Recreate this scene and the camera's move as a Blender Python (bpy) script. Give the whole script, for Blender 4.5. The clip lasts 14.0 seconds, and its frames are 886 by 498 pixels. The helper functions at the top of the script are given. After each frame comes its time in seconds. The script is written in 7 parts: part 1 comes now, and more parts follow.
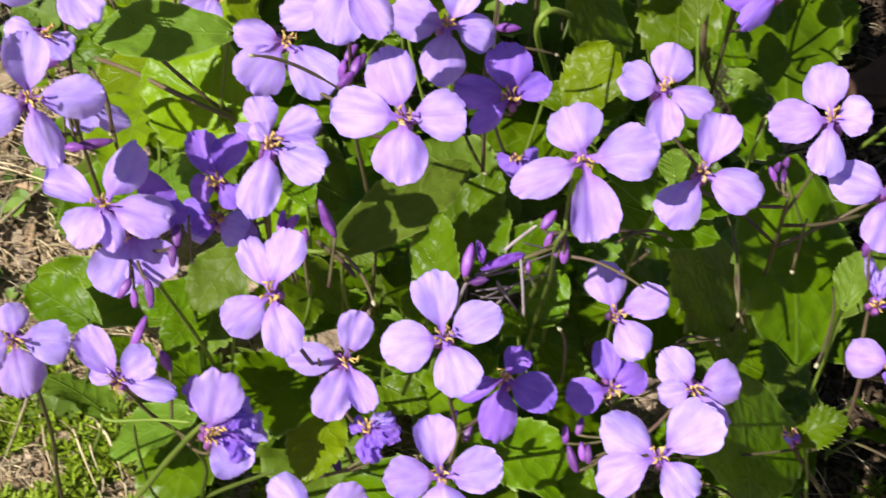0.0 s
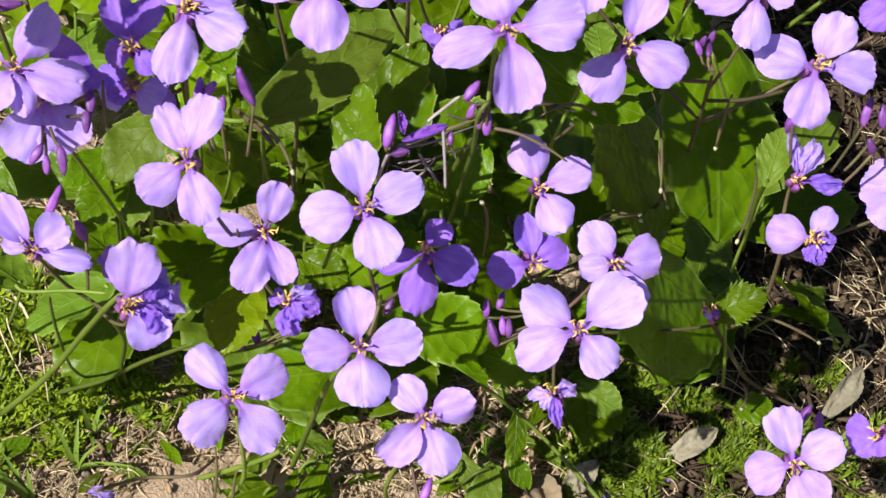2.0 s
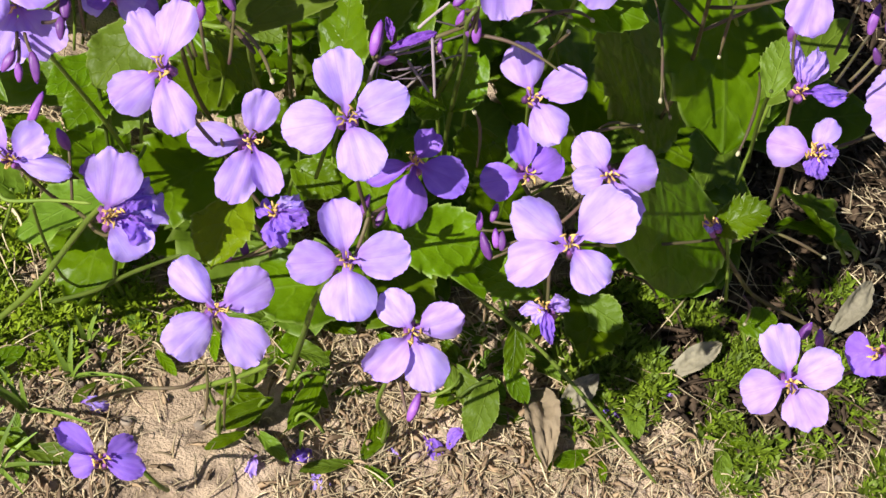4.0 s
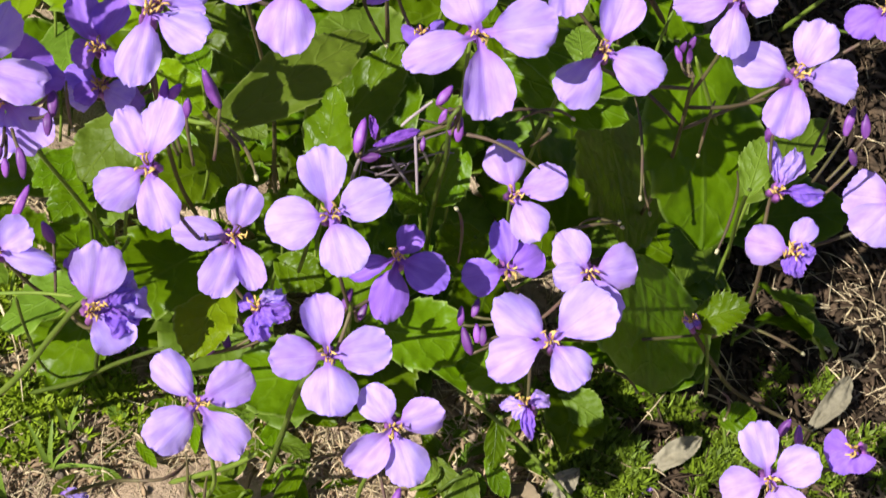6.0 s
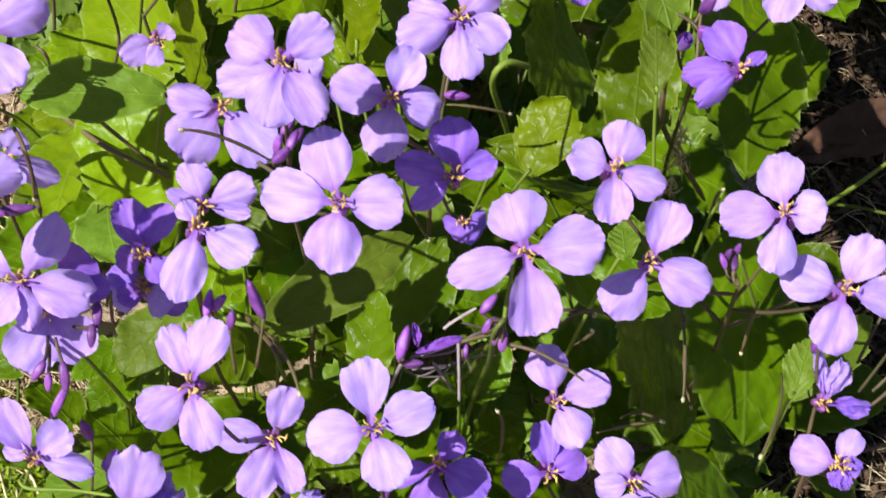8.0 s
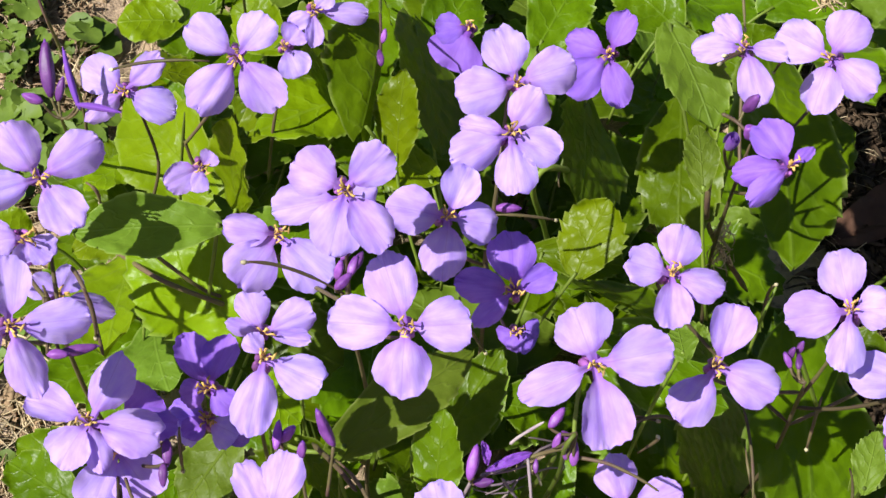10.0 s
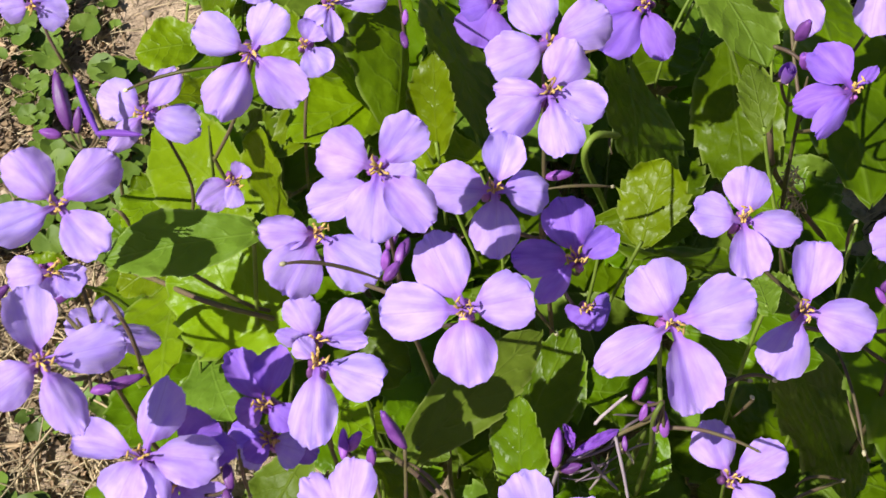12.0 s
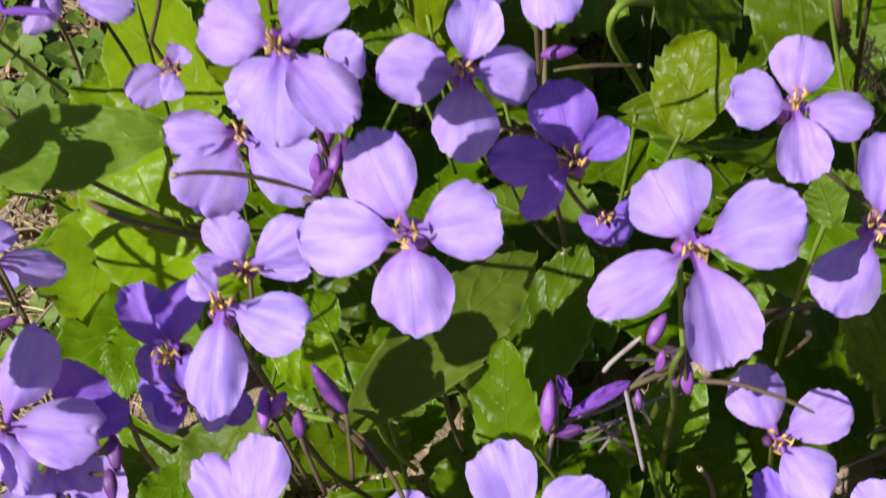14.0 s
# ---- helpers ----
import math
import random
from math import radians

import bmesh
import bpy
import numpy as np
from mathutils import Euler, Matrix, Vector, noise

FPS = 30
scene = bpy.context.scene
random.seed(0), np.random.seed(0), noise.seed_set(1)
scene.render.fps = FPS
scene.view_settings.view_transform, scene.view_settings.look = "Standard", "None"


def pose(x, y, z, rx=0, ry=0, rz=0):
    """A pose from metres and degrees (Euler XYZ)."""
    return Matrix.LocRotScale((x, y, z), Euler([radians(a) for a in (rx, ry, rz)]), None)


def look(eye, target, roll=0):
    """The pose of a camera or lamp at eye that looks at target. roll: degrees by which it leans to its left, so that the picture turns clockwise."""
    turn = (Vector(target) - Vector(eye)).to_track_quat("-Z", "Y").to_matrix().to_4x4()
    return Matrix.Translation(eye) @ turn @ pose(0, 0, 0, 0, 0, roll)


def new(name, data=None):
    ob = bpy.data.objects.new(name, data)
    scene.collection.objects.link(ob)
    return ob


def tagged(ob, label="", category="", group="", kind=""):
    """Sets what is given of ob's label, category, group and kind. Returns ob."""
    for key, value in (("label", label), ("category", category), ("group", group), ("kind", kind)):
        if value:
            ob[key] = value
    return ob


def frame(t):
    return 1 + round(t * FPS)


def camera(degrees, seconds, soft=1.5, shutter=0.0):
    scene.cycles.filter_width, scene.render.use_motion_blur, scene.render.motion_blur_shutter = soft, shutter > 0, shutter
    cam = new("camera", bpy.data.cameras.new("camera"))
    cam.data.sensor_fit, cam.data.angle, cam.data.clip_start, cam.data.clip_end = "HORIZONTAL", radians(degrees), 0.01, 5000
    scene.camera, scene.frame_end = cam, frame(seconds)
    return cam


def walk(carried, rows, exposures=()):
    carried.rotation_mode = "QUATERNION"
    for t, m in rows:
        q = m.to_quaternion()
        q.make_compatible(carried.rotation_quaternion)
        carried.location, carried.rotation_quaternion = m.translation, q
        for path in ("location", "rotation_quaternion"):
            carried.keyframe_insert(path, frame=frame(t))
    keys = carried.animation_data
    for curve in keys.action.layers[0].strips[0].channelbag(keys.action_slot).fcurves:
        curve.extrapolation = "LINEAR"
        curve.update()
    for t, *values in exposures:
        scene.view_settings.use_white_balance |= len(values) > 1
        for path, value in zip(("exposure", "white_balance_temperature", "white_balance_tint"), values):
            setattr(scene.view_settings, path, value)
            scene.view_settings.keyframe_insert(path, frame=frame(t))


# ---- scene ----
cam = camera(32, 14.0, soft=1.5, shutter=0.4)
PATH = [
    (0, (-0.01747, -0.28163, 0.52011), (-0.05390, 0.33656, -0.26507), 7.610),
    (0.5, (-0.02566, -0.28937, 0.51582), (-0.00582, 0.32605, -0.27213), 12.604),
    (1, (-0.02383, -0.29476, 0.51257), (0.00194, 0.30294, -0.28874), 13.256),
    (1.5, (-0.02473, -0.29328, 0.51221), (-0.00285, 0.29777, -0.29413), 13.056),
    (2, (-0.01444, -0.28160, 0.51402), (0.00743, 0.28528, -0.30949), 12.655),
    (2.5, (-0.01098, -0.26978, 0.51607), (0.01075, 0.27244, -0.32389), 12.962),
    (3, (-0.00670, -0.26803, 0.51008), (-0.01182, 0.24387, -0.34895), 10.436),
    (3.2, (-0.00549, -0.26867, 0.50743), (-0.00649, 0.23722, -0.35517), 10.835),
    (5.5, (0.00144, -0.27368, 0.50911), (0.01545, 0.26936, -0.33048), 12.574),
    (6, (-0.00210, -0.27090, 0.51193), (0.00938, 0.28852, -0.31688), 12.560),
    (6.5, (0.00266, -0.26662, 0.51307), (-0.00307, 0.31286, -0.30189), 11.193),
    (7, (-0.00570, -0.25862, 0.52118), (-0.00788, 0.32651, -0.28976), 11.757),
    (7.5, (-0.00845, -0.25145, 0.52479), (-0.01773, 0.34457, -0.27812), 11.461),
    (8, (-0.01393, -0.24541, 0.52679), (-0.03012, 0.36048, -0.26860), 11.245),
    (8.5, (-0.02536, -0.24369, 0.53007), (-0.05258, 0.37688, -0.25361), 10.668),
    (9, (-0.03166, -0.24264, 0.53058), (-0.06972, 0.39739, -0.23683), 9.740),
    (9.2, (-0.03322, -0.24027, 0.53094), (-0.07008, 0.40218, -0.23451), 9.436),
    (11.3, (-0.02878, -0.23961, 0.51385), (-0.08008, 0.40947, -0.24513), 0.384),
    (11.5, (-0.03230, -0.23717, 0.50988), (-0.09452, 0.41163, -0.24853), -1.111),
    (12, (-0.02776, -0.22943, 0.50030), (-0.09997, 0.42445, -0.25284), -3.240),
    (12.5, (-0.02592, -0.20744, 0.49130), (-0.09276, 0.44884, -0.26025), -3.933),
    (13, (-0.02935, -0.18056, 0.48018), (-0.09392, 0.42083, -0.31616), -3.605),
    (13.5, (-0.01737, -0.17169, 0.46301), (-0.11993, 0.43306, -0.32677), -6.423),
    (14, (-0.00826, -0.16592, 0.43253), (-0.13662, 0.42599, -0.36319), -8.630),
]
EXPOSURES = [(0.0, 0.43), (9.0, 0.44), (11.5, 0.38), (12.5, 0.32), (13.5, 0.25), (14.0, 0.14)]
walk(cam, [(t, look(eye, target, roll)) for t, eye, target, roll in PATH], EXPOSURES)

# ---- world and sun ----
SUN_FROM = Vector((-0.68, -0.61, 1.0)).normalized()
sky_world = bpy.data.worlds.new("daylight")
sky_world.use_nodes = True
scene.world = sky_world
sky_tex = sky_world.node_tree.nodes.new("ShaderNodeTexSky")
sky_tex.sky_type, sky_tex.sun_disc = "NISHITA", False
sky_tex.sun_elevation = math.asin(SUN_FROM.z)
sky_tex.sun_rotation = math.atan2(SUN_FROM.x, SUN_FROM.y)
sky_back = sky_world.node_tree.nodes["Background"]
sky_back.inputs["Strength"].default_value = 0.046
sky_world.node_tree.links.new(sky_tex.outputs["Color"], sky_back.inputs["Color"])
sun_data = bpy.data.lights.new("sun", "SUN")
sun_data.energy, sun_data.angle, sun_data.color = 5.0, radians(0.53), (1.0, 0.972, 0.925)
sun = new("sun", sun_data)
sun.matrix_world = look(SUN_FROM * 20, (0, 0, 0))


# ---- materials ----
def material(name):
    m = bpy.data.materials.new(name)
    m.use_nodes = True
    m.node_tree.nodes.clear()
    return m, m.node_tree.nodes, m.node_tree.links


def node(nodes, links, kind, wires=None, **settings):
    n = nodes.new(kind)
    for key, value in settings.items():
        if key in n.inputs.keys():
            n.inputs[key].default_value = value
    for key, out in (wires or {}).items():
        links.new(out, n.inputs[key])
    return n


def mathn(nodes, links, op, a, b=None, c=None):
    n = nodes.new("ShaderNodeMath")
    n.operation = op
    for i, v in enumerate((a, b, c)):
        if v is None:
            continue
        if isinstance(v, (int, float)):
            n.inputs[i].default_value = v
        else:
            links.new(v, n.inputs[i])
    return n.outputs[0]


def mixc(nodes, links, fac, a, b, blend="MIX"):
    n = nodes.new("ShaderNodeMix")
    n.data_type, n.blend_type = "RGBA", blend
    for key, v in ((0, fac), (6, a), (7, b)):
        if isinstance(v, (int, float)):
            n.inputs[key].default_value = v
        elif isinstance(v, tuple):
            n.inputs[key].default_value = (*v, 1.0)
        else:
            links.new(v, n.inputs[key])
    return n.outputs[2]


def ramp(nodes, links, fac, stops):
    n = nodes.new("ShaderNodeValToRGB")
    el = n.color_ramp.elements
    while len(el) < len(stops):
        el.new(0.5)
    for e, (p, c) in zip(el, stops):
        e.position, e.color = p, (*c, 1.0)
    links.new(fac, n.inputs[0])
    return n.outputs[0]


def noise_tex(nodes, links, vec, scale, detail=3.0, rough=0.55):
    n = nodes.new("ShaderNodeTexNoise")
    n.inputs["Scale"].default_value, n.inputs["Detail"].default_value, n.inputs["Roughness"].default_value = scale, detail, rough
    links.new(vec, n.inputs["Vector"])
    return n.outputs[0]


def stretched(nodes, links, vec, sx, sy, sz):
    n = nodes.new("ShaderNodeMapping")
    n.inputs["Scale"].default_value = (sx, sy, sz)
    links.new(vec, n.inputs["Vector"])
    return n.outputs[0]


def thin_surface(nodes, links, colour, through_colour, share, rough, bump=None, spec=0.4, sheen=0.0):
    """A thin blade that reflects and also lets light through."""
    p = nodes.new("ShaderNodeBsdfPrincipled")
    p.inputs["Roughness"].default_value, p.inputs["Specular IOR Level"].default_value = rough, spec
    p.inputs["Sheen Weight"].default_value = sheen
    links.new(colour, p.inputs["Base Color"])
    t = nodes.new("ShaderNodeBsdfTranslucent")
    links.new(through_colour, t.inputs["Color"])
    mix = nodes.new("ShaderNodeMixShader")
    mix.inputs[0].default_value = share
    links.new(p.outputs[0], mix.inputs[1])
    links.new(t.outputs[0], mix.inputs[2])
    if bump is not None:
        links.new(bump, p.inputs["Normal"])
        links.new(bump, t.inputs["Normal"])
    out = nodes.new("ShaderNodeOutputMaterial")
    links.new(mix.outputs[0], out.inputs["Surface"])


def bump_of(nodes, links, height, strength, distance):
    n = nodes.new("ShaderNodeBump")
    n.inputs["Strength"].default_value, n.inputs["Distance"].default_value = strength, distance
    links.new(height, n.inputs["Height"])
    return n.outputs[0]


def petal_material(name, pale, deep, throat):
    m, nodes, links = material(name)
    tc = nodes.new("ShaderNodeTexCoord")
    info = nodes.new("ShaderNodeObjectInfo")
    sep = node(nodes, links, "ShaderNodeSeparateXYZ", {"Vector": tc.outputs["Object"]})
    # veins fan out along the blade
    fan = mathn(nodes, links, "DIVIDE", sep.outputs["Y"], mathn(nodes, links, "ADD", sep.outputs["X"], 0.25))
    comb = node(nodes, links, "ShaderNodeCombineXYZ", {"X": mathn(nodes, links, "MULTIPLY", fan, 26.0), "Y": mathn(nodes, links, "MULTIPLY", sep.outputs["X"], 1.6), "Z": mathn(nodes, links, "MULTIPLY", info.outputs["Random"], 30.0)})
    vein = noise_tex(nodes, links, comb.outputs[0], 1.0, 2.0)
    cloud = noise_tex(nodes, links, stretched(nodes, links, comb.outputs[0], 0.12, 1.0, 1.0), 1.6, 3.0)
    base = mixc(nodes, links, ramp(nodes, links, cloud, [(0.3, (0, 0, 0)), (0.75, (1, 1, 1))]), pale, deep)
    veined = mixc(nodes, links, mathn(nodes, links, "MULTIPLY", ramp(nodes, links, vein, [(0.40, (0, 0, 0)), (0.78, (1, 1, 1))]), 0.26), base, deep)
    mid = ramp(nodes, links, mathn(nodes, links, "ABSOLUTE", sep.outputs["Y"]), [(0.0, (1, 1, 1)), (0.016, (0, 0, 0))])
    midded = mixc(nodes, links, mathn(nodes, links, "MULTIPLY", mid, 0.24), veined, throat)
    base_fac = ramp(nodes, links, sep.outputs["X"], [(0.10, (1, 1, 1)), (0.40, (0, 0, 0))])
    throated = mixc(nodes, links, mathn(nodes, links, "MULTIPLY", base_fac, 0.7), midded, throat)
    hue = node(nodes, links, "ShaderNodeHueSaturation", {"Color": throated, "Value": mathn(nodes, links, "MULTIPLY_ADD", info.outputs["Random"], 0.18, 0.92), "Hue": mathn(nodes, links, "MULTIPLY_ADD", info.outputs["Random"], -0.016, 0.510)})
    bump = bump_of(nodes, links, mathn(nodes, links, "ADD", vein, mathn(nodes, links, "MULTIPLY", mid, -0.25)), 0.16, 0.0004)
    thin_surface(nodes, links, hue.outputs[0], hue.outputs[0], 0.30, 0.55, bump, 0.25, 0.15)
    return m


PETAL = petal_material("petal_lilac", (0.64, 0.482, 1.0), (0.44, 0.275, 0.96), (0.29, 0.08, 0.56))
PETAL_DEEP = petal_material("petal_violet", (0.38, 0.21, 0.84), (0.27, 0.12, 0.72), (0.22, 0.05, 0.44))


def leaf_material(name, light, dark, gloss=0.38):
    m, nodes, links = material(name)
    uv = nodes.new("ShaderNodeUVMap")
    uv.uv_map = "blade"
    tc = nodes.new("ShaderNodeTexCoord")
    info = nodes.new("ShaderNodeObjectInfo")
    sep = node(nodes, links, "ShaderNodeSeparateXYZ", {"Vector": uv.outputs[0]})
    across = mathn(nodes, links, "ABSOLUTE", sep.outputs["Y"])
    wob = noise_tex(nodes, links, stretched(nodes, links, uv.outputs[0], 3, 2, 1), 1.7, 2.0)
    # a few arched side veins that fade towards the rim
    run = mathn(nodes, links, "ADD", mathn(nodes, links, "MULTIPLY", sep.outputs["X"], 5.2), mathn(nodes, links, "MULTIPLY_ADD", across, -1.7, mathn(nodes, links, "MULTIPLY", wob, 0.9)))
    saw = mathn(nodes, links, "ABSOLUTE", mathn(nodes, links, "SUBTRACT", mathn(nodes, links, "FRACT", run), 0.5))
    side = ramp(nodes, links, saw, [(0.0, (1, 1, 1)), (0.11, (0, 0, 0))])
    side = mathn(nodes, links, "MULTIPLY", side, ramp(nodes, links, across, [(0.1, (1, 1, 1)), (0.85, (0, 0, 0))]))
    mid = ramp(nodes, links, across, [(0.0, (1, 1, 1)), (0.05, (0, 0, 0))])
    veins = mathn(nodes, links, "MAXIMUM", mathn(nodes, links, "MULTIPLY", side, 0.7), mid)
    blot = noise_tex(nodes, links, tc.outputs["Object"], 38.0, 4.0)
    fine = noise_tex(nodes, links, tc.outputs["Object"], 420.0, 3.0)
    cells = nodes.new("ShaderNodeTexVoronoi")
    cells.feature = "SMOOTH_F1"
    cells.inputs["Scale"].default_value, cells.inputs["Smoothness"].default_value = 190.0, 0.5
    links.new(tc.outputs["Object"], cells.inputs["Vector"])
    tone = mixc(nodes, links, ramp(nodes, links, blot, [(0.32, (0, 0, 0)), (0.72, (1, 1, 1))]), dark, light)
    tone = mixc(nodes, links, mathn(nodes, links, "MULTIPLY", fine, 0.2), tone, dark)
    tone = mixc(nodes, links, mathn(nodes, links, "MULTIPLY", veins, 0.17), tone, (0.26, 0.38, 0.06))
    # rim light along the blade's edge, painted in as a paler colour
    edge = nodes.new("ShaderNodeAttribute")
    edge.attribute_name = "rim"
    tone = mixc(nodes, links, mathn(nodes, links, "MULTIPLY", ramp(nodes, links, edge.outputs["Fac"], [(0.91, (0, 0, 0)), (1.0, (1, 1, 1))]), 0.55), tone, (0.32, 0.42, 0.10))
    hue = node(nodes, links, "ShaderNodeHueSaturation", {"Color": tone, "Value": mathn(nodes, links, "MULTIPLY_ADD", info.outputs["Random"], 0.5, 0.75), "Hue": mathn(nodes, links, "MULTIPLY_ADD", info.outputs["Random"], 0.022, 0.483)})
    pillow = mathn(nodes, links, "ADD", mathn(nodes, links, "MULTIPLY_ADD", blot, 3.2, mathn(nodes, links, "MULTIPLY", cells.outputs["Distance"], -1.5)), mathn(nodes, links, "MULTIPLY_ADD", veins, -0.45, mathn(nodes, links, "MULTIPLY", fine, 0.22)))
    quilt = mathn(nodes, links, "MULTIPLY", mathn(nodes, links, "COSINE", mathn(nodes, links, "MULTIPLY", run, 6.2832)), mathn(nodes, links, "MULTIPLY", mathn(nodes, links, "MINIMUM", across, 0.5), 0.35))
    pillow = mathn(nodes, links, "ADD", pillow, quilt)
    bump = bump_of(nodes, links, pillow, 0.55, 0.0011)
    lit = mixc(nodes, links, 0.5, hue.outputs[0], (0.22, 0.36, 0.004))
    thin_surface(nodes, links, hue.outputs[0], lit, 0.26, gloss, bump, 0.18)
    return m


LEAF = leaf_material("leaf_green", (0.135, 0.245, 0.002), (0.054, 0.110, 0.001), 0.36)
# lighter and yellower than the main leaf green
LEAF_YELLOW = leaf_material("leaf_yellow_green", (0.220, 0.342, 0.003), (0.118, 0.205, 0.002), 0.36)
LEAF_DULL = leaf_material("leaf_blue_green", (0.150, 0.245, 0.022), (0.092, 0.160, 0.012), 0.46)


def plain_material(name, a, b, scale, rough, bump_mm=0.3, spec=0.3, stretch=(1, 1, 1), island=False):
    m, nodes, links = material(name)
    tc = nodes.new("ShaderNodeTexCoord")
    vec = stretched(nodes, links, tc.outputs["Object"], *stretch)
    n1 = noise_tex(nodes, links, vec, scale, 4.0)
    n2 = noise_tex(nodes, links, vec, scale * 7, 3.0)
    col = mixc(nodes, links, ramp(nodes, links, n1, [(0.3, (0, 0, 0)), (0.7, (1, 1, 1))]), a, b)
    col = mixc(nodes, links, mathn(nodes, links, "MULTIPLY", n2, 0.3), col, tuple(0.5 * v for v in b))
    if island:
        geo = nodes.new("ShaderNodeNewGeometry")
        rnd = geo.outputs["Random Per Island"]
    else:
        rnd = nodes.new("ShaderNodeObjectInfo").outputs["Random"]
    hue = node(nodes, links, "ShaderNodeHueSaturation", {"Color": col, "Value": mathn(nodes, links, "MULTIPLY_ADD", rnd, 0.9, 0.55)})
    p = nodes.new("ShaderNodeBsdfPrincipled")
    p.inputs["Roughness"].default_value, p.inputs["Specular IOR Level"].default_value = rough, spec
    links.new(hue.outputs[0], p.inputs["Base Color"])
    links.new(bump_of(nodes, links, n2, 0.6, bump_mm / 1000), p.inputs["Normal"])
    out = nodes.new("ShaderNodeOutputMaterial")
    links.new(p.outputs[0], out.inputs["Surface"])
    return m


STEM_GREEN = plain_material("stem_green", (0.10, 0.16, 0.018), (0.18, 0.24, 0.035), 60, 0.5, 0.2)
STEM_PURPLE = plain_material("stem_purple", (0.115, 0.055, 0.06), (0.13, 0.125, 0.04), 90, 0.5, 0.2)
CALYX = plain_material("calyx_purple", (0.26, 0.07, 0.30), (0.34, 0.12, 0.38), 150, 0.5, 0.1)
BUD = plain_material("bud_violet", (0.13, 0.03, 0.22), (0.30, 0.10, 0.42), 260, 0.42, 0.1)
STAMEN = plain_material("stamen_yellow", (0.56, 0.32, 0.07), (0.78, 0.54, 0.19), 300, 0.6, 0.1)
TIP = plain_material("pod_tip", (0.50, 0.46, 0.26), (0.60, 0.54, 0.34), 300, 0.6, 0.05)
STRAW = plain_material("dry_straw", (0.40, 0.29, 0.155), (0.74, 0.61, 0.39), 60, 0.8, 0.2, 0.2, (1, 1, 1), True)
# darker copy of the moss colour, standing for moss in shade
MOSS_SHADED = plain_material("moss_shaded", (0.085, 0.135, 0.006), (0.17, 0.24, 0.012), 80, 0.6, 0.2, 0.3, (1, 1, 1), True)
MOSS = plain_material("moss_green", (0.145, 0.215, 0.006), (0.255, 0.345, 0.014), 80, 0.6, 0.2, 0.3, (1, 1, 1), True)
WEED = plain_material("weed_green", (0.075, 0.135, 0.012), (0.135, 0.20, 0.025), 80, 0.55, 0.2, 0.3, (1, 1, 1), True)
DRY_LEAF = plain_material("dry_leaf", (0.24, 0.21, 0.14), (0.36, 0.32, 0.22), 70, 0.8, 0.5)
DRY_LILAC = plain_material("dry_lilac_stalk", (0.27, 0.20, 0.24), (0.42, 0.36, 0.36), 150, 0.7, 0.2)
WITHERED = plain_material("withered_mauve", (0.12, 0.08, 0.13), (0.22, 0.18, 0.16), 150, 0.7, 0.2)
CRUMB = plain_material("leaf_crumb", (0.19, 0.12, 0.07), (0.48, 0.34, 0.20), 90, 0.8, 0.3, 0.2, (1, 1, 1), True)
PEBBLE = plain_material("pebble", (0.30, 0.23, 0.17), (0.42, 0.34, 0.26), 120, 0.85, 0.4, 0.2, (1, 1, 1), True)


def soil_material():
    m, nodes, links = material("soil_clay")
    tc = nodes.new("ShaderNodeTexCoord")
    vec = tc.outputs["Object"]
    big = noise_tex(nodes, links, vec, 14.0, 5.0)
    mid = noise_tex(nodes, links, vec, 95.0, 5.0, 0.65)
    fine = noise_tex(nodes, links, vec, 900.0, 3.0, 0.7)
    col = mixc(nodes, links, ramp(nodes, links, big, [(0.38, (0, 0, 0)), (0.6, (1, 1, 1))]), (0.45, 0.315, 0.20), (0.74, 0.555, 0.385))
    col = mixc(nodes, links, ramp(nodes, links, mid, [(0.35, (1, 1, 1)), (0.55, (0, 0, 0))]), col, (0.13, 0.09, 0.06))
    col = mixc(nodes, links, mathn(nodes, links, "MULTIPLY", fine, 0.5), col, (0.46, 0.35, 0.25))
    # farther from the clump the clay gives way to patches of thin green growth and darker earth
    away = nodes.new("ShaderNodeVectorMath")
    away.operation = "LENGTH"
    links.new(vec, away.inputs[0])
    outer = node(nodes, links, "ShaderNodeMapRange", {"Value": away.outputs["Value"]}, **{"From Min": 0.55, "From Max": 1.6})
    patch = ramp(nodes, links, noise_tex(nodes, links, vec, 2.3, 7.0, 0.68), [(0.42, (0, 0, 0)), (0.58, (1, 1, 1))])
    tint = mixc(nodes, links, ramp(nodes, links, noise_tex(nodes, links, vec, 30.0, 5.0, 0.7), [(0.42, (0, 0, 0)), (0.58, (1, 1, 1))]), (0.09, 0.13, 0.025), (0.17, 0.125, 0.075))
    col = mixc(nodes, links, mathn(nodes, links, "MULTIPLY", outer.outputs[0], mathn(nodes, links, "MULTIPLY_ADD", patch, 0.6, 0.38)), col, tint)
    p = nodes.new("ShaderNodeBsdfPrincipled")
    p.inputs["Roughness"].default_value, p.inputs["Specular IOR Level"].default_value = 0.9, 0.15
    links.new(col, p.inputs["Base Color"])
    links.new(bump_of(nodes, links, mathn(nodes, links, "ADD", mid, mathn(nodes, links, "MULTIPLY", fine, 0.4)), 0.9, 0.004), p.inputs["Normal"])
    out = nodes.new("ShaderNodeOutputMaterial")
    links.new(p.outputs[0], out.inputs["Surface"])
    return m


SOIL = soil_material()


# ---- shared builders ----
def mesh_object(name, verts, faces, mat, parent=None, smooth=True):
    me = bpy.data.meshes.new(name)
    me.from_pydata(verts, [], faces)
    me.materials.append(mat)
    if smooth:
        me.polygons.foreach_set("use_smooth", [True] * len(me.polygons))
    me.update()
    ob = new(name, me)
    ob.parent = parent
    return ob


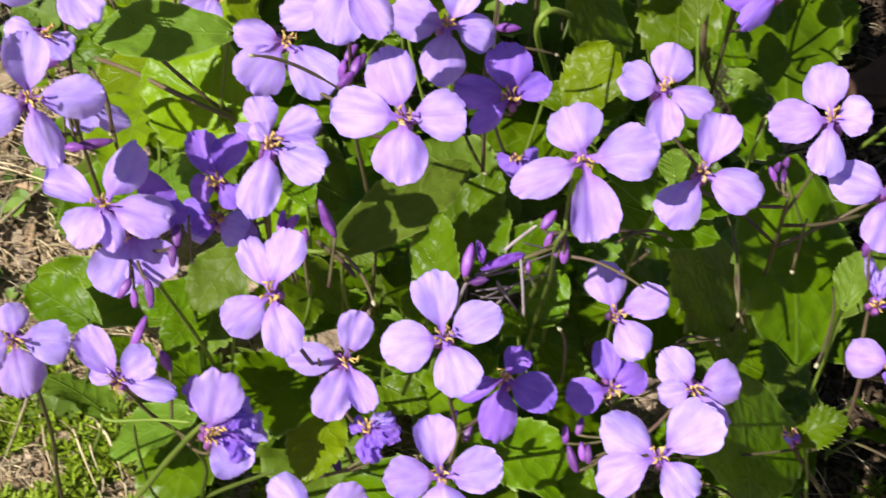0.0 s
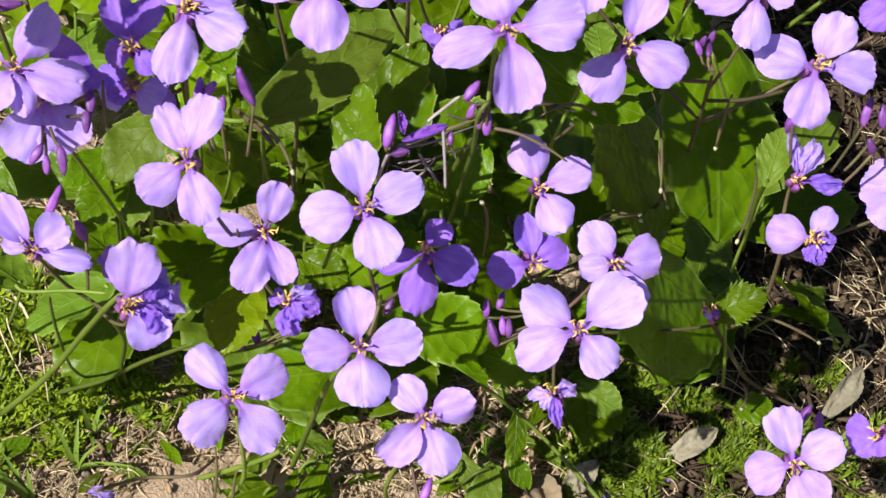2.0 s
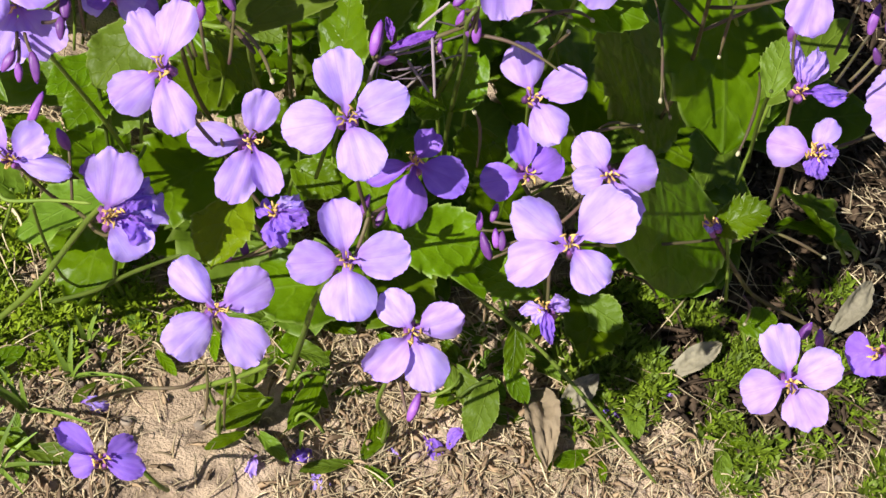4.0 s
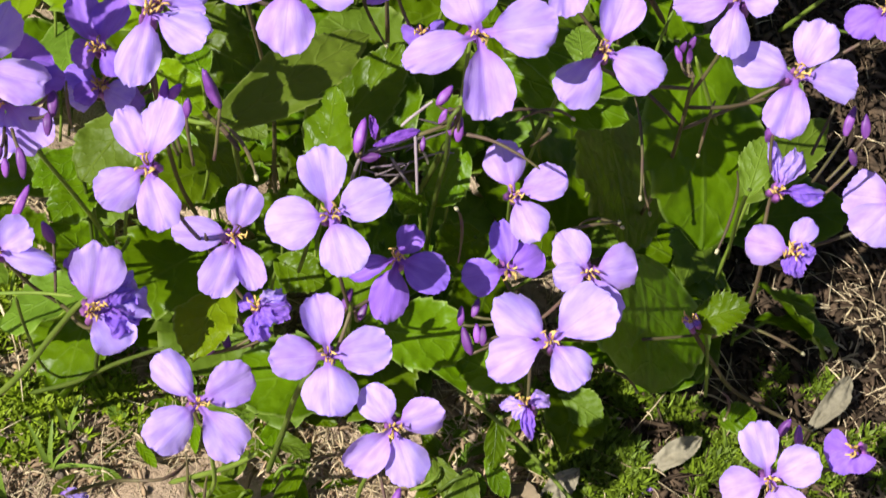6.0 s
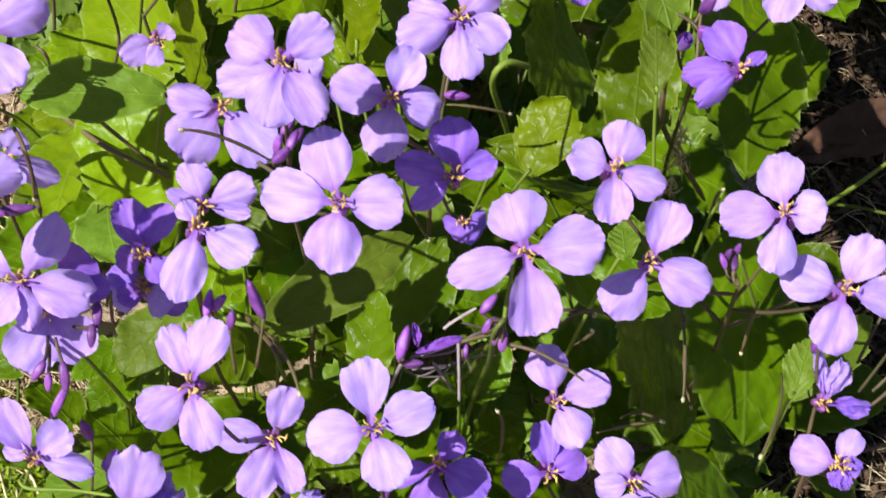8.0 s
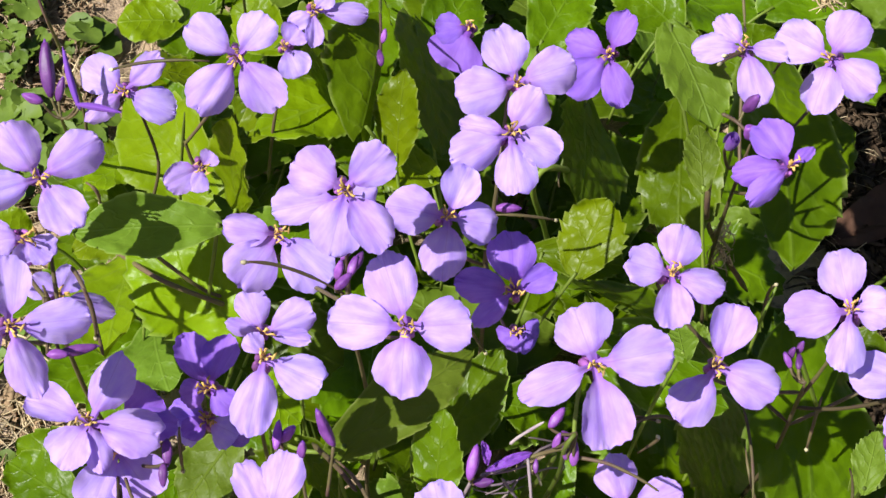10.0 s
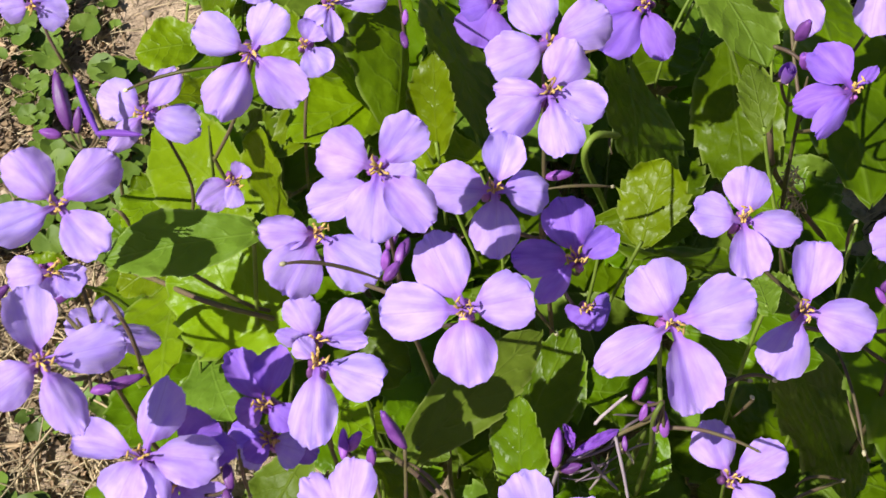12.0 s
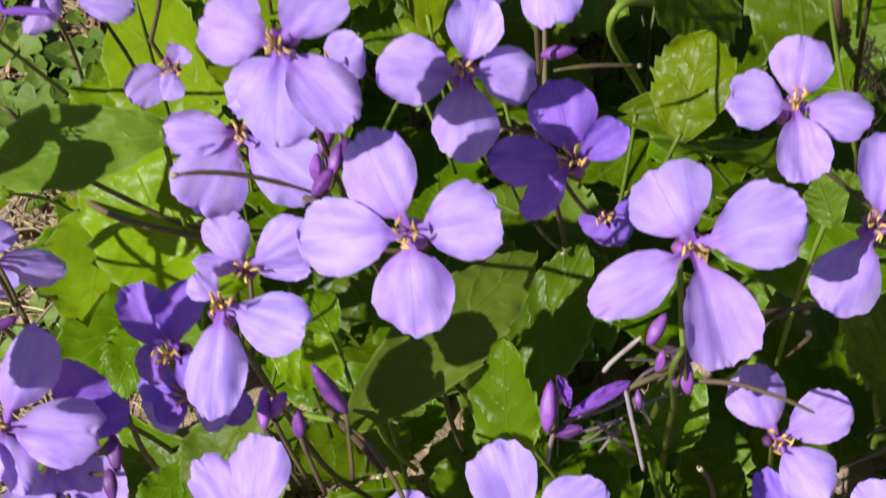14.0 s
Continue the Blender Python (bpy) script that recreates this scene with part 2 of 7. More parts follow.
def tube_data(points, radii, sides=6, verts=None, faces=None):
    """Adds a tapered tube along points to verts and faces."""
    verts = [] if verts is None else verts
    faces = [] if faces is None else faces
    pts = [Vector(p) for p in points]
    start, side = len(verts), None
    for i, p in enumerate(pts):
        d = (pts[min(i + 1, len(pts) - 1)] - pts[max(i - 1, 0)]).normalized()
        if side is None:
            side = d.orthogonal().normalized()
        side = (side - d * side.dot(d)).normalized()
        other = d.cross(side)
        for k in range(sides):
            a = 2 * math.pi * k / sides
            verts.append(p + (side * math.cos(a) + other * math.sin(a)) * radii[i])
    for i in range(len(pts) - 1):
        for k in range(sides):
            a, b = start + i * sides + k, start + i * sides + (k + 1) % sides
            faces.append((a, b, b + sides, a + sides))
    faces.append(tuple(start + k for k in reversed(range(sides))))
    faces.append(tuple(start + (len(pts) - 1) * sides + k for k in range(sides)))
    return verts, faces


def bend(a, b, sag, n=8, wob=0.0, rnd=random):
    """Points of a gently curved line from a to b; sag lifts or lowers its middle."""
    a, b = Vector(a), Vector(b)
    off = Vector((rnd.uniform(-1, 1), rnd.uniform(-1, 1), 0)) * wob
    return [a.lerp(b, i / n) + (Vector((0, 0, sag)) + off) * (4 * (i / n) * (1 - i / n)) for i in range(n + 1)]


def petal_mesh(seed, mat):
    """A rounded blade of unit length and width on a narrow claw, creased along the middle, with a finely crinkled rim."""
    rnd = random.Random(seed)
    rows, cols = 30, 19
    w1, w2, w3 = rnd.uniform(0, 6), rnd.uniform(0, 6), rnd.uniform(0, 6)
    cup, droop, lop, notch, fold = rnd.uniform(-0.30, 0.20), rnd.uniform(-0.06, 0.30), rnd.uniform(-0.10, 0.10), max(0.0, rnd.uniform(-0.05, 0.06)), rnd.uniform(-0.20, 0.20)
    low, high, peak = rnd.uniform(0.55, 0.82), rnd.uniform(0.42, 0.52), rnd.uniform(0.50, 0.64)
    bite, bite_at = rnd.uniform(0.0, 0.14), rnd.uniform(-0.8, 0.8)
    roll, roll_side = rnd.choice((0.0, 0.0, 0.9, -0.9, 0.6)), rnd.choice((-1, 1))
    verts, faces = [], []
    for i in range(rows + 1):
        if i < 3:
            u = 0.15 * i / 3
            w = 0.055 + 0.03 * i / 3
        else:
            s = 0.5 - 0.5 * math.cos(math.pi * (i - 3) / (rows - 3))
            u = 0.15 + 0.85 * s
            k = 0.5 * s / peak if s < peak else 0.5 + 0.5 * (s - peak) / (1 - peak)
            w = max(0.085 * (1 - s), 0.5 * max(0.0, math.sin(math.pi * k)) ** (low if s < peak else high))
        for j in range(cols):
            v = -1 + 2 * j / (cols - 1)
            rim = abs(v) ** 3 * (u > 0.25)
            ang = math.atan2(v * w, u - 0.55)
            ring = Vector((math.cos(ang), math.sin(ang), 0))
            out = 0.024 * noise.noise(ring * 3.2 + Vector((0, 0, seed * 1.7))) + 0.015 * noise.noise(ring * 8 + Vector((0, 0, seed * 2.3))) + 0.008 * noise.noise(ring * 19 + Vector((0, 0, seed * 0.9)))
            out -= bite * math.exp(-((v - bite_at) * 3) ** 2) * max(0.0, u - 0.7)
            edge = max(rim, max(0.0, (u - 0.8) / 0.2))
            x = u + out * 1.6 * edge - notch * math.exp(-(v * w * 8) ** 2) * max(0.0, (u - 0.8) / 0.2)
            y = v * w * (1 + 2.4 * out * edge + rim * 0.03 * math.sin(6 * u + w1 + 2 * v)) + lop * u * u * 0.5
            z = -0.10 * max(0.0, 1 - u / 0.22) + 0.05 * math.sin(min(u / 0.5, 1) * math.pi / 2) - droop * u ** 2.6
            z += cup * v * v * w * 1.6 + rim * 0.035 * math.sin(9 * u + w2 + 2 * v) + 0.012 * math.sin(5 * u + 3 * v + w1) - 0.030 * math.exp(-(v * w * 13) ** 2) * min(1.0, 3 * u) * (1.15 - u)
            z += fold * v * abs(v) * w + 0.035 * math.sin(4.5 * u + w3) * v * u + roll * max(0.0, roll_side * v - 0.4) ** 2 * w * u
            z += 0.048 * noise.noise(Vector((u * 2.6 + seed * 3.1, v * w * 5, 0.5))) * u + 0.05 * edge * noise.noise(ring * 6 + Vector((seed, 0, 0)))
            z += 0.009 * noise.noise(Vector((u * 2.4, v * w * 18 / (u + 0.4), seed * 0.7))) * u
            verts.append((x, y, z))
    for i in range(rows):
        for j in range(cols - 1):
            a = i * cols + j
            faces.append((a, a + cols, a + cols + 1, a + 1))
    me = bpy.data.meshes.new("petal")
    me.from_pydata(verts, [], faces)
    me.materials.append(mat)
    me.polygons.foreach_set("use_smooth", [True] * len(me.polygons))
    return me


PETALS = [petal_mesh(s, PETAL) for s in range(36)]
PETALS_DEEP = [petal_mesh(40 + s, PETAL_DEEP) for s in range(14)]


def crumpled_mesh(seed):
    """A petal that has withered: gathered sideways, folded in sharp pleats and curled at the tip."""
    rnd = random.Random(seed)
    me = petal_mesh(seed + 70, PETAL_DEEP if seed % 3 else PETAL)
    a, b = rnd.uniform(0, 6), rnd.uniform(0, 6)
    for v in me.vertices:
        x, y, z = v.co
        q = Vector((x * 3.2 + seed, y * 4.5, z))
        pleat = abs((5.5 * y / (x + 0.35) + a) % 2.0 - 1.0) - 0.5
        z += 0.16 * pleat * x + 0.17 * noise.noise(q) * x + 0.08 * noise.noise(q * 2.6) - 0.28 * x * x
        v.co = (x * 0.92 + 0.07 * noise.noise(q * 1.7 + Vector((0, 0, 5))), y * 0.70 + 0.06 * math.sin(9 * x + b) * x + 0.06 * noise.noise(q * 2.1 + Vector((0, 7, 0))), z)
    me.update()
    return me


CRUMPLED = [crumpled_mesh(s) for s in range(9)]


def stamen_mesh(seed):
    """A filament that leans outward and ends in a curved pale anther."""
    rnd = random.Random(seed)
    verts, faces = [], []
    r, h = rnd.uniform(0.0007, 0.0024), rnd.uniform(0.0020, 0.0050)
    tip = Vector((r, rnd.uniform(-0.0008, 0.0008), h))
    tube_data([(0.0004, 0, -0.003), (r * 0.6, 0, h * 0.5), tip], [0.00024, 0.00021, 0.00019], 5, verts, faces)
    lean = Vector((rnd.uniform(0.2, 1), rnd.uniform(-0.8, 0.8), 0.4)).normalized() * 0.0018
    hook = Vector((rnd.uniform(-1, 1), rnd.uniform(-1, 1), -0.6)) * 0.0006
    tube_data([tip - lean * 0.5, tip - lean * 0.1, tip + lean * 0.35, tip + lean * 0.65 + hook], [0.00018, 0.00034, 0.00031, 0.00012], 6, verts, faces)
    me = bpy.data.meshes.new("stamen")
    me.from_pydata(verts, [], faces)
    me.materials.append(STAMEN)
    me.polygons.foreach_set("use_smooth", [True] * len(me.polygons))
    return me


STAMENS = [stamen_mesh(s) for s in range(9)]


def calyx_mesh(seed):
    """Four narrow sepals pressed into a tube under the petals."""
    rnd = random.Random(seed)
    verts, faces = [], []
    for k in range(4):
        a = k * math.pi / 2 + 0.4
        o = Vector((math.cos(a), math.sin(a), 0))
        tube_data([o * 0.0006 + Vector((0, 0, -0.011)), o * 0.0017 + Vector((0, 0, -0.0085)), o * 0.0016 + Vector((0, 0, -0.004)), o * (0.0019 + rnd.uniform(0, 0.0007)) + Vector((0, 0, -0.0012))], [0.0007, 0.0013, 0.0012, 0.0004], 6, verts, faces)
    me = bpy.data.meshes.new("flower")
    me.from_pydata(verts, [], faces)
    me.materials.append(CALYX)
    me.polygons.foreach_set("use_smooth", [True] * len(me.polygons))
    return me


CALYXES = [calyx_mesh(s) for s in range(3)]


def facing(n):
    """A turn whose z looks along n and whose x lies level."""
    n = Vector(n).normalized()
    u = Vector((0, 0, 1)).cross(n)
    u = u.normalized() if u.length > 1e-4 else Vector((1, 0, 0))
    return Matrix((u, n.cross(u), n)).transposed()


ALL = random.Random(5)


def plant(x, y, label):
    ob = new("flowering_plant")
    ob.location = (x, y, 0.0)
    ob.empty_display_size = 0.02
    return tagged(ob, label, "flower plant", "violet cress plants")


def local(owner, p):
    return Vector(p) - owner.location


def flower(owner, centre, n, petals, deep=False, crumple=False):
    """A flower that looks along n; petals: degrees round it, length and width in millimetres, lift in degrees."""
    turn = facing(n)
    ob = new("flower", CALYXES[ALL.randrange(3)])
    ob.parent = owner
    ob.matrix_basis = Matrix.Translation(local(owner, centre)) @ turn.to_4x4()
    for k in range(7):
        s = new("stamen", STAMENS[ALL.randrange(9)])
        s.parent = ob
        s.rotation_euler = (0, 0, k * math.pi / 3.5 + ALL.uniform(-0.5, 0.5))
    pool = CRUMPLED if crumple else PETALS_DEEP if deep else PETALS
    for k, (ang, length, width, lift) in enumerate(petals):
        p = new("petal", pool[ALL.randrange(len(pool))])
        p.parent = ob
        m = Matrix.Rotation(radians(ang), 4, "Z") @ Matrix.Rotation(radians(-lift), 4, "Y") @ Matrix.Rotation(radians(ALL.uniform(-10, 10)), 4, "X")
        p.matrix_basis = m @ Matrix.Translation((0, 0, 0.0003 * k)) @ Matrix.Diagonal((length / 1000, width * (1.25 if crumple else 1.0) / 1000, length / 1000, 1))
    return ob


def stem(owner, points, r0, r1, mat=STEM_GREEN, name="stem"):
    """A smooth tapered stalk through the given points."""
    pts = [local(owner, p) for p in points]
    fine = []
    for i in range(len(pts) - 1):
        p0, p1, p2, p3 = pts[max(i - 1, 0)], pts[i], pts[i + 1], pts[min(i + 2, len(pts) - 1)]
        for k in range(5):
            t = k / 5
            fine.append(0.5 * ((2 * p1) + (p2 - p0) * t + (2 * p0 - 5 * p1 + 4 * p2 - p3) * t * t + (3 * p1 - p0 - 3 * p2 + p3) * t ** 3))
    fine.append(pts[-1])
    n = len(fine) - 1
    v, f = tube_data(fine, [0.8 * (r0 + (r1 - r0) * i / n) * (1 + 0.06 * math.sin(i * 1.9)) / 1000 * (0.45 if i in (0, n) else 1.0) for i in range(n + 1)], 8)
    return mesh_object(name, v, f, mat, owner)


def pod(owner, a, b, sag=0.003, r=0.55, mat=STEM_PURPLE):
    """A slender seed pod from its stalk end to its pale tip."""
    pts = bend(local(owner, a), local(owner, b), sag, 10, 0.002, ALL)
    radii = [r * (0.6 if i < 3 else 1.0 if i < 9 else 0.7) / 1000 for i in range(11)]
    v, f = tube_data(pts, radii, 6)
    ob = mesh_object("seed_pod", v, f, mat, owner)
    d = (pts[-1] - pts[-2]).normalized()
    v, f = tube_data([pts[-1] - d * 0.0006, pts[-1] + d * 0.0002, pts[-1] + d * 0.0012], [r * 0.6 / 1000, r * 1.25 / 1000, r * 0.8 / 1000], 7)
    mesh_object("tip", v, f, TIP, ob)
    return ob


def bud(owner, at, n, size=7.0, root=None, fat=0.0, mat=BUD):
    """A closed bud, ridged by its sepals and drawn out to a point; size in millimetres, fat: its radius as a share of that."""
    n = Vector(n).normalized()
    c, L = local(owner, at), size / 1000
    fat = fat or (0.21 if size < 8 else 0.165 if size < 11 else 0.125)
    u = n.orthogonal().normalized()
    w = n.cross(u)
    lean = (u * ALL.uniform(-1, 1) + w * ALL.uniform(-1, 1)) * L * 0.10
    verts, faces, rings, sides = [], [], 11, 16
    for i in range(rings):
        t = i / (rings - 1)
        r = L * fat * (0.14 + 0.86 * math.sin(math.pi * min(1.0, t ** 0.85 * 0.87 + 0.05)) ** 0.8)
        for k in range(sides):
            a = 2 * math.pi * k / sides
            rr = r * (1 + 0.15 * math.cos(4 * a + 0.6 * t) * math.sin(math.pi * t) + ALL.uniform(-0.03, 0.03))
            verts.append(c + n * L * (t * 0.94 - 0.5) + lean * t * t + (u * math.cos(a) + w * math.sin(a)) * rr)
    for i in range(rings - 1):
        for k in range(sides):
            a, b = i * sides + k, i * sides + (k + 1) % sides
            faces.append((a, b, b + sides, a + sides))
    faces.append(tuple(reversed(range(sides))))
    faces.append(tuple((rings - 1) * sides + k for k in range(sides)))
    ob = mesh_object("bud", verts, faces, mat, owner)
    v, f = tube_data([c + n * L * 0.39 + lean * 0.8, c + n * L * 0.45 + lean * 0.95, c + n * L * 0.50 + lean * 1.05], [L * fat * 0.34, L * fat * 0.26, L * fat * 0.10], 8)
    mesh_object("bud_tip", v, f, PETAL_DEEP, ob)
    base_at = c - n * L * 0.5
    if root is not None:
        far = local(owner, root) - base_at
        near_root = base_at + far.normalized() * min(far.length, 0.017)
        v, f = tube_data(bend(near_root, base_at + n * L * 0.03, -0.002, 5), [0.0005] * 6, 5)
        mesh_object("stalk", v, f, STEM_PURPLE, ob)
    return ob


def furled(owner, at, n, size):
    """A bloom still rolled up: one violet sheet wound into a spiral; size in millimetres."""
    n = Vector(n).normalized()
    u = n.orthogonal().normalized()
    w = n.cross(u)
    c, L = local(owner, at), size / 1000
    steps, rings = 46, 7
    verts, faces = [], []
    for i in range(rings):
        t = i / (rings - 1)
        for k in range(steps):
            a = 4.6 * math.pi * k / (steps - 1)
            r = L * (0.035 + 0.25 * k / (steps - 1)) * (0.45 + 0.55 * math.sin(math.pi * min(1.0, 0.12 + 0.62 * t)))
            h = L * (t - 0.5) * (1 - 0.10 * (k / steps)) + 0.0003 * math.sin(3 * a) * t
            verts.append(c + n * h + (u * math.cos(a) * 0.82 + w * math.sin(a)) * r)
    for i in range(rings - 1):
        for k in range(steps - 1):
            q = i * steps + k
            faces.append((q, q + 1, q + steps + 1, q + steps))
    return mesh_object("furled_bloom", verts, faces, PETAL_DEEP, owner)


def leaf(owner, base, tip, width, n, mat=LEAF, seed=0, shape=0.4, teeth=0.05, fold=0.12, curl=0.1, name="leaf", stalk=None, wrinkle=0.0, wave=1.0):
    """A toothed blade from base to tip whose upper face looks along n; width in metres, shape: where along it is widest."""
    rnd = random.Random(seed * 7 + 3)
    base, tip = local(owner, base), local(owner, tip)
    ax = tip - base
    L = ax.length
    ax.normalize()
    n = Vector(n)
    n = (n - ax * n.dot(ax)).normalized()
    side = n.cross(ax)
    rows, cols = 44, 13
    ph = [rnd.uniform(0, 6.3) for _ in range(6)]
    verts, faces, uvs = [], [], []
    count = rnd.randint(8, 12)
    size = [[rnd.uniform(0.35, 1.3) for _ in range(count + 3)] for _ in range(2)]
    for i in range(rows + 1):
        u = i / rows
        w = (u / shape) ** 0.48 if u < shape else max(0.0, 1 - ((u - shape) / (1 - shape)) ** 2.2) ** 0.8
        if u < 0.001:
            w = 0.12
        for j in range(cols):
            v = -1 + 2 * j / (cols - 1)
            at = u * count + ph[0] % 1.0 + 0.3 * (v > 0)
            tooth = ((at % 1.0) ** 1.4 - 0.45) * teeth * 2.2 * size[v > 0][int(at)]
            edge = abs(v) ** 5
            ww = w * (1 + edge * tooth + 0.06 * math.sin(5 * u + ph[1] + (2 if v > 0 else 0)))
            heart = -0.10 * (abs(v) ** 1.5) * max(0, 1 - u / 0.3) * (shape < 0.5)
            x = (u + heart + edge * tooth * 0.25) * L
            y = v * ww * width * 0.5
            z = fold * width * abs(v) ** 1.3 * w * 0.5 - curl * L * (u - 0.45) ** 2 * 1.6
            z += wave * width * (0.035 * math.sin(11 * u + 3 * abs(v) + ph[2]) * abs(v) + 0.05 * math.sin(6 * u + 2.5 * v + ph[3]) * v * v + 0.03 * edge * math.sin(25 * u + ph[4]))
            if wrinkle:
                q = Vector((u * 5 + seed, v * 3, 0.3))
                z += wrinkle * width * (noise.noise(q) + 0.6 * noise.noise(q * 2.7))
                y *= 1 - 0.35 * wrinkle * (1 + noise.noise(q * 0.8))
            verts.append(base + ax * x + side * y + n * z)
            uvs.append((u, v * max(w, 0.15)))
    for i in range(rows):
        for j in range(cols - 1):
            a = i * cols + j
            faces.append((a, a + 1, a + cols + 1, a + cols))
    ob = mesh_object(name, verts, faces, mat, owner)
    layer = ob.data.uv_layers.new(name="blade")
    layer.data.foreach_set("uv", [c for lp in ob.data.loops for c in uvs[lp.vertex_index]])
    rim = ob.data.attributes.new("rim", "FLOAT", "POINT")
    rim.data.foreach_set("value", [abs(-1 + 2 * (k % cols) / (cols - 1)) for k in range(len(verts))])
    if stalk is not None:
        v, f = tube_data(bend(local(owner, stalk), base + ax * 0.002, 0.004, 8, 0.003, rnd), [0.00065] * 9, 6)
        mesh_object("leaf_stalk", v, f, STEM_GREEN, ob)
    return ob


def withered(owner, p, q, count, spread, mat=STRAW, along=0.5):
    """A tangle of dried threads, flower remains, round a stalk from p to q."""
    rnd = ALL
    p, q = local(owner, p), local(owner, q)
    verts, faces = [], []
    for k in range(count):
        c = p.lerp(q, rnd.random()) + Vector((rnd.gauss(0, 1), rnd.gauss(0, 1), rnd.gauss(0, 1))) * spread * 0.25
        d = ((q - p).normalized() * rnd.uniform(-1, 1.6) * 2 * along + Vector((rnd.uniform(-1, 1), rnd.uniform(-1, 1), rnd.uniform(-1, 1)))).normalized() * rnd.uniform(0.5, 1.4) * spread
        kink = Vector((rnd.uniform(-1, 1), rnd.uniform(-1, 1), rnd.uniform(-1, 1))) * spread * 0.22
        r = rnd.uniform(0.00016, 0.00042)
        tube_data([c - d * 0.5, c - d * 0.1 + kink, c + d * 0.2 + kink, c + d * 0.5], [r * 0.7, r, r, r * 0.5], 5, verts, faces)
    return mesh_object("withered_threads", verts, faces, mat, owner)


# ---- ground ----
def ground_height(x, y):
    near = math.exp(-((x * x + y * y) / 0.5))
    p = Vector((x, y, 0))
    return near * (0.006 * noise.noise(p * 9) + 0.0035 * noise.noise(p * 37) + 0.0022 * noise.noise(p * 90)) - 0.003


def spaced(dense, half, far):
    """Grid lines: even and close within half, then wider and wider out to far."""
    inner = [-half + 2 * half * i / dense for i in range(dense + 1)]
    outer, step = [], 2 * half / dense
    at = half
    while at < far:
        step *= 1.45
        at += step
        outer.append(at)
    return [-v for v in reversed(outer)] + inner + outer


def build_ground():
    lines_xy = spaced(260, 0.55, 900.0)
    n = len(lines_xy)
    verts = [(x, y + 0.1, ground_height(x, y + 0.1)) for y in lines_xy for x in lines_xy]
    faces = [(j * n + i, j * n + i + 1, (j + 1) * n + i + 1, (j + 1) * n + i) for j in range(n - 1) for i in range(n - 1)]
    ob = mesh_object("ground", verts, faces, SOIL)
    return tagged(ob, "bare dry clay soil with clods and dust", "ground", "", "structure")


build_ground()

# ---- flowering plants: stalks, blossoms, buds ----
plant_middle = plant(0.005, 0.039, "lilac flower above dark buds on a green stalk")
stem(plant_middle, [(0.0046, 0.0386, 0.0000), (-0.0016, 0.0327, 0.0600), (-0.0021, 0.0128, 0.1200), (-0.0014, -0.0013, 0.1600), (-0.0024, -0.0085, 0.1840), (-0.0004, -0.0064, 0.1887)], 1.15, 0.8, STEM_GREEN)
stem(plant_middle, [(0.0002, -0.0046, 0.1789), (-0.0007, 0.0021, 0.1852), (-0.0013, 0.0089, 0.1977), (-0.0009, 0.0069, 0.2038)], 0.8, 0.6, STEM_GREEN, "flower_stalk")
flower(plant_middle, (0.0006, -0.0001, 0.2115), (0.143, -0.669, 0.729), [(111, 15.9, 16.3, -4), (11, 20.6, 15.6, 2), (-157, 21.4, 10.9, 1), (-82, 22.4, 14.4, -5)])
stem(plant_middle, [(0.0236, 0.0359, 0.0400), (0.0234, 0.0219, 0.0900), (0.0202, 0.0041, 0.1351), (0.0202, 0.0025, 0.1416)], 0.8, 0.6, STEM_GREEN, "flower_stalk")
flower(plant_middle, (0.0200, -0.0031, 0.1505), (-0.015, -0.532, 0.846), [(117, 16.4, 12.8, -2), (31, 16.4, 11.1, 7), (-49, 15.5, 12.3, 2)])
plant_front = plant(-0.020, -0.007, "leafy plant with three four-petalled lilac flowers")
stem(plant_front, [(-0.0198, -0.0074, 0.0000), (-0.0198, -0.0140, 0.0311), (-0.0207, -0.0204, 0.0752), (-0.0198, -0.0374, 0.1297)], 1.15, 0.8, STEM_GREEN)
stem(plant_front, [(-0.0200, -0.0338, 0.1180), (-0.0241, -0.0344, 0.1359), (-0.0282, -0.0350, 0.1595), (-0.0282, -0.0363, 0.1662)], 0.8, 0.6, STEM_PURPLE, "flower_stalk")
flower(plant_front, (-0.0282, -0.0407, 0.1757), (0.007, -0.427, 0.904), [(112, 18.9, 13.3, 0), (35, 17.5, 12.2, 3), (-159, 17.5, 14.5, 2), (-59, 16.7, 13.6, -6)])
stem(plant_front, [(-0.0199, -0.0342, 0.1196), (-0.0211, -0.0430, 0.1158), (-0.0222, -0.0514, 0.1173), (-0.0223, -0.0529, 0.1239)], 0.8, 0.6, STEM_PURPLE, "flower_stalk")
flower(plant_front, (-0.0226, -0.0583, 0.1329), (-0.024, -0.513, 0.858), [(115, 17.8, 12.5, 2), (21, 18.2, 13.6, -7), (-164, 16.6, 13.0, 7), (-74, 17.1, 16.3, 6)])
stem(plant_front, [(-0.0199, -0.0342, 0.1196), (-0.0141, -0.0280, 0.1202), (-0.0081, -0.0218, 0.1269), (-0.0084, -0.0232, 0.1335)], 0.8, 0.6, STEM_PURPLE, "flower_stalk")
flower(plant_front, (-0.0093, -0.0281, 0.1427), (-0.094, -0.469, 0.878), [(77, 11.0, 8.6, 0), (-3, 16.3, 12.7, -3), (-81, 18.6, 11.6, 1), (-141, 15.4, 7.7, -4)], deep=True)
plant_left_low = plant(-0.054, 0.005, "lilac flowers with a crumpled violet bloom among leaves")
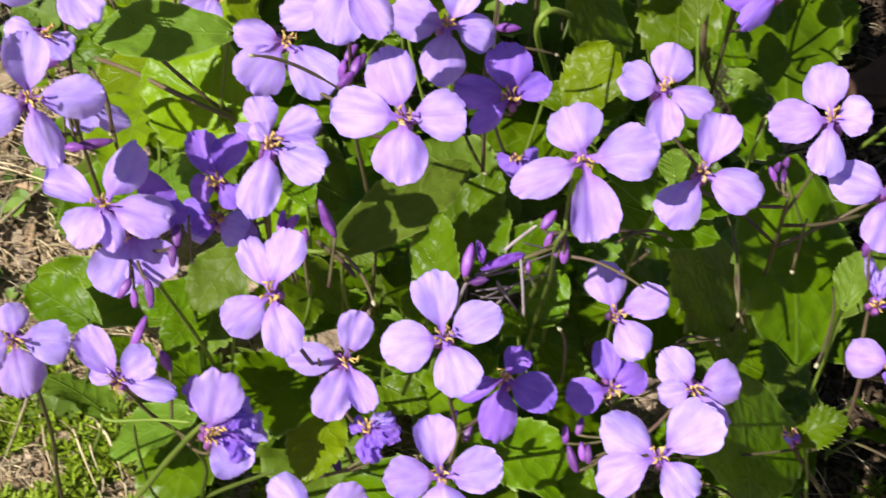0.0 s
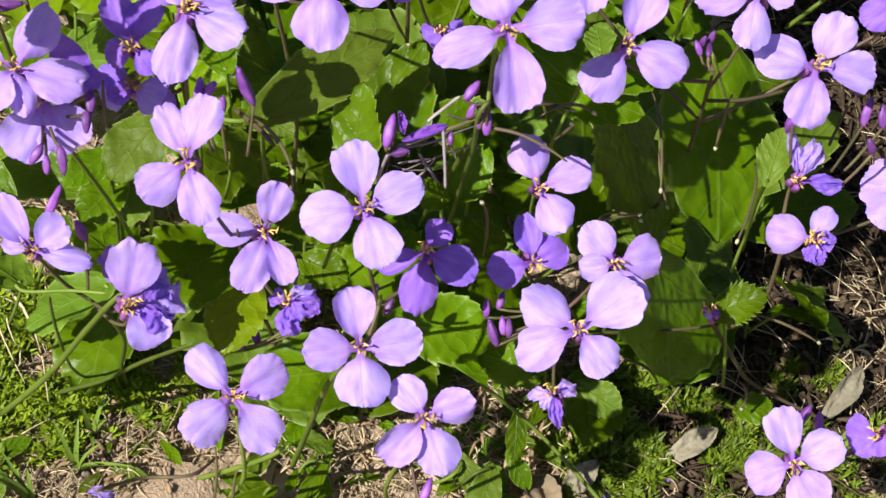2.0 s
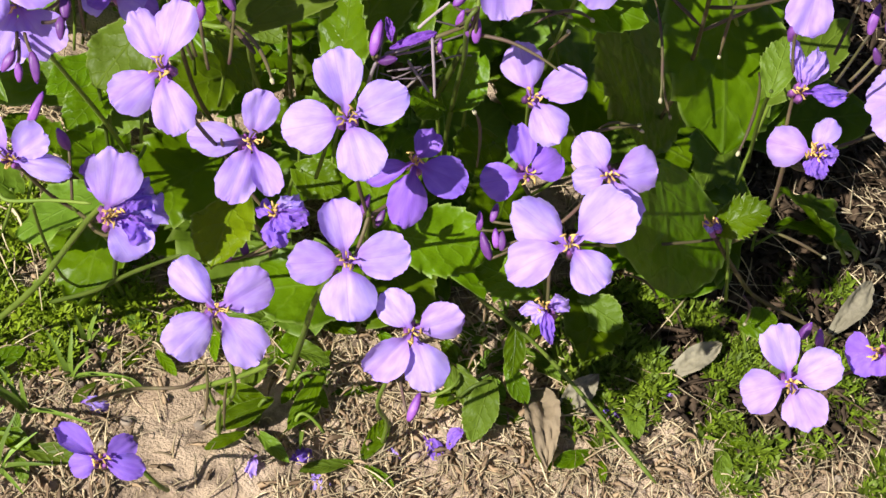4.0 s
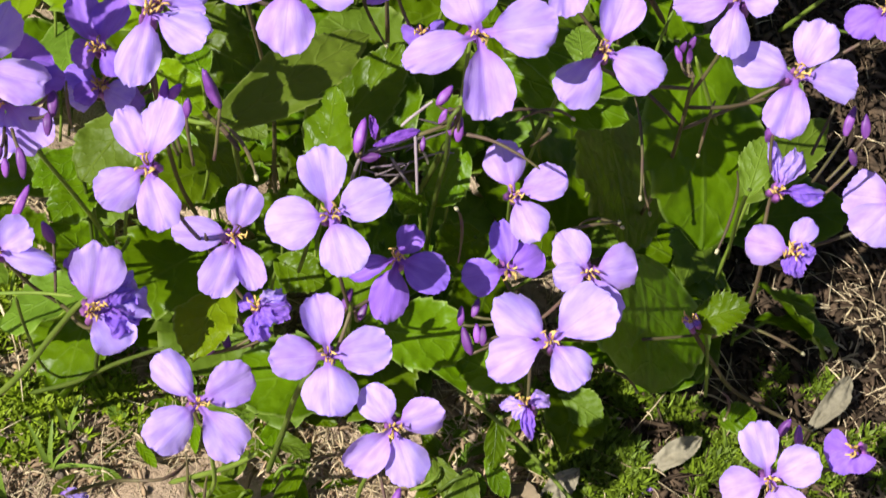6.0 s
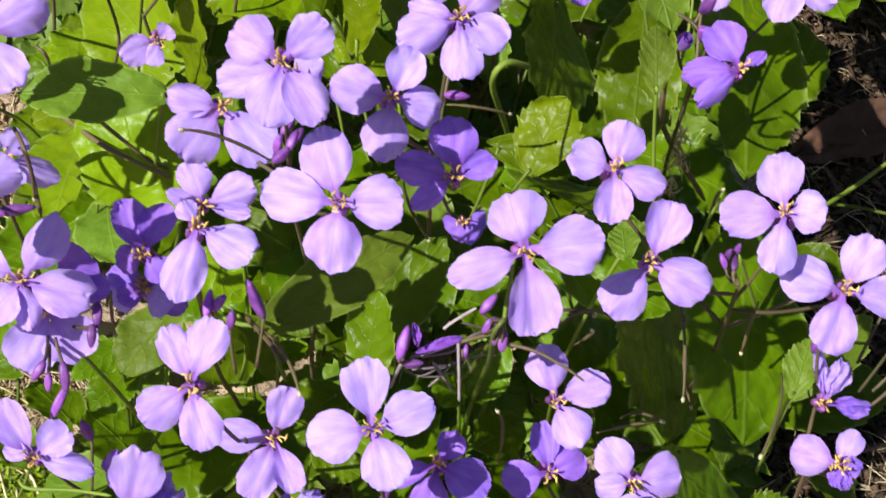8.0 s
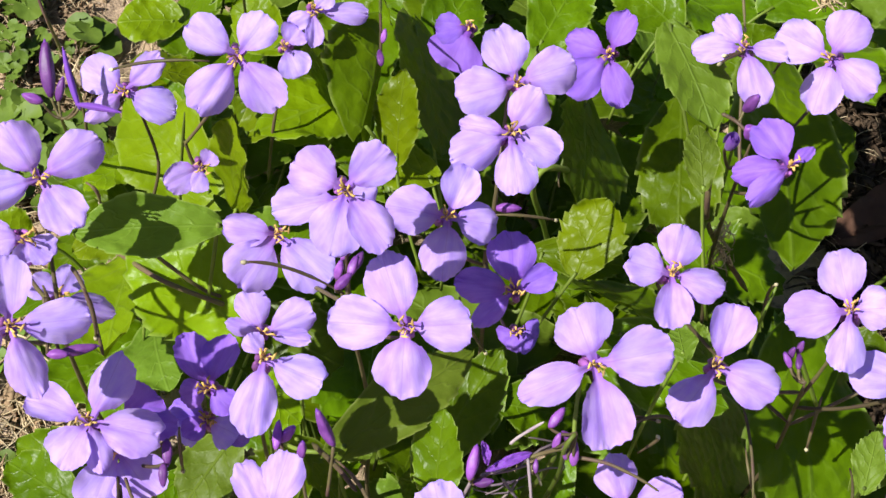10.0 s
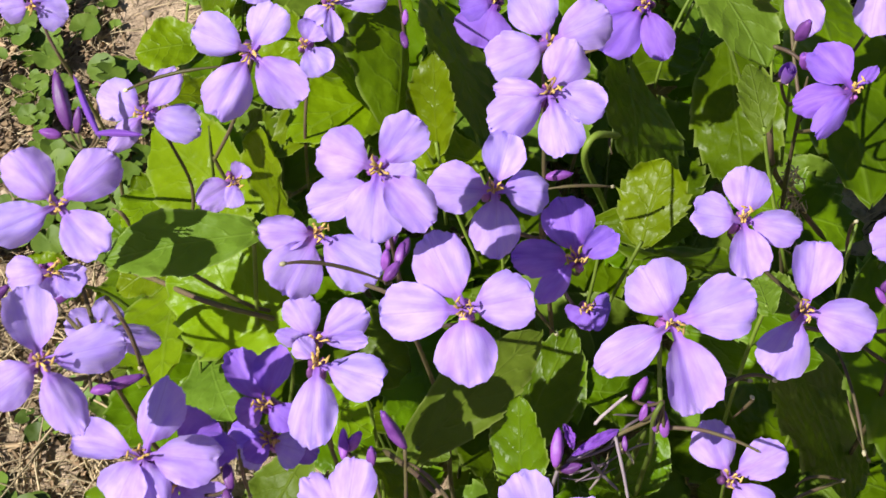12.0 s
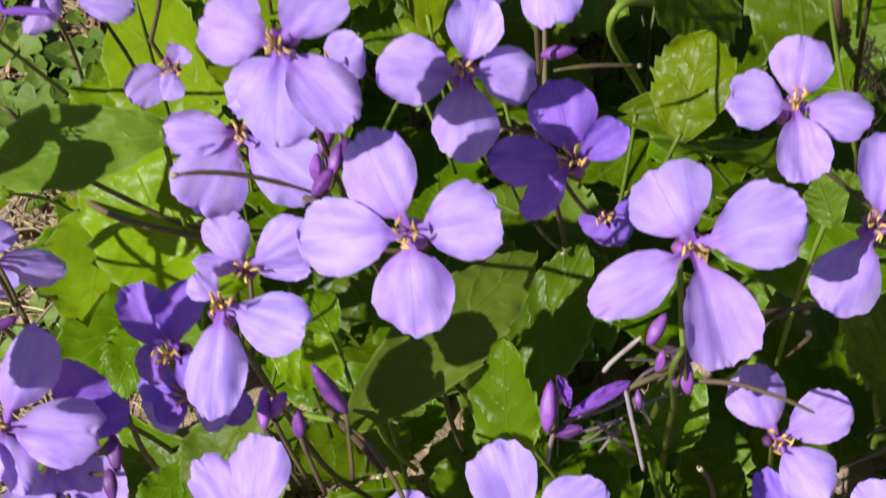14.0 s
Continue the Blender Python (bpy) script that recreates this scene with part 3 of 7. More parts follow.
stem(plant_left_low, [(-0.0537, 0.0054, 0.0000), (-0.0559, -0.0034, 0.0349), (-0.0639, -0.0132, 0.0843), (-0.0637, -0.0346, 0.1453)], 1.15, 0.8, STEM_PURPLE)
stem(plant_left_low, [(-0.0638, -0.0285, 0.1281), (-0.0682, -0.0376, 0.1527), (-0.0731, -0.0473, 0.1846), (-0.0731, -0.0488, 0.1912)], 0.8, 0.6, STEM_PURPLE, "flower_stalk")
flower(plant_left_low, (-0.0729, -0.0541, 0.2003), (0.016, -0.504, 0.863), [(125, 16.2, 8.6, -4), (81, 18.1, 11.8, 4), (-134, 14.7, 11.6, 0), (-63, 16.4, 10.8, 1)])
stem(plant_left_low, [(-0.0637, -0.0318, 0.1373), (-0.0620, -0.0274, 0.1270), (-0.0603, -0.0225, 0.1220), (-0.0595, -0.0238, 0.1285)], 0.8, 0.6, STEM_PURPLE, "flower_stalk")
flower(plant_left_low, (-0.0566, -0.0283, 0.1376), (0.275, -0.429, 0.860), [(60, 15.4, 11.2, 6), (160, 18.1, 10.2, 1), (-128, 18.8, 11.9, 0), (-84, 17.3, 8.7, -1)])
stem(plant_left_low, [(-0.0638, -0.0287, 0.1286), (-0.0544, -0.0320, 0.1133), (-0.0450, -0.0352, 0.1040), (-0.0454, -0.0363, 0.1108)], 0.8, 0.6, STEM_PURPLE, "flower_stalk")
flower(plant_left_low, (-0.0468, -0.0402, 0.1204), (-0.134, -0.376, 0.917), [(-176, 7.7, 7.0, -7), (67, 9.7, 8.1, -2), (19, 10.7, 8.7, 1), (-65, 10.7, 8.8, 0), (-25, 7.5, 7.8, 7)], crumple=True)
plant_front_right = plant(0.046, 0.010, "overlapping lilac flowers beside a round leaf")
stem(plant_front_right, [(0.0460, 0.0103, 0.0000), (0.0438, 0.0037, 0.0275), (0.0373, -0.0033, 0.0664), (0.0360, -0.0197, 0.1144)], 1.15, 0.8, STEM_GREEN)
stem(plant_front_right, [(0.0363, -0.0156, 0.1025), (0.0378, -0.0281, 0.1124), (0.0392, -0.0409, 0.1287), (0.0388, -0.0421, 0.1355)], 0.8, 0.6, STEM_PURPLE, "flower_stalk")
flower(plant_front_right, (0.0373, -0.0462, 0.1450), (-0.144, -0.392, 0.909), [(172, 19.4, 14.1, 3), (64, 21.1, 17.3, 6), (-127, 19.7, 13.6, -5), (-26, 15.9, 13.1, -4)])
stem(plant_front_right, [(0.0362, -0.0163, 0.1045), (0.0410, -0.0146, 0.1148), (0.0458, -0.0135, 0.1320), (0.0457, -0.0154, 0.1383)], 0.8, 0.6, STEM_PURPLE, "flower_stalk")
flower(plant_front_right, (0.0454, -0.0220, 0.1465), (-0.027, -0.633, 0.773), [(140, 14.3, 12.0, 3), (17, 14.9, 13.5, -5), (-160, 11.1, 8.5, 6), (-50, 16.5, 10.1, 7)])
stem(plant_front_right, [(0.0362, -0.0170, 0.1066), (0.0294, -0.0104, 0.1053), (0.0225, -0.0035, 0.1101), (0.0228, -0.0055, 0.1164)], 0.8, 0.6, STEM_PURPLE, "flower_stalk")
flower(plant_front_right, (0.0238, -0.0122, 0.1244), (0.093, -0.644, 0.759), [(105, 15.3, 8.9, 1), (-164, 14.3, 11.8, -1), (33, 11.9, 11.8, 4)], deep=True)
stem(plant_front_right, [(0.0364, -0.0138, 0.0972), (0.0378, -0.0304, 0.0948), (0.0388, -0.0469, 0.0982), (0.0382, -0.0477, 0.1050)], 0.8, 0.6, STEM_PURPLE, "flower_stalk")
flower(plant_front_right, (0.0361, -0.0505, 0.1149), (-0.201, -0.271, 0.941), [(-136, 8.5, 5.3, 2), (63, 8.0, 6.8, -6), (-41, 10.8, 4.8, -2), (-86, 6.1, 4.2, 1)], crumple=True)
stem(plant_front_right, [(0.0368, -0.0095, 0.0844), (0.0642, -0.0010, 0.0788), (0.0916, 0.0075, 0.0792), (0.0906, 0.0064, 0.0858)], 0.8, 0.6, STEM_PURPLE, "flower_stalk")
flower(plant_front_right, (0.0871, 0.0028, 0.0950), (-0.339, -0.344, 0.876), [(-143, 3.7, 3.3, -10), (-66, 3.3, 3.3, -7), (13, 3.2, 2.9, 9)], deep=True, crumple=True)
plant_near = plant(-0.060, -0.061, "pale lilac flower on a green stalk over clay")
stem(plant_near, [(-0.0602, -0.0613, 0.0000), (-0.0591, -0.0635, 0.0246), (-0.0524, -0.0692, 0.0594), (-0.0552, -0.0713, 0.1024)], 1.15, 0.8, STEM_GREEN)
stem(plant_near, [(-0.0550, -0.0712, 0.1004), (-0.0567, -0.0707, 0.1010), (-0.0585, -0.0700, 0.1073), (-0.0579, -0.0713, 0.1140)], 0.8, 0.6, STEM_PURPLE, "flower_stalk")
flower(plant_near, (-0.0555, -0.0758, 0.1231), (0.227, -0.434, 0.872), [(118, 18.8, 10.7, -7), (15, 17.7, 13.1, 3), (-149, 17.9, 13.6, 5), (-63, 19.2, 13.3, -6)])
plant_near_right = plant(-0.003, -0.053, "pale lilac flower over litter and narrow leaves")
stem(plant_near_right, [(-0.0035, -0.0526, 0.0000), (-0.0030, -0.0553, 0.0243), (-0.0072, -0.0639, 0.0588), (-0.0015, -0.0646, 0.1013)], 1.15, 0.8, STEM_GREEN)
stem(plant_near_right, [(-0.0020, -0.0646, 0.0975), (-0.0015, -0.0636, 0.0991), (-0.0008, -0.0625, 0.1064), (-0.0008, -0.0642, 0.1128)], 0.8, 0.6, STEM_PURPLE, "flower_stalk")
flower(plant_near_right, (-0.0008, -0.0700, 0.1215), (0.006, -0.560, 0.828), [(135, 13.9, 10.9, -5), (29, 15.4, 12.1, 5), (-123, 18.1, 11.8, 2), (-60, 17.9, 13.1, -7)])
plant_right_near = plant(0.131, -0.002, "low lilac flower over moss and dry leaves")
stem(plant_right_near, [(0.1307, -0.0016, 0.0000), (0.1281, -0.0126, 0.0248), (0.1190, -0.0257, 0.0600), (0.1187, -0.0516, 0.1034)], 1.15, 0.8, STEM_GREEN)
stem(plant_right_near, [(0.1188, -0.0503, 0.1012), (0.1141, -0.0523, 0.1009), (0.1096, -0.0540, 0.1067), (0.1092, -0.0559, 0.1130)], 0.8, 0.6, STEM_PURPLE, "flower_stalk")
flower(plant_right_near, (0.1077, -0.0623, 0.1212), (-0.139, -0.613, 0.778), [(128, 17.0, 11.8, -3), (49, 16.1, 12.1, 5), (-141, 14.9, 13.3, -7), (-41, 15.0, 13.3, 6)])
stem(plant_right_near, [(0.1188, -0.0474, 0.0963), (0.1274, -0.0469, 0.1025), (0.1361, -0.0464, 0.1146), (0.1347, -0.0477, 0.1210)], 0.8, 0.6, STEM_PURPLE, "flower_stalk")
flower(plant_right_near, (0.1300, -0.0520, 0.1293), (-0.446, -0.410, 0.796), [(-132, 10.7, 12.0, -10), (-20, 6.8, 8.2, -3), (-91, 9.2, 7.3, -9)], deep=True)
plant_right = plant(0.074, 0.081, "tall plant with several lilac flowers and small buds")
stem(plant_right, [(0.0740, 0.0806, 0.0000), (0.0718, 0.0696, 0.0428), (0.0728, 0.0556, 0.1034), (0.0640, 0.0306, 0.1782)], 1.15, 0.8, STEM_PURPLE)
stem(plant_right, [(0.0667, 0.0380, 0.1560), (0.0774, 0.0324, 0.1665), (0.0883, 0.0266, 0.1831), (0.0883, 0.0251, 0.1897)], 0.8, 0.6, STEM_PURPLE, "flower_stalk")
flower(plant_right, (0.0882, 0.0199, 0.1987), (-0.008, -0.500, 0.866), [(172, 18.2, 13.3, 6), (72, 17.8, 12.6, -3), (2, 17.4, 12.4, 0), (-94, 18.4, 12.9, 2)])
stem(plant_right, [(0.0683, 0.0428, 0.1415), (0.0449, 0.0503, 0.1560), (0.0215, 0.0573, 0.1766), (0.0216, 0.0559, 0.1833)], 0.8, 0.6, STEM_PURPLE, "flower_stalk")
flower(plant_right, (0.0219, 0.0508, 0.1924), (0.033, -0.486, 0.873), [(78, 15.1, 12.9, 4), (173, 14.4, 12.7, 7), (-11, 16.1, 10.9, 7), (-88, 16.3, 11.7, -1)])
stem(plant_right, [(0.0658, 0.0355, 0.1634), (0.0684, 0.0361, 0.1759), (0.0709, 0.0362, 0.1948), (0.0701, 0.0352, 0.2016)], 0.8, 0.6, STEM_PURPLE, "flower_stalk")
flower(plant_right, (0.0675, 0.0319, 0.2112), (-0.252, -0.318, 0.914), [(141, 19.1, 13.9, 4), (-128, 17.8, 13.8, 5), (40, 11.7, 13.4, 7), (-57, 18.2, 10.5, -1)])
stem(plant_right, [(0.0650, 0.0333, 0.1700), (0.0506, 0.0303, 0.1710), (0.0361, 0.0272, 0.1781), (0.0360, 0.0255, 0.1845)], 0.8, 0.6, STEM_PURPLE, "flower_stalk")
flower(plant_right, (0.0356, 0.0196, 0.1932), (-0.041, -0.566, 0.824), [(85, 18.1, 13.0, -1), (-115, 18.8, 13.8, 4), (-11, 18.3, 13.9, 5)])
stem(plant_right, [(0.0689, 0.0445, 0.1366), (0.0948, 0.0560, 0.1526), (0.1208, 0.0675, 0.1746), (0.1198, 0.0662, 0.1811)], 0.8, 0.6, STEM_PURPLE, "flower_stalk")
flower(plant_right, (0.1166, 0.0616, 0.1900), (-0.308, -0.437, 0.845), [(-110, 13.0, 10.2, 4), (55, 11.5, 11.1, 1), (-33, 10.9, 11.1, 1)], deep=True)
plant_right_low = plant(0.108, 0.044, "half-wilted violet flower in front of a leaf")
stem(plant_right_low, [(0.1078, 0.0439, 0.0000), (0.1056, 0.0351, 0.0339), (0.1070, 0.0157, 0.0819), (0.0978, 0.0039, 0.1412)], 1.15, 0.8, STEM_PURPLE)
stem(plant_right_low, [(0.0990, 0.0055, 0.1332), (0.1027, 0.0011, 0.1354), (0.1062, -0.0033, 0.1434), (0.1051, -0.0046, 0.1498)], 0.8, 0.6, STEM_PURPLE, "flower_stalk")
flower(plant_right_low, (0.1011, -0.0091, 0.1584), (-0.379, -0.431, 0.819), [(-152, 15.7, 12.1, -3), (115, 11.4, 8.2, -5)])
stem(plant_right_low, [(0.0985, 0.0049, 0.1364), (0.1016, 0.0014, 0.1370), (0.1046, -0.0020, 0.1434), (0.1039, -0.0036, 0.1498)], 0.8, 0.6, STEM_PURPLE, "flower_stalk")
flower(plant_right_low, (0.1014, -0.0091, 0.1585), (-0.230, -0.523, 0.820), [(-56, 8.2, 6.4, -5), (27, 6.2, 6.7, 6), (-82, 7.1, 4.9, 3)], crumple=True)
stem(plant_right_low, [(0.0996, 0.0063, 0.1291), (0.0974, 0.0091, 0.1375), (0.0950, 0.0118, 0.1521), (0.0946, 0.0101, 0.1586)], 0.8, 0.6, STEM_PURPLE, "flower_stalk")
flower(plant_right_low, (0.0933, 0.0045, 0.1673), (-0.125, -0.541, 0.832), [(119, 16.8, 4.5, 0), (83, 14.8, 8.2, 2), (14, 14.6, 7.0, -2)], deep=True, crumple=True)
stem(plant_right_low, [(0.0990, 0.0055, 0.1331), (0.1165, 0.0116, 0.1386), (0.1340, 0.0177, 0.1502), (0.1329, 0.0163, 0.1566)], 0.8, 0.6, STEM_PURPLE, "flower_stalk")
flower(plant_right_low, (0.1290, 0.0114, 0.1650), (-0.373, -0.467, 0.802), [(-151, 16.6, 15.3, -10), (-91, 16.1, 15.3, 11), (72, 11.1, 14.6, 7), (-10, 15.8, 14.6, -2)])
plant_left_near = plant(-0.106, -0.015, "ragged lilac flowers on thin green stalks over moss")
stem(plant_left_near, [(-0.1064, -0.0152, 0.0000), (-0.1064, -0.0218, 0.0264), (-0.1018, -0.0301, 0.0638), (-0.1064, -0.0452, 0.1100)], 1.15, 0.8, STEM_GREEN)
stem(plant_left_near, [(-0.1059, -0.0435, 0.1049), (-0.0998, -0.0480, 0.1091), (-0.0936, -0.0525, 0.1194), (-0.0928, -0.0542, 0.1257)], 0.8, 0.6, STEM_PURPLE, "flower_stalk")
flower(plant_left_near, (-0.0899, -0.0600, 0.1339), (0.275, -0.558, 0.783), [(72, 20.3, 15.5, 8), (-57, 15.1, 13.8, -5)])
stem(plant_left_near, [(-0.1052, -0.0412, 0.0978), (-0.0985, -0.0488, 0.1048), (-0.0918, -0.0564, 0.1177), (-0.0911, -0.0570, 0.1246)], 0.8, 0.6, STEM_PURPLE, "flower_stalk")
flower(plant_left_near, (-0.0885, -0.0592, 0.1345), (0.245, -0.204, 0.948), [(-10, 17.3, 16.8, 2), (-40, 13.4, 15.9, -4), (21, 18.4, 14.1, 3), (66, 20.9, 10.6, 2), (-24, 16.8, 14.1, -9)], deep=True, crumple=True)
stem(plant_left_near, [(-0.1060, -0.0440, 0.1064), (-0.1125, -0.0452, 0.1147), (-0.1177, -0.0489, 0.1325), (-0.1175, -0.0505, 0.1390)], 0.8, 0.6, STEM_PURPLE, "flower_stalk")
flower(plant_left_near, (-0.1167, -0.0559, 0.1480), (0.074, -0.517, 0.853), [(129, 18.0, 10.4, 2), (42, 12.5, 10.4, 0), (-8, 16.9, 7.8, 7), (170, 8.3, 5.8, -5)])
plant_left_edge = plant(-0.159, -0.024, "lilac flower beside dry straw")
stem(plant_left_edge, [(-0.1591, -0.0239, 0.0000), (-0.1569, -0.0283, 0.0307), (-0.1512, -0.0360, 0.0742), (-0.1491, -0.0439, 0.1280)], 1.15, 0.8, STEM_PURPLE)
stem(plant_left_edge, [(-0.1492, -0.0434, 0.1247), (-0.1511, -0.0429, 0.1271), (-0.1529, -0.0424, 0.1354), (-0.1520, -0.0441, 0.1417)], 0.8, 0.6, STEM_PURPLE, "flower_stalk")
flower(plant_left_edge, (-0.1487, -0.0498, 0.1499), (0.310, -0.548, 0.777), [(86, 10.5, 10.5, 4), (-17, 16.1, 13.2, -1), (-93, 18.2, 13.8, -5), (-178, 12.3, 13.4, 4)])
plant_back = plant(-0.059, 0.066, "tall plant with large pale lilac flowers and magenta buds")
stem(plant_back, [(-0.0587, 0.0660, 0.0000), (-0.0609, 0.0550, 0.0495), (-0.0598, 0.0365, 0.1197), (-0.0687, 0.0160, 0.2063)], 1.15, 0.8, STEM_PURPLE)
stem(plant_back, [(-0.0665, 0.0211, 0.1846), (-0.0569, 0.0109, 0.1939), (-0.0474, 0.0012, 0.2085), (-0.0476, -0.0006, 0.2149)], 0.8, 0.6, STEM_PURPLE, "flower_stalk")
flower(plant_back, (-0.0484, -0.0070, 0.2232), (-0.071, -0.604, 0.794), [(123, 19.8, 14.3, 7), (-169, 19.8, 13.8, -2), (-80, 17.7, 15.0, -6), (18, 17.0, 14.2, -7)])
stem(plant_back, [(-0.0651, 0.0243, 0.1712), (-0.0670, 0.0198, 0.2040), (-0.0687, 0.0148, 0.2433), (-0.0684, 0.0127, 0.2493)], 0.8, 0.6, STEM_PURPLE, "flower_stalk")
flower(plant_back, (-0.0672, 0.0052, 0.2566), (0.109, -0.711, 0.695), [(155, 14.8, 13.5, -5), (45, 14.4, 11.3, 0), (-100, 17.0, 13.5, -4), (-49, 17.8, 10.1, -3)])
stem(plant_back, [(-0.0661, 0.0219, 0.1813), (-0.0698, 0.0358, 0.1860), (-0.0735, 0.0496, 0.1967), (-0.0734, 0.0480, 0.2032)], 0.8, 0.6, STEM_PURPLE, "flower_stalk")
flower(plant_back, (-0.0727, 0.0423, 0.2120), (0.066, -0.543, 0.837), [(-166, 20.4, 12.3, -11), (26, 9.9, 10.5, -10)])
stem(plant_back, [(-0.0677, 0.0183, 0.1964), (-0.0808, 0.0295, 0.1893), (-0.0938, 0.0409, 0.1878), (-0.0928, 0.0392, 0.1941)], 0.8, 0.6, STEM_PURPLE, "flower_stalk")
flower(plant_back, (-0.0895, 0.0335, 0.2023), (0.315, -0.547, 0.776), [(159, 15.3, 9.6, 3), (-143, 19.0, 16.4, -1), (-58, 20.1, 14.4, 5)])
plant_back_right = plant(-0.027, 0.099, "row of lilac flowers over deep green leaves")
stem(plant_back_right, [(-0.0270, 0.0993, 0.0000), (-0.0281, 0.0883, 0.0458), (-0.0280, 0.0742, 0.1107), (-0.0320, 0.0493, 0.1909)], 1.15, 0.8, STEM_PURPLE)
stem(plant_back_right, [(-0.0315, 0.0525, 0.1806), (-0.0385, 0.0498, 0.1868), (-0.0455, 0.0477, 0.1984), (-0.0450, 0.0460, 0.2049)], 0.8, 0.6, STEM_PURPLE, "flower_stalk")
flower(plant_back_right, (-0.0434, 0.0401, 0.2134), (0.158, -0.565, 0.810), [(167, 17.3, 13.9, 3), (63, 15.4, 11.5, 6), (-12, 14.9, 13.2, -3), (-99, 17.5, 13.2, -1)])
stem(plant_back_right, [(-0.0307, 0.0574, 0.1650), (-0.0312, 0.0627, 0.1858), (-0.0315, 0.0670, 0.2136), (-0.0312, 0.0654, 0.2201)], 0.8, 0.6, STEM_PURPLE, "flower_stalk")
flower(plant_back_right, (-0.0302, 0.0600, 0.2290), (0.093, -0.520, 0.849), [(-154, 18.3, 12.3, 1), (55, 14.6, 12.3, 6), (-24, 15.0, 11.8, -1), (-82, 18.2, 11.8, 2), (169, 14.6, 7.0, -2)])
stem(plant_back_right, [(-0.0307, 0.0574, 0.1649), (-0.0315, 0.0834, 0.1775), (-0.0326, 0.1095, 0.1963), (-0.0321, 0.1075, 0.2025)], 0.8, 0.6, STEM_PURPLE, "flower_stalk")
flower(plant_back_right, (-0.0305, 0.1004, 0.2101), (0.155, -0.671, 0.726), [(110, 18.1, 14.4, 1), (19, 19.0, 14.3, 2), (-167, 18.9, 15.6, -1)])
stem(plant_back_right, [(-0.0316, 0.0517, 0.1833), (-0.0266, 0.0441, 0.1809), (-0.0217, 0.0369, 0.1847), (-0.0217, 0.0353, 0.1912)], 0.8, 0.6, STEM_PURPLE, "flower_stalk")
flower(plant_back_right, (-0.0221, 0.0294, 0.1999), (-0.030, -0.559, 0.829), [(105, 16.6, 13.5, 2), (38, 12.3, 8.3, -4), (-176, 16.9, 9.6, 7), (-128, 15.2, 7.0, -2)], deep=True)
stem(plant_back_right, [(-0.0314, 0.0531, 0.1788), (-0.0248, 0.0652, 0.1439), (-0.0181, 0.0773, 0.1150), (-0.0180, 0.0755, 0.1214)], 0.8, 0.6, STEM_PURPLE, "flower_stalk")
flower(plant_back_right, (-0.0175, 0.0695, 0.1300), (0.044, -0.573, 0.818), [(-132, 6.0, 11.5, 6), (-14, 7.1, 12.5, 2)], deep=True)
plant_left = plant(-0.080, 0.043, "crowded lilac and violet flowers with buds")
stem(plant_left, [(-0.0799, 0.0434, 0.0000), (-0.0821, 0.0346, 0.0410), (-0.0859, 0.0152, 0.0990), (-0.0899, 0.0034, 0.1706)], 1.15, 0.8, STEM_PURPLE)
stem(plant_left, [(-0.0895, 0.0047, 0.1630), (-0.0913, 0.0146, 0.1611), (-0.0932, 0.0248, 0.1646), (-0.0925, 0.0230, 0.1709)], 0.8, 0.6, STEM_PURPLE, "flower_stalk")
flower(plant_left, (-0.0898, 0.0166, 0.1788), (0.250, -0.606, 0.755), [(17, 16.1, 11.1, 3), (104, 13.5, 10.1, 7), (-14, 13.5, 5.5, 7), (156, 11.0, 5.4, -7)])
stem(plant_left, [(-0.0882, 0.0086, 0.1394), (-0.0863, -0.0008, 0.1646), (-0.0842, -0.0100, 0.1957), (-0.0838, -0.0111, 0.2024)], 0.8, 0.6, STEM_PURPLE, "flower_stalk")
flower(plant_left, (-0.0825, -0.0152, 0.2120), (0.129, -0.384, 0.914), [(-31, 17.2, 11.6, 6), (-107, 20.5, 11.7, -3), (119, 7.1, 6.1, 2)])
stem(plant_left, [(-0.0898, 0.0039, 0.1678), (-0.0940, 0.0012, 0.1654), (-0.0983, -0.0017, 0.1691), (-0.0984, -0.0033, 0.1756)], 0.8, 0.6, STEM_PURPLE, "flower_stalk")
flower(plant_left, (-0.0988, -0.0087, 0.1846), (-0.038, -0.518, 0.855), [(130, 16.6, 9.7, 3), (83, 15.5, 9.9, 4), (-153, 8.5, 8.2, -5), (-28, 9.1, 8.0, 4)], deep=True)
stem(plant_left, [(-0.0893, 0.0054, 0.1588), (-0.0955, 0.0028, 0.1509), (-0.1018, 0.0003, 0.1491), (-0.1016, -0.0011, 0.1558)], 0.8, 0.6, STEM_PURPLE, "flower_stalk")
flower(plant_left, (-0.1009, -0.0060, 0.1650), (0.063, -0.470, 0.881), [(-155, 9.9, 10.7, -5), (-22, 10.0, 12.5, -2)])
stem(plant_left, [(-0.0889, 0.0063, 0.1530), (-0.0968, 0.0035, 0.1485), (-0.1047, 0.0006, 0.1499), (-0.1037, -0.0008, 0.1563)], 0.8, 0.6, STEM_PURPLE, "flower_stalk")
flower(plant_left, (-0.1002, -0.0055, 0.1650), (0.337, -0.455, 0.824), [(-44, 13.6, 8.9, -5), (138, 11.4, 8.2, -6), (-171, 8.9, 7.1, 3)], deep=True)
plant_far_left = plant(-0.144, 0.058, "tall plant with wide lilac flowers and dark buds")
stem(plant_far_left, [(-0.1438, 0.0584, 0.0000), (-0.1438, 0.0452, 0.0500), (-0.1450, 0.0207, 0.1209), (-0.1438, -0.0016, 0.2084)], 1.15, 0.8, STEM_PURPLE)
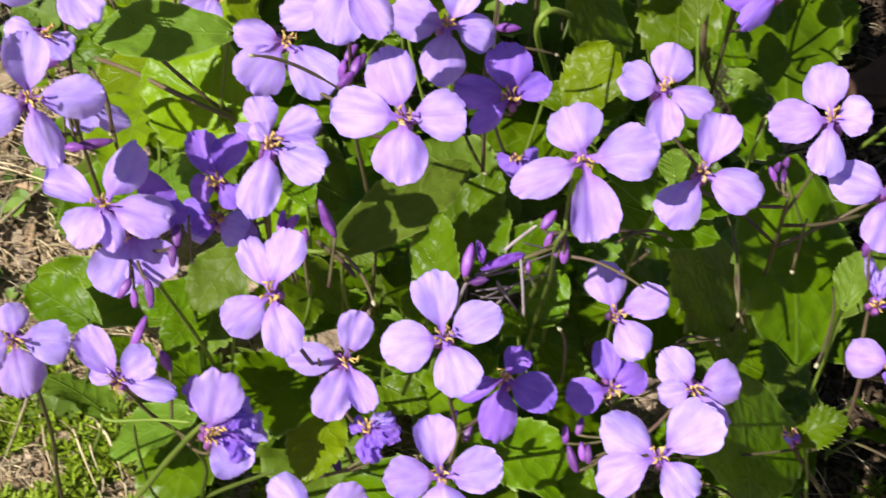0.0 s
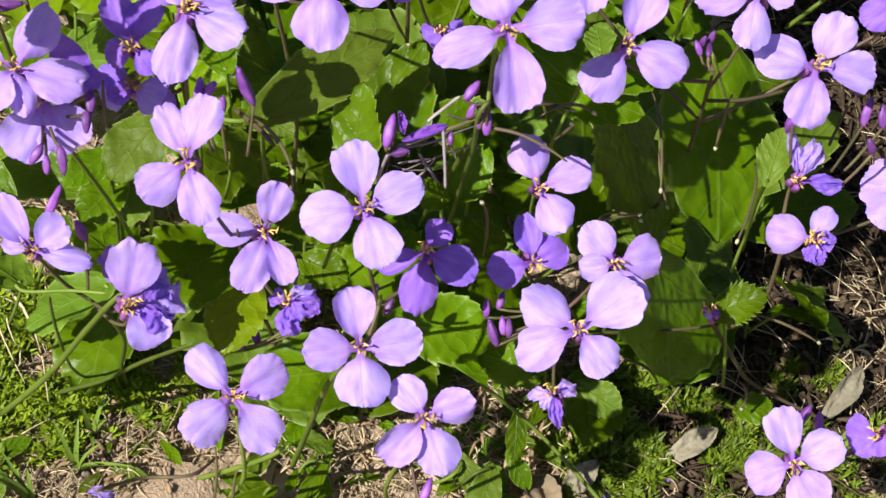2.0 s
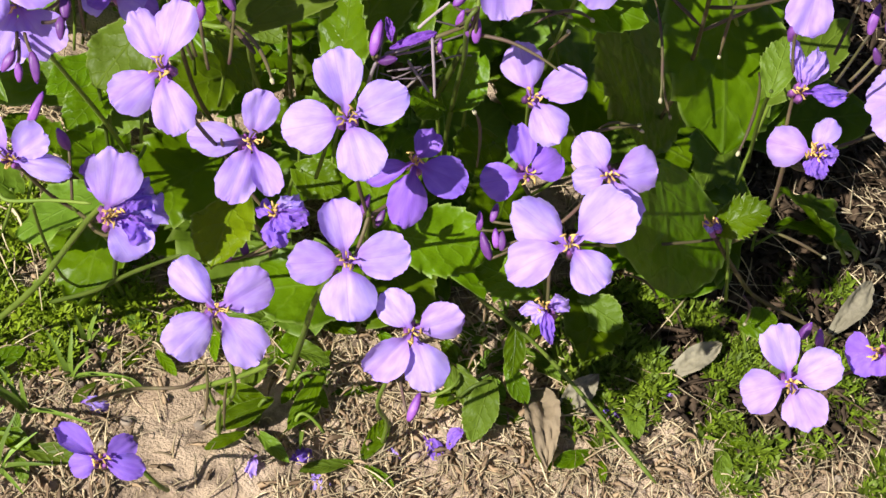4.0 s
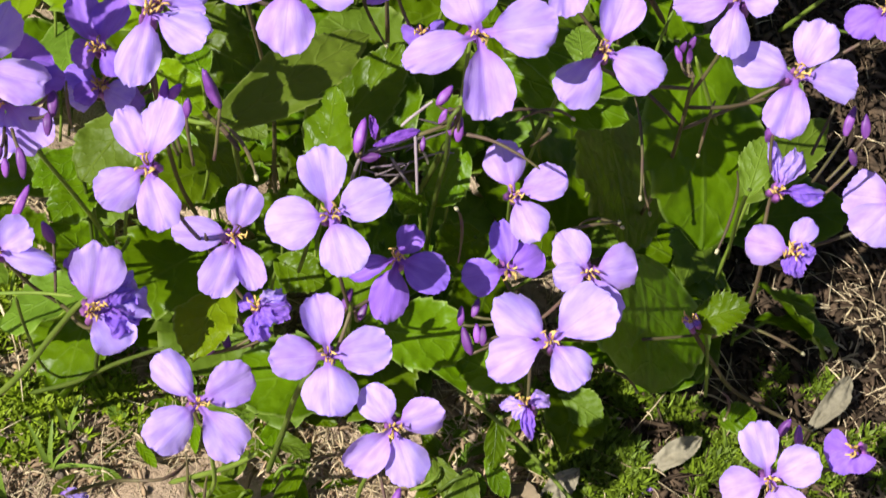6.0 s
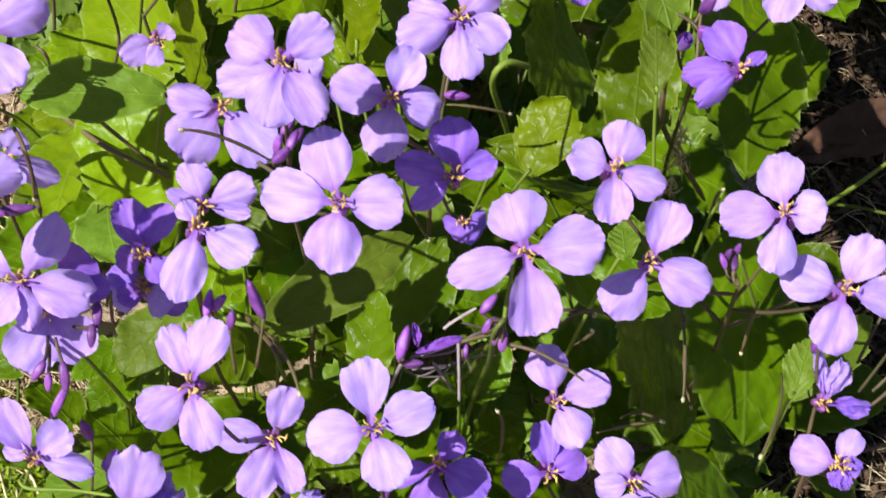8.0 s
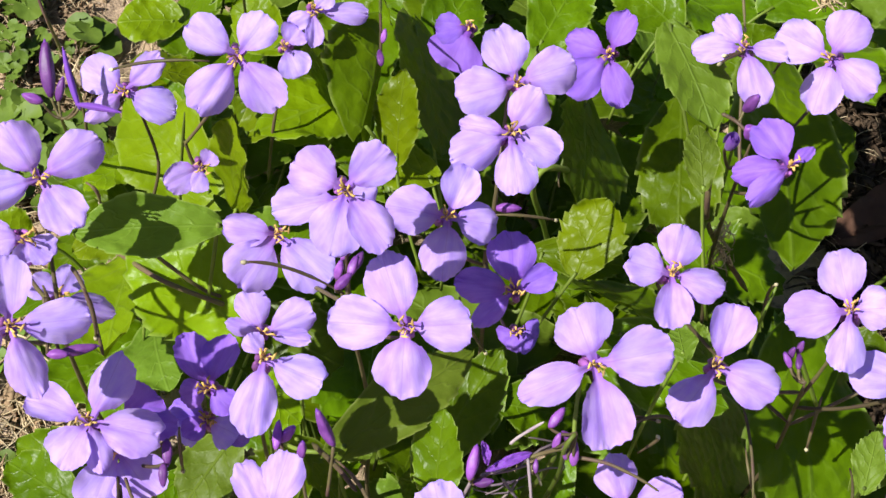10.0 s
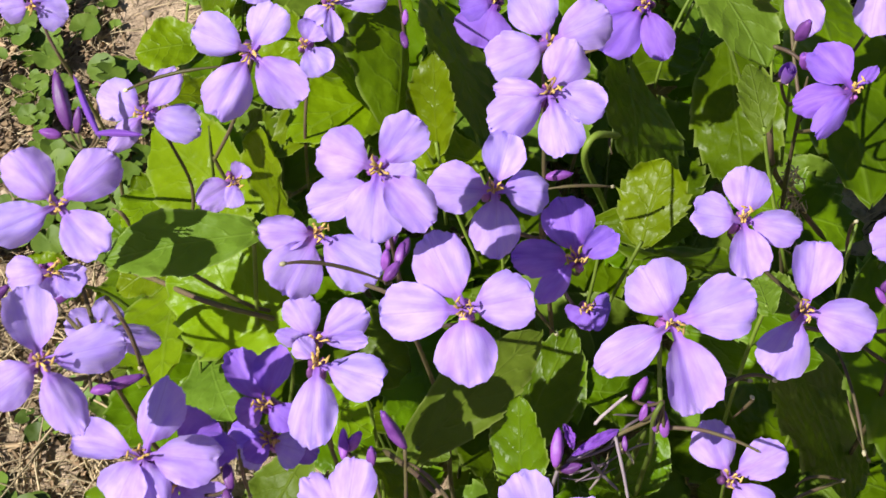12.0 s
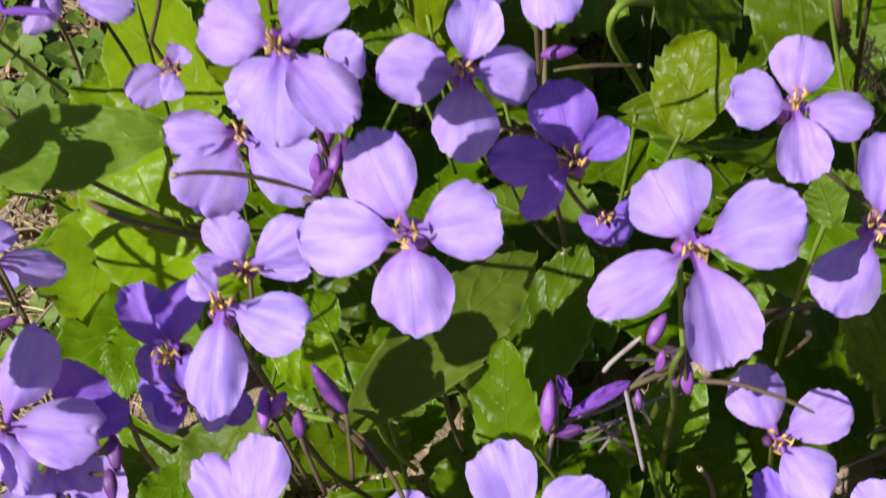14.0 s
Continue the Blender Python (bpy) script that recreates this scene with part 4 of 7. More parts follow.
stem(plant_far_left, [(-0.1442, 0.0056, 0.1803), (-0.1482, 0.0157, 0.1944), (-0.1515, 0.0247, 0.2159), (-0.1507, 0.0228, 0.2221)], 0.8, 0.6, STEM_PURPLE, "flower_stalk")
flower(plant_far_left, (-0.1478, 0.0162, 0.2297), (0.280, -0.630, 0.725), [(113, 17.1, 12.3, 6), (27, 18.6, 11.7, -2), (-173, 17.7, 11.7, 1), (-62, 16.7, 12.5, 7)])
stem(plant_far_left, [(-0.1440, 0.0013, 0.1973), (-0.1515, 0.0089, 0.1951), (-0.1590, 0.0166, 0.1989), (-0.1575, 0.0151, 0.2050)], 0.8, 0.6, STEM_PURPLE, "flower_stalk")
flower(plant_far_left, (-0.1522, 0.0100, 0.2124), (0.505, -0.491, 0.710), [(159, 10.5, 11.0, -5), (-59, 9.4, 9.4, 9), (-117, 7.0, 7.8, -6)])
stem(plant_far_left, [(-0.1442, 0.0063, 0.1776), (-0.1430, -0.0119, 0.1976), (-0.1417, -0.0302, 0.2235), (-0.1407, -0.0317, 0.2299)], 0.8, 0.6, STEM_PURPLE, "flower_stalk")
flower(plant_far_left, (-0.1371, -0.0369, 0.2383), (0.338, -0.500, 0.797), [(81, 16.7, 12.2, 2), (-11, 18.6, 10.6, 2), (-85, 18.0, 9.7, -6), (-169, 14.7, 10.4, 4)])
stem(plant_far_left, [(-0.1441, 0.0031, 0.1900), (-0.1504, 0.0160, 0.1694), (-0.1567, 0.0289, 0.1547), (-0.1555, 0.0278, 0.1612)], 0.8, 0.6, STEM_PURPLE, "flower_stalk")
flower(plant_far_left, (-0.1512, 0.0240, 0.1700), (0.407, -0.364, 0.838), [(33, 10.5, 9.2, -10), (-43, 18.1, 8.9, -8), (-112, 9.7, 10.7, 7), (121, 10.3, 9.2, -2)])
plant_back_left = plant(-0.145, 0.146, "lilac flowers on thin stalks above weeds")
stem(plant_back_left, [(-0.1452, 0.1457, 0.0000), (-0.1430, 0.1369, 0.0406), (-0.1431, 0.1190, 0.0981), (-0.1352, 0.1057, 0.1692)], 0.95, 0.6, STEM_GREEN)
stem(plant_back_left, [(-0.1369, 0.1086, 0.1539), (-0.1343, 0.1080, 0.1442), (-0.1314, 0.1066, 0.1414), (-0.1306, 0.1044, 0.1474)], 0.8, 0.6, STEM_PURPLE, "flower_stalk")
flower(plant_back_left, (-0.1279, 0.0970, 0.1543), (0.262, -0.707, 0.657), [(-160, 13.6, 11.0, 10), (-118, 8.8, 9.3, 9), (43, 5.9, 7.2, -8)])
stem(plant_back_left, [(-0.1375, 0.1095, 0.1492), (-0.1248, 0.0974, 0.1792), (-0.1120, 0.0846, 0.2164), (-0.1114, 0.0822, 0.2222)], 0.8, 0.6, STEM_PURPLE, "flower_stalk")
flower(plant_back_left, (-0.1095, 0.0740, 0.2283), (0.179, -0.787, 0.590), [(152, 16.7, 12.9, 3), (51, 14.9, 11.9, -4), (-129, 20.8, 13.6, 3), (-50, 19.5, 13.1, 6)])
stem(plant_back_left, [(-0.1183, 0.1541, 0.0900), (-0.1132, 0.1407, 0.1350), (-0.1109, 0.1507, 0.1573), (-0.1106, 0.1487, 0.1635)], 0.8, 0.6, STEM_PURPLE, "flower_stalk")
flower(plant_back_left, (-0.1096, 0.1416, 0.1712), (0.101, -0.675, 0.731), [(-61, 11.3, 12.2, -1), (58, 8.1, 10.2, -5)])
stem(plant_back_left, [(-0.1553, 0.1257, 0.1000), (-0.1520, 0.1262, 0.1200), (-0.1566, 0.1276, 0.1400), (-0.1593, 0.1275, 0.1496), (-0.1592, 0.1253, 0.1556)], 0.8, 0.6, STEM_PURPLE, "flower_stalk")
flower(plant_back_left, (-0.1586, 0.1175, 0.1627), (0.058, -0.736, 0.675), [(154, 16.7, 14.0, 2), (51, 17.6, 9.5, -3), (-22, 18.6, 12.6, -3), (-137, 16.9, 8.0, -6)])
plant_left_front = plant(-0.099, 0.021, "dense double lilac bloom with hanging buds")
stem(plant_left_front, [(-0.0990, 0.0210, 0.0000), (-0.1034, 0.0100, 0.0419), (-0.1079, -0.0075, 0.1012), (-0.1190, -0.0290, 0.1745)], 1.15, 0.8, STEM_GREEN)
stem(plant_left_front, [(-0.1162, -0.0234, 0.1555), (-0.1199, -0.0261, 0.1662), (-0.1242, -0.0279, 0.1806), (-0.1240, -0.0290, 0.1874)], 0.8, 0.6, STEM_PURPLE, "flower_stalk")
flower(plant_left_front, (-0.1234, -0.0330, 0.1971), (0.058, -0.375, 0.925), [(69, 19.7, 11.6, -6), (162, 17.2, 10.5, 0), (-10, 19.1, 14.4, 6), (-120, 13.3, 13.0, 3), (-71, 13.5, 7.3, 0)])
stem(plant_left_front, [(-0.1188, -0.0285, 0.1728), (-0.1194, -0.0265, 0.1685), (-0.1201, -0.0246, 0.1702), (-0.1195, -0.0263, 0.1766)], 0.8, 0.6, STEM_PURPLE, "flower_stalk")
flower(plant_left_front, (-0.1173, -0.0322, 0.1850), (0.206, -0.563, 0.801), [(-120, 17.4, 15.2, 1), (-60, 16.0, 15.2, -3)])
stem(plant_left_front, [(-0.1180, -0.0270, 0.1677), (-0.1191, -0.0245, 0.1678), (-0.1202, -0.0220, 0.1739), (-0.1197, -0.0232, 0.1806)], 0.8, 0.6, STEM_PURPLE, "flower_stalk")
flower(plant_left_front, (-0.1181, -0.0277, 0.1900), (0.156, -0.422, 0.893), [(22, 13.4, 14.8, -8), (-4, 15.3, 9.9, -11)], deep=True)
plant_far_right = plant(0.062, 0.161, "violet flowers seen from the side with small upper leaves")
stem(plant_far_right, [(0.0618, 0.1614, 0.0000), (0.0585, 0.1526, 0.0432), (0.0503, 0.1398, 0.1043), (0.0468, 0.1214, 0.1798)], 1.15, 0.8, STEM_PURPLE)
stem(plant_far_right, [(0.0482, 0.1288, 0.1493), (0.0503, 0.1129, 0.1665), (0.0525, 0.0972, 0.1899), (0.0527, 0.0954, 0.1963)], 0.8, 0.6, STEM_PURPLE, "flower_stalk")
flower(plant_far_right, (0.0532, 0.0892, 0.2047), (0.050, -0.597, 0.800), [(126, 16.6, 13.4, -6), (-169, 17.0, 8.8, -2), (-133, 16.8, 7.9, 5), (42, 9.5, 4.4, -6)], deep=True)
stem(plant_far_right, [(0.0480, 0.1276, 0.1545), (0.0629, 0.1459, 0.1633), (0.0778, 0.1644, 0.1783), (0.0762, 0.1627, 0.1843)], 0.8, 0.6, STEM_PURPLE, "flower_stalk")
flower(plant_far_right, (0.0708, 0.1567, 0.1910), (-0.517, -0.567, 0.641), [(-170, 21.7, 15.5, -1), (94, 16.3, 15.6, 7), (-69, 19.4, 15.5, -5), (-2, 19.7, 14.2, -7)])
stem(plant_far_right, [(0.0477, 0.1260, 0.1611), (0.0454, 0.1385, 0.1705), (0.0429, 0.1513, 0.1861), (0.0423, 0.1495, 0.1925)], 0.8, 0.6, STEM_PURPLE, "flower_stalk")
flower(plant_far_right, (0.0399, 0.1435, 0.2008), (-0.222, -0.572, 0.790), [(-154, 17.0, 9.8, 7), (155, 13.7, 8.4, 2), (7, 14.6, 7.3, 4), (-49, 19.7, 11.1, -7)])
stem(plant_far_right, [(0.0472, 0.1236, 0.1709), (0.0412, 0.1138, 0.1753), (0.0361, 0.1037, 0.1920), (0.0363, 0.1016, 0.1966)], 0.8, 0.6, STEM_PURPLE, "flower_stalk")
furled(plant_far_right, (0.0365, 0.1000, 0.2000), (0.05, -0.42, 0.90), 9.5)
plant_far_back = plant(-0.025, 0.215, "violet flowers in shade behind bright leaves")
stem(plant_far_back, [(-0.0253, 0.2145, 0.0000), (-0.0253, 0.2057, 0.0349), (-0.0203, 0.1875, 0.0844), (-0.0253, 0.1745, 0.1455)], 1.15, 0.8, STEM_PURPLE)
stem(plant_far_back, [(-0.0246, 0.1764, 0.1366), (-0.0117, 0.1725, 0.1464), (0.0010, 0.1686, 0.1623), (0.0006, 0.1664, 0.1683)], 0.8, 0.6, STEM_PURPLE, "flower_stalk")
flower(plant_far_back, (-0.0008, 0.1589, 0.1755), (-0.134, -0.720, 0.681), [(-122, 21.7, 15.3, -3), (177, 16.1, 12.0, -1), (77, 16.2, 11.2, 5), (-61, 19.1, 10.4, -1)], deep=True)
stem(plant_far_back, [(-0.0239, 0.1782, 0.1281), (-0.0369, 0.1829, 0.1340), (-0.0499, 0.1876, 0.1459), (-0.0500, 0.1856, 0.1521)], 0.8, 0.6, STEM_PURPLE, "flower_stalk")
flower(plant_far_back, (-0.0505, 0.1786, 0.1600), (-0.046, -0.662, 0.748), [(-105, 17.2, 21.1, -3), (-158, 12.1, 12.9, 6)], deep=True)
stem(plant_far_back, [(-0.0967, 0.2323, 0.0700), (-0.0979, 0.1930, 0.1200), (-0.1004, 0.1658, 0.1550), (-0.1048, 0.1613, 0.1665), (-0.1042, 0.1592, 0.1726)], 0.8, 0.6, STEM_PURPLE, "flower_stalk")
flower(plant_far_back, (-0.1020, 0.1521, 0.1800), (0.210, -0.676, 0.706), [(-5, 19.3, 8.5, -1), (-146, 10.1, 7.0, 0), (-94, 12.5, 6.6, -5), (40, 8.4, 7.8, 3)])
stem(plant_far_back, [(-0.1473, 0.2558, 0.0600), (-0.1420, 0.2215, 0.1100), (-0.1337, 0.1833, 0.1566), (-0.1330, 0.1813, 0.1627)], 0.8, 0.6, STEM_PURPLE, "flower_stalk")
flower(plant_far_back, (-0.1304, 0.1742, 0.1700), (0.250, -0.671, 0.698), [(151, 10.2, 14.3, 1), (5, 11.6, 13.5, 8), (-98, 7.3, 10.2, -7)])
plant_far_left_back = plant(-0.204, 0.197, "lilac flower beside bare ground and weeds")
stem(plant_far_left_back, [(-0.2043, 0.1967, 0.0000), (-0.2043, 0.1901, 0.0355), (-0.1993, 0.1811, 0.0858), (-0.2043, 0.1667, 0.1480)], 1.15, 0.8, STEM_PURPLE)
stem(plant_far_left_back, [(-0.2039, 0.1677, 0.1437), (-0.2059, 0.1697, 0.1483), (-0.2078, 0.1717, 0.1589), (-0.2070, 0.1693, 0.1645)], 0.8, 0.6, STEM_PURPLE, "flower_stalk")
flower(plant_far_left_back, (-0.2043, 0.1607, 0.1700), (0.259, -0.812, 0.524), [(-34, 12.1, 12.1, 6), (46, 10.6, 11.1, -4), (178, 10.7, 12.1, -8)])
plant_near_left = plant(-0.072, -0.085, "small drooping violet flower over clay")
stem(plant_near_left, [(-0.0723, -0.0851, 0.0000), (-0.0745, -0.0884, 0.0127), (-0.0825, -0.0890, 0.0307), (-0.0823, -0.1001, 0.0530)], 1.15, 0.8, STEM_GREEN)
stem(plant_near_left, [(-0.0823, -0.0987, 0.0503), (-0.0842, -0.1009, 0.0512), (-0.0862, -0.1034, 0.0582), (-0.0856, -0.1042, 0.0650)], 0.8, 0.6, STEM_PURPLE, "flower_stalk")
flower(plant_near_left, (-0.0835, -0.1073, 0.0748), (0.205, -0.288, 0.935), [(122, 16.9, 7.7, 6), (8, 12.2, 8.5, -6), (175, 9.6, 7.9, -7), (-37, 13.3, 7.8, 2)], deep=True)

# ---- leaves ----
leaf(plant_far_left, (-0.1047, 0.0361, 0.2000), (-0.1452, 0.0253, 0.2000), 0.0198, (0.08, -0.28, 0.96), LEAF_DULL, 1, 0.5, 0.03, 0.2, 0.1, stalk=(-0.1165, 0.0427, 0.1200))
leaf(plant_far_left, (-0.1012, 0.0372, 0.1500), (-0.1394, 0.0553, 0.1650), 0.0365, (0.01, -0.63, 0.78), LEAF_YELLOW, 2, 0.45, 0.06, 0.08, 0.12, stalk=(-0.1140, 0.0435, 0.0900))
leaf(plant_far_left, (-0.1511, 0.0933, 0.1150), (-0.1485, 0.0416, 0.1200), 0.0367, (-0.42, 0.07, 0.91), LEAF_YELLOW, 3, 0.45, 0.09, 0.2, 0.12, stalk=(-0.1490, 0.0827, 0.0690))
leaf(plant_back_left, (-0.1577, 0.1324, 0.0850), (-0.1854, 0.1158, 0.0750), 0.0265, (-0.33, -0.18, 0.93), LEAF_YELLOW, 4, 0.42, 0.05, 0.12, 0.1, stalk=(-0.1534, 0.1371, 0.0468))
leaf(plant_back_left, (-0.1736, 0.1634, 0.0800), (-0.1879, 0.1428, 0.0800), 0.0201, (-0.29, -0.26, 0.92), LEAF_YELLOW, 5, 0.42, 0.05, 0.12, 0.1, stalk=(-0.1637, 0.1572, 0.0440))
leaf(plant_back_left, (-0.1379, 0.1423, 0.0900), (-0.1842, 0.1848, 0.0900), 0.0389, (-0.27, -0.52, 0.81), LEAF_YELLOW, 6, 0.42, 0.05, 0.12, 0.1, stalk=(-0.1404, 0.1435, 0.0495))
leaf(plant_far_left_back, (-0.1774, 0.2450, 0.0800), (-0.2022, 0.2385, 0.0800), 0.0275, (-0.10, -0.30, 0.90), LEAF_YELLOW, 7, 0.42, 0.02, 0.12, 0.1, stalk=(-0.1868, 0.2281, 0.0440))
leaf(plant_back_left, (-0.1240, 0.1256, 0.1000), (-0.1287, 0.1340, 0.1400), 0.0242, (-0.42, -0.23, 0.88), LEAF_YELLOW, 8, 0.5, 0.03, 0.12, 0.1, stalk=(-0.1315, 0.1326, 0.0550))
leaf(plant_back_left, (-0.1356, 0.1849, 0.0800), (-0.1027, 0.2138, 0.0900), 0.0263, (-0.29, -0.33, 0.90), LEAF_YELLOW, 9, 0.42, 0.05, 0.12, 0.1, stalk=(-0.1390, 0.1712, 0.0440))
leaf(plant_far_back, (-0.0903, 0.1817, 0.1000), (-0.0825, 0.2024, 0.1500), 0.0267, (0.28, 0.45, 0.80), LEAF, 10, 0.55, 0.05, 0.12, 0.1, stalk=(-0.0675, 0.1932, 0.0550))
leaf(plant_back_right, (-0.0686, 0.1372, 0.1300), (-0.0699, 0.1518, 0.1600), 0.0182, (-0.32, -0.86, 0.40), LEAF_YELLOW, 11, 0.4, 0.07, 0.22, 0.1, stalk=(-0.0536, 0.1286, 0.0780))
leaf(plant_back_right, (-0.0866, 0.1585, 0.1100), (-0.0551, 0.1566, 0.1100), 0.0191, (-0.17, -0.42, 0.89), LEAF, 12, 0.42, 0.05, 0.12, 0.1, stalk=(-0.0666, 0.1387, 0.0627))
leaf(plant_far_right, (0.0288, 0.1729, 0.1500), (0.0332, 0.1151, 0.1320), 0.0315, (-0.15, -0.30, 0.94), LEAF, 13, 0.5, 0.055, 0.1, 0.12, stalk=(0.0515, 0.1687, 0.0912))
leaf(plant_far_right, (0.0160, 0.1645, 0.1900), (0.0360, 0.1294, 0.1780), 0.0238, (0.07, -0.29, 0.95), LEAF_DULL, 14, 0.5, 0.06, 0.15, 0.15, stalk=(0.0435, 0.1349, 0.1259))
leaf(plant_right, (0.0343, 0.1067, 0.1700), (0.0297, 0.1270, 0.1800), 0.0120, (-0.07, -0.45, 0.89), LEAF_DULL, 15, 0.5, 0.06, 0.12, 0.1, stalk=(0.0469, 0.0986, 0.1160))
leaf(plant_far_right, (0.0639, 0.2322, 0.1320), (0.0787, 0.1307, 0.1180), 0.0469, (0.13, -0.12, 0.98), LEAF, 16, 0.5, 0.05, 0.12, 0.1, stalk=(0.0638, 0.2017, 0.0792))
leaf(plant_far_right, (0.0567, 0.2097, 0.1200), (0.0864, 0.2104, 0.1200), 0.0197, (-0.19, -0.32, 0.93), LEAF, 17, 0.42, 0.05, 0.12, 0.1, stalk=(0.0584, 0.1933, 0.0675))
leaf(plant_back_right, (0.0009, 0.1170, 0.1050), (0.0084, 0.1395, 0.1250), 0.0258, (-0.33, -0.56, 0.76), LEAF_YELLOW, 18, 0.55, 0.08, 0.2, 0.1, stalk=(-0.0125, 0.1127, 0.0660))
leaf(plant_back_right, (-0.0132, 0.1310, 0.1000), (0.0206, 0.1311, 0.1000), 0.0166, (-0.23, -0.48, 0.85), LEAF, 19, 0.42, 0.05, 0.12, 0.1, stalk=(-0.0180, 0.1199, 0.0550))
leaf(plant_far_right, (-0.0010, 0.1313, 0.0900), (0.0530, 0.1101, 0.0900), 0.0322, (0.28, 0.45, 0.80), LEAF, 20, 0.42, 0.05, 0.12, 0.1, stalk=(0.0210, 0.1419, 0.0495))
leaf(plant_middle, (0.0342, 0.0547, 0.1500), (0.0315, 0.0666, 0.1500), 0.0108, (-0.08, -0.52, 0.85), LEAF_DULL, 21, 0.42, 0.05, 0.12, 0.1, stalk=(0.0259, 0.0502, 0.0958))
leaf(plant_back_right, (0.0002, 0.2426, 0.0750), (0.0058, 0.1913, 0.0620), 0.0608, (0.81, -0.06, 0.58), LEAF, 22, 0.45, 0.06, 0.1, 0.1, stalk=(-0.0082, 0.1895, 0.0300), wave=0.35)
leaf(plant_left, (-0.0819, 0.0342, 0.1300), (-0.0900, 0.0463, 0.1300), 0.0118, (0.06, -0.24, 0.97), LEAF, 23, 0.42, 0.05, 0.12, 0.1, stalk=(-0.0813, 0.0372, 0.0751))
leaf(plant_left, (-0.0988, 0.0407, 0.1200), (-0.0817, 0.0338, 0.1100), 0.0189, (-0.33, -0.37, 0.87), LEAF_YELLOW, 24, 0.42, 0.05, 0.12, 0.1, stalk=(-0.0922, 0.0416, 0.0660))
leaf(plant_back, (-0.0632, -0.0084, 0.1650), (-0.0305, 0.0292, 0.1720), 0.0199, (0.07, -0.24, 0.97), LEAF_DULL, 25, 0.42, 0.04, 0.25, 0.15, stalk=(-0.0620, 0.0139, 0.1000))
leaf(plant_middle, (-0.0402, 0.0164, 0.1200), (-0.0218, 0.0518, 0.1440), 0.0213, (0.28, 0.45, 0.80), LEAF, 26, 0.42, 0.05, 0.12, 0.1, stalk=(-0.0250, 0.0239, 0.0677))
leaf(plant_left_low, (-0.0348, -0.0106, 0.1500), (-0.0364, 0.0057, 0.1720), 0.0171, (-0.30, -0.78, 0.55), LEAF, 27, 0.4, 0.05, 0.15, 0.1, stalk=(-0.0405, -0.0059, 0.0900))
leaf(plant_left_low, (-0.0686, 0.0129, 0.1400), (-0.0552, 0.0071, 0.1400), 0.0119, (-0.15, -0.38, 0.91), LEAF_DULL, 28, 0.42, 0.05, 0.3, 0.1, stalk=(-0.0641, 0.0106, 0.0852))
leaf(plant_left_near, (-0.0979, 0.0124, 0.1300), (-0.1093, -0.0085, 0.1200), 0.0216, (0.28, 0.45, 0.80), LEAF_DULL, 29, 0.42, 0.05, 0.12, 0.1, stalk=(-0.1007, 0.0035, 0.0758))
leaf(plant_left_near, (-0.1104, 0.0065, 0.1000), (-0.1188, -0.0120, 0.1000), 0.0170, (0.28, 0.45, 0.80), LEAF, 30, 0.42, 0.05, 0.12, 0.1, stalk=(-0.1090, -0.0011, 0.0550))
leaf(plant_left, (-0.0834, 0.0295, 0.1100), (-0.0642, 0.0138, 0.1000), 0.0216, (0.28, 0.45, 0.80), LEAF, 31, 0.42, 0.05, 0.12, 0.1, stalk=(-0.0822, 0.0344, 0.0605))
leaf(plant_left_near, (-0.1112, 0.0028, 0.1200), (-0.1223, -0.0138, 0.1200), 0.0114, (-0.18, -0.60, 0.78), LEAF, 32, 0.42, 0.05, 0.12, 0.1, stalk=(-0.1095, -0.0035, 0.0660))
leaf(plant_right, (0.0740, 0.0934, 0.1300), (0.0904, 0.0312, 0.0950), 0.0496, (0.31, -0.40, 0.86), LEAF, 33, 0.5, 0.06, 0.1, 0.1, stalk=(0.0692, 0.0810, 0.0888))
leaf(plant_right, (0.0432, 0.1118, 0.0550), (0.0489, 0.0510, 0.0450), 0.0520, (0.50, -0.10, 0.86), LEAF, 34, 0.45, 0.06, 0.1, 0.1, stalk=(0.0599, 0.0809, 0.0360), wave=0.4)
leaf(plant_right, (0.0522, 0.0905, 0.0850), (0.0714, 0.0454, 0.0650), 0.0900, (0.79, 0.07, 0.61), LEAF, 35, 0.45, 0.08, 0.08, 0.1, stalk=(0.0516, 0.0693, 0.0600), wave=0.3)
leaf(plant_right, (0.0126, 0.0776, 0.1100), (0.0569, 0.0676, 0.1100), 0.0215, (0.05, -0.54, 0.84), LEAF, 36, 0.42, 0.05, 0.12, 0.1, stalk=(0.0341, 0.0786, 0.0605))
leaf(plant_right_low, (0.0971, 0.0390, 0.1200), (0.1200, 0.0685, 0.1300), 0.0175, (0.19, -0.45, 0.87), LEAF_DULL, 37, 0.42, 0.05, 0.12, 0.1, stalk=(0.1008, 0.0407, 0.0660))
leaf(plant_front_right, (0.0694, 0.0320, 0.0850), (0.0823, -0.0119, 0.0700), 0.0829, (0.72, -0.02, 0.69), LEAF, 38, 0.5, 0.03, 0.06, 0.08, stalk=(0.0594, 0.0166, 0.0450), wave=0.15)
leaf(plant_right_near, (0.0894, 0.0052, 0.0900), (0.1046, 0.0100, 0.1000), 0.0144, (-0.43, -0.44, 0.79), LEAF, 39, 0.42, 0.16, 0.35, 0.1, stalk=(0.1038, 0.0028, 0.0495))
leaf(plant_right_low, (0.1282, 0.0526, 0.0300), (0.1578, 0.0479, 0.0300), 0.0331, (0.50, 0.52, 0.68), LEAF, 40, 0.42, 0.05, 0.12, 0.1, stalk=(0.1210, 0.0496, 0.0165))
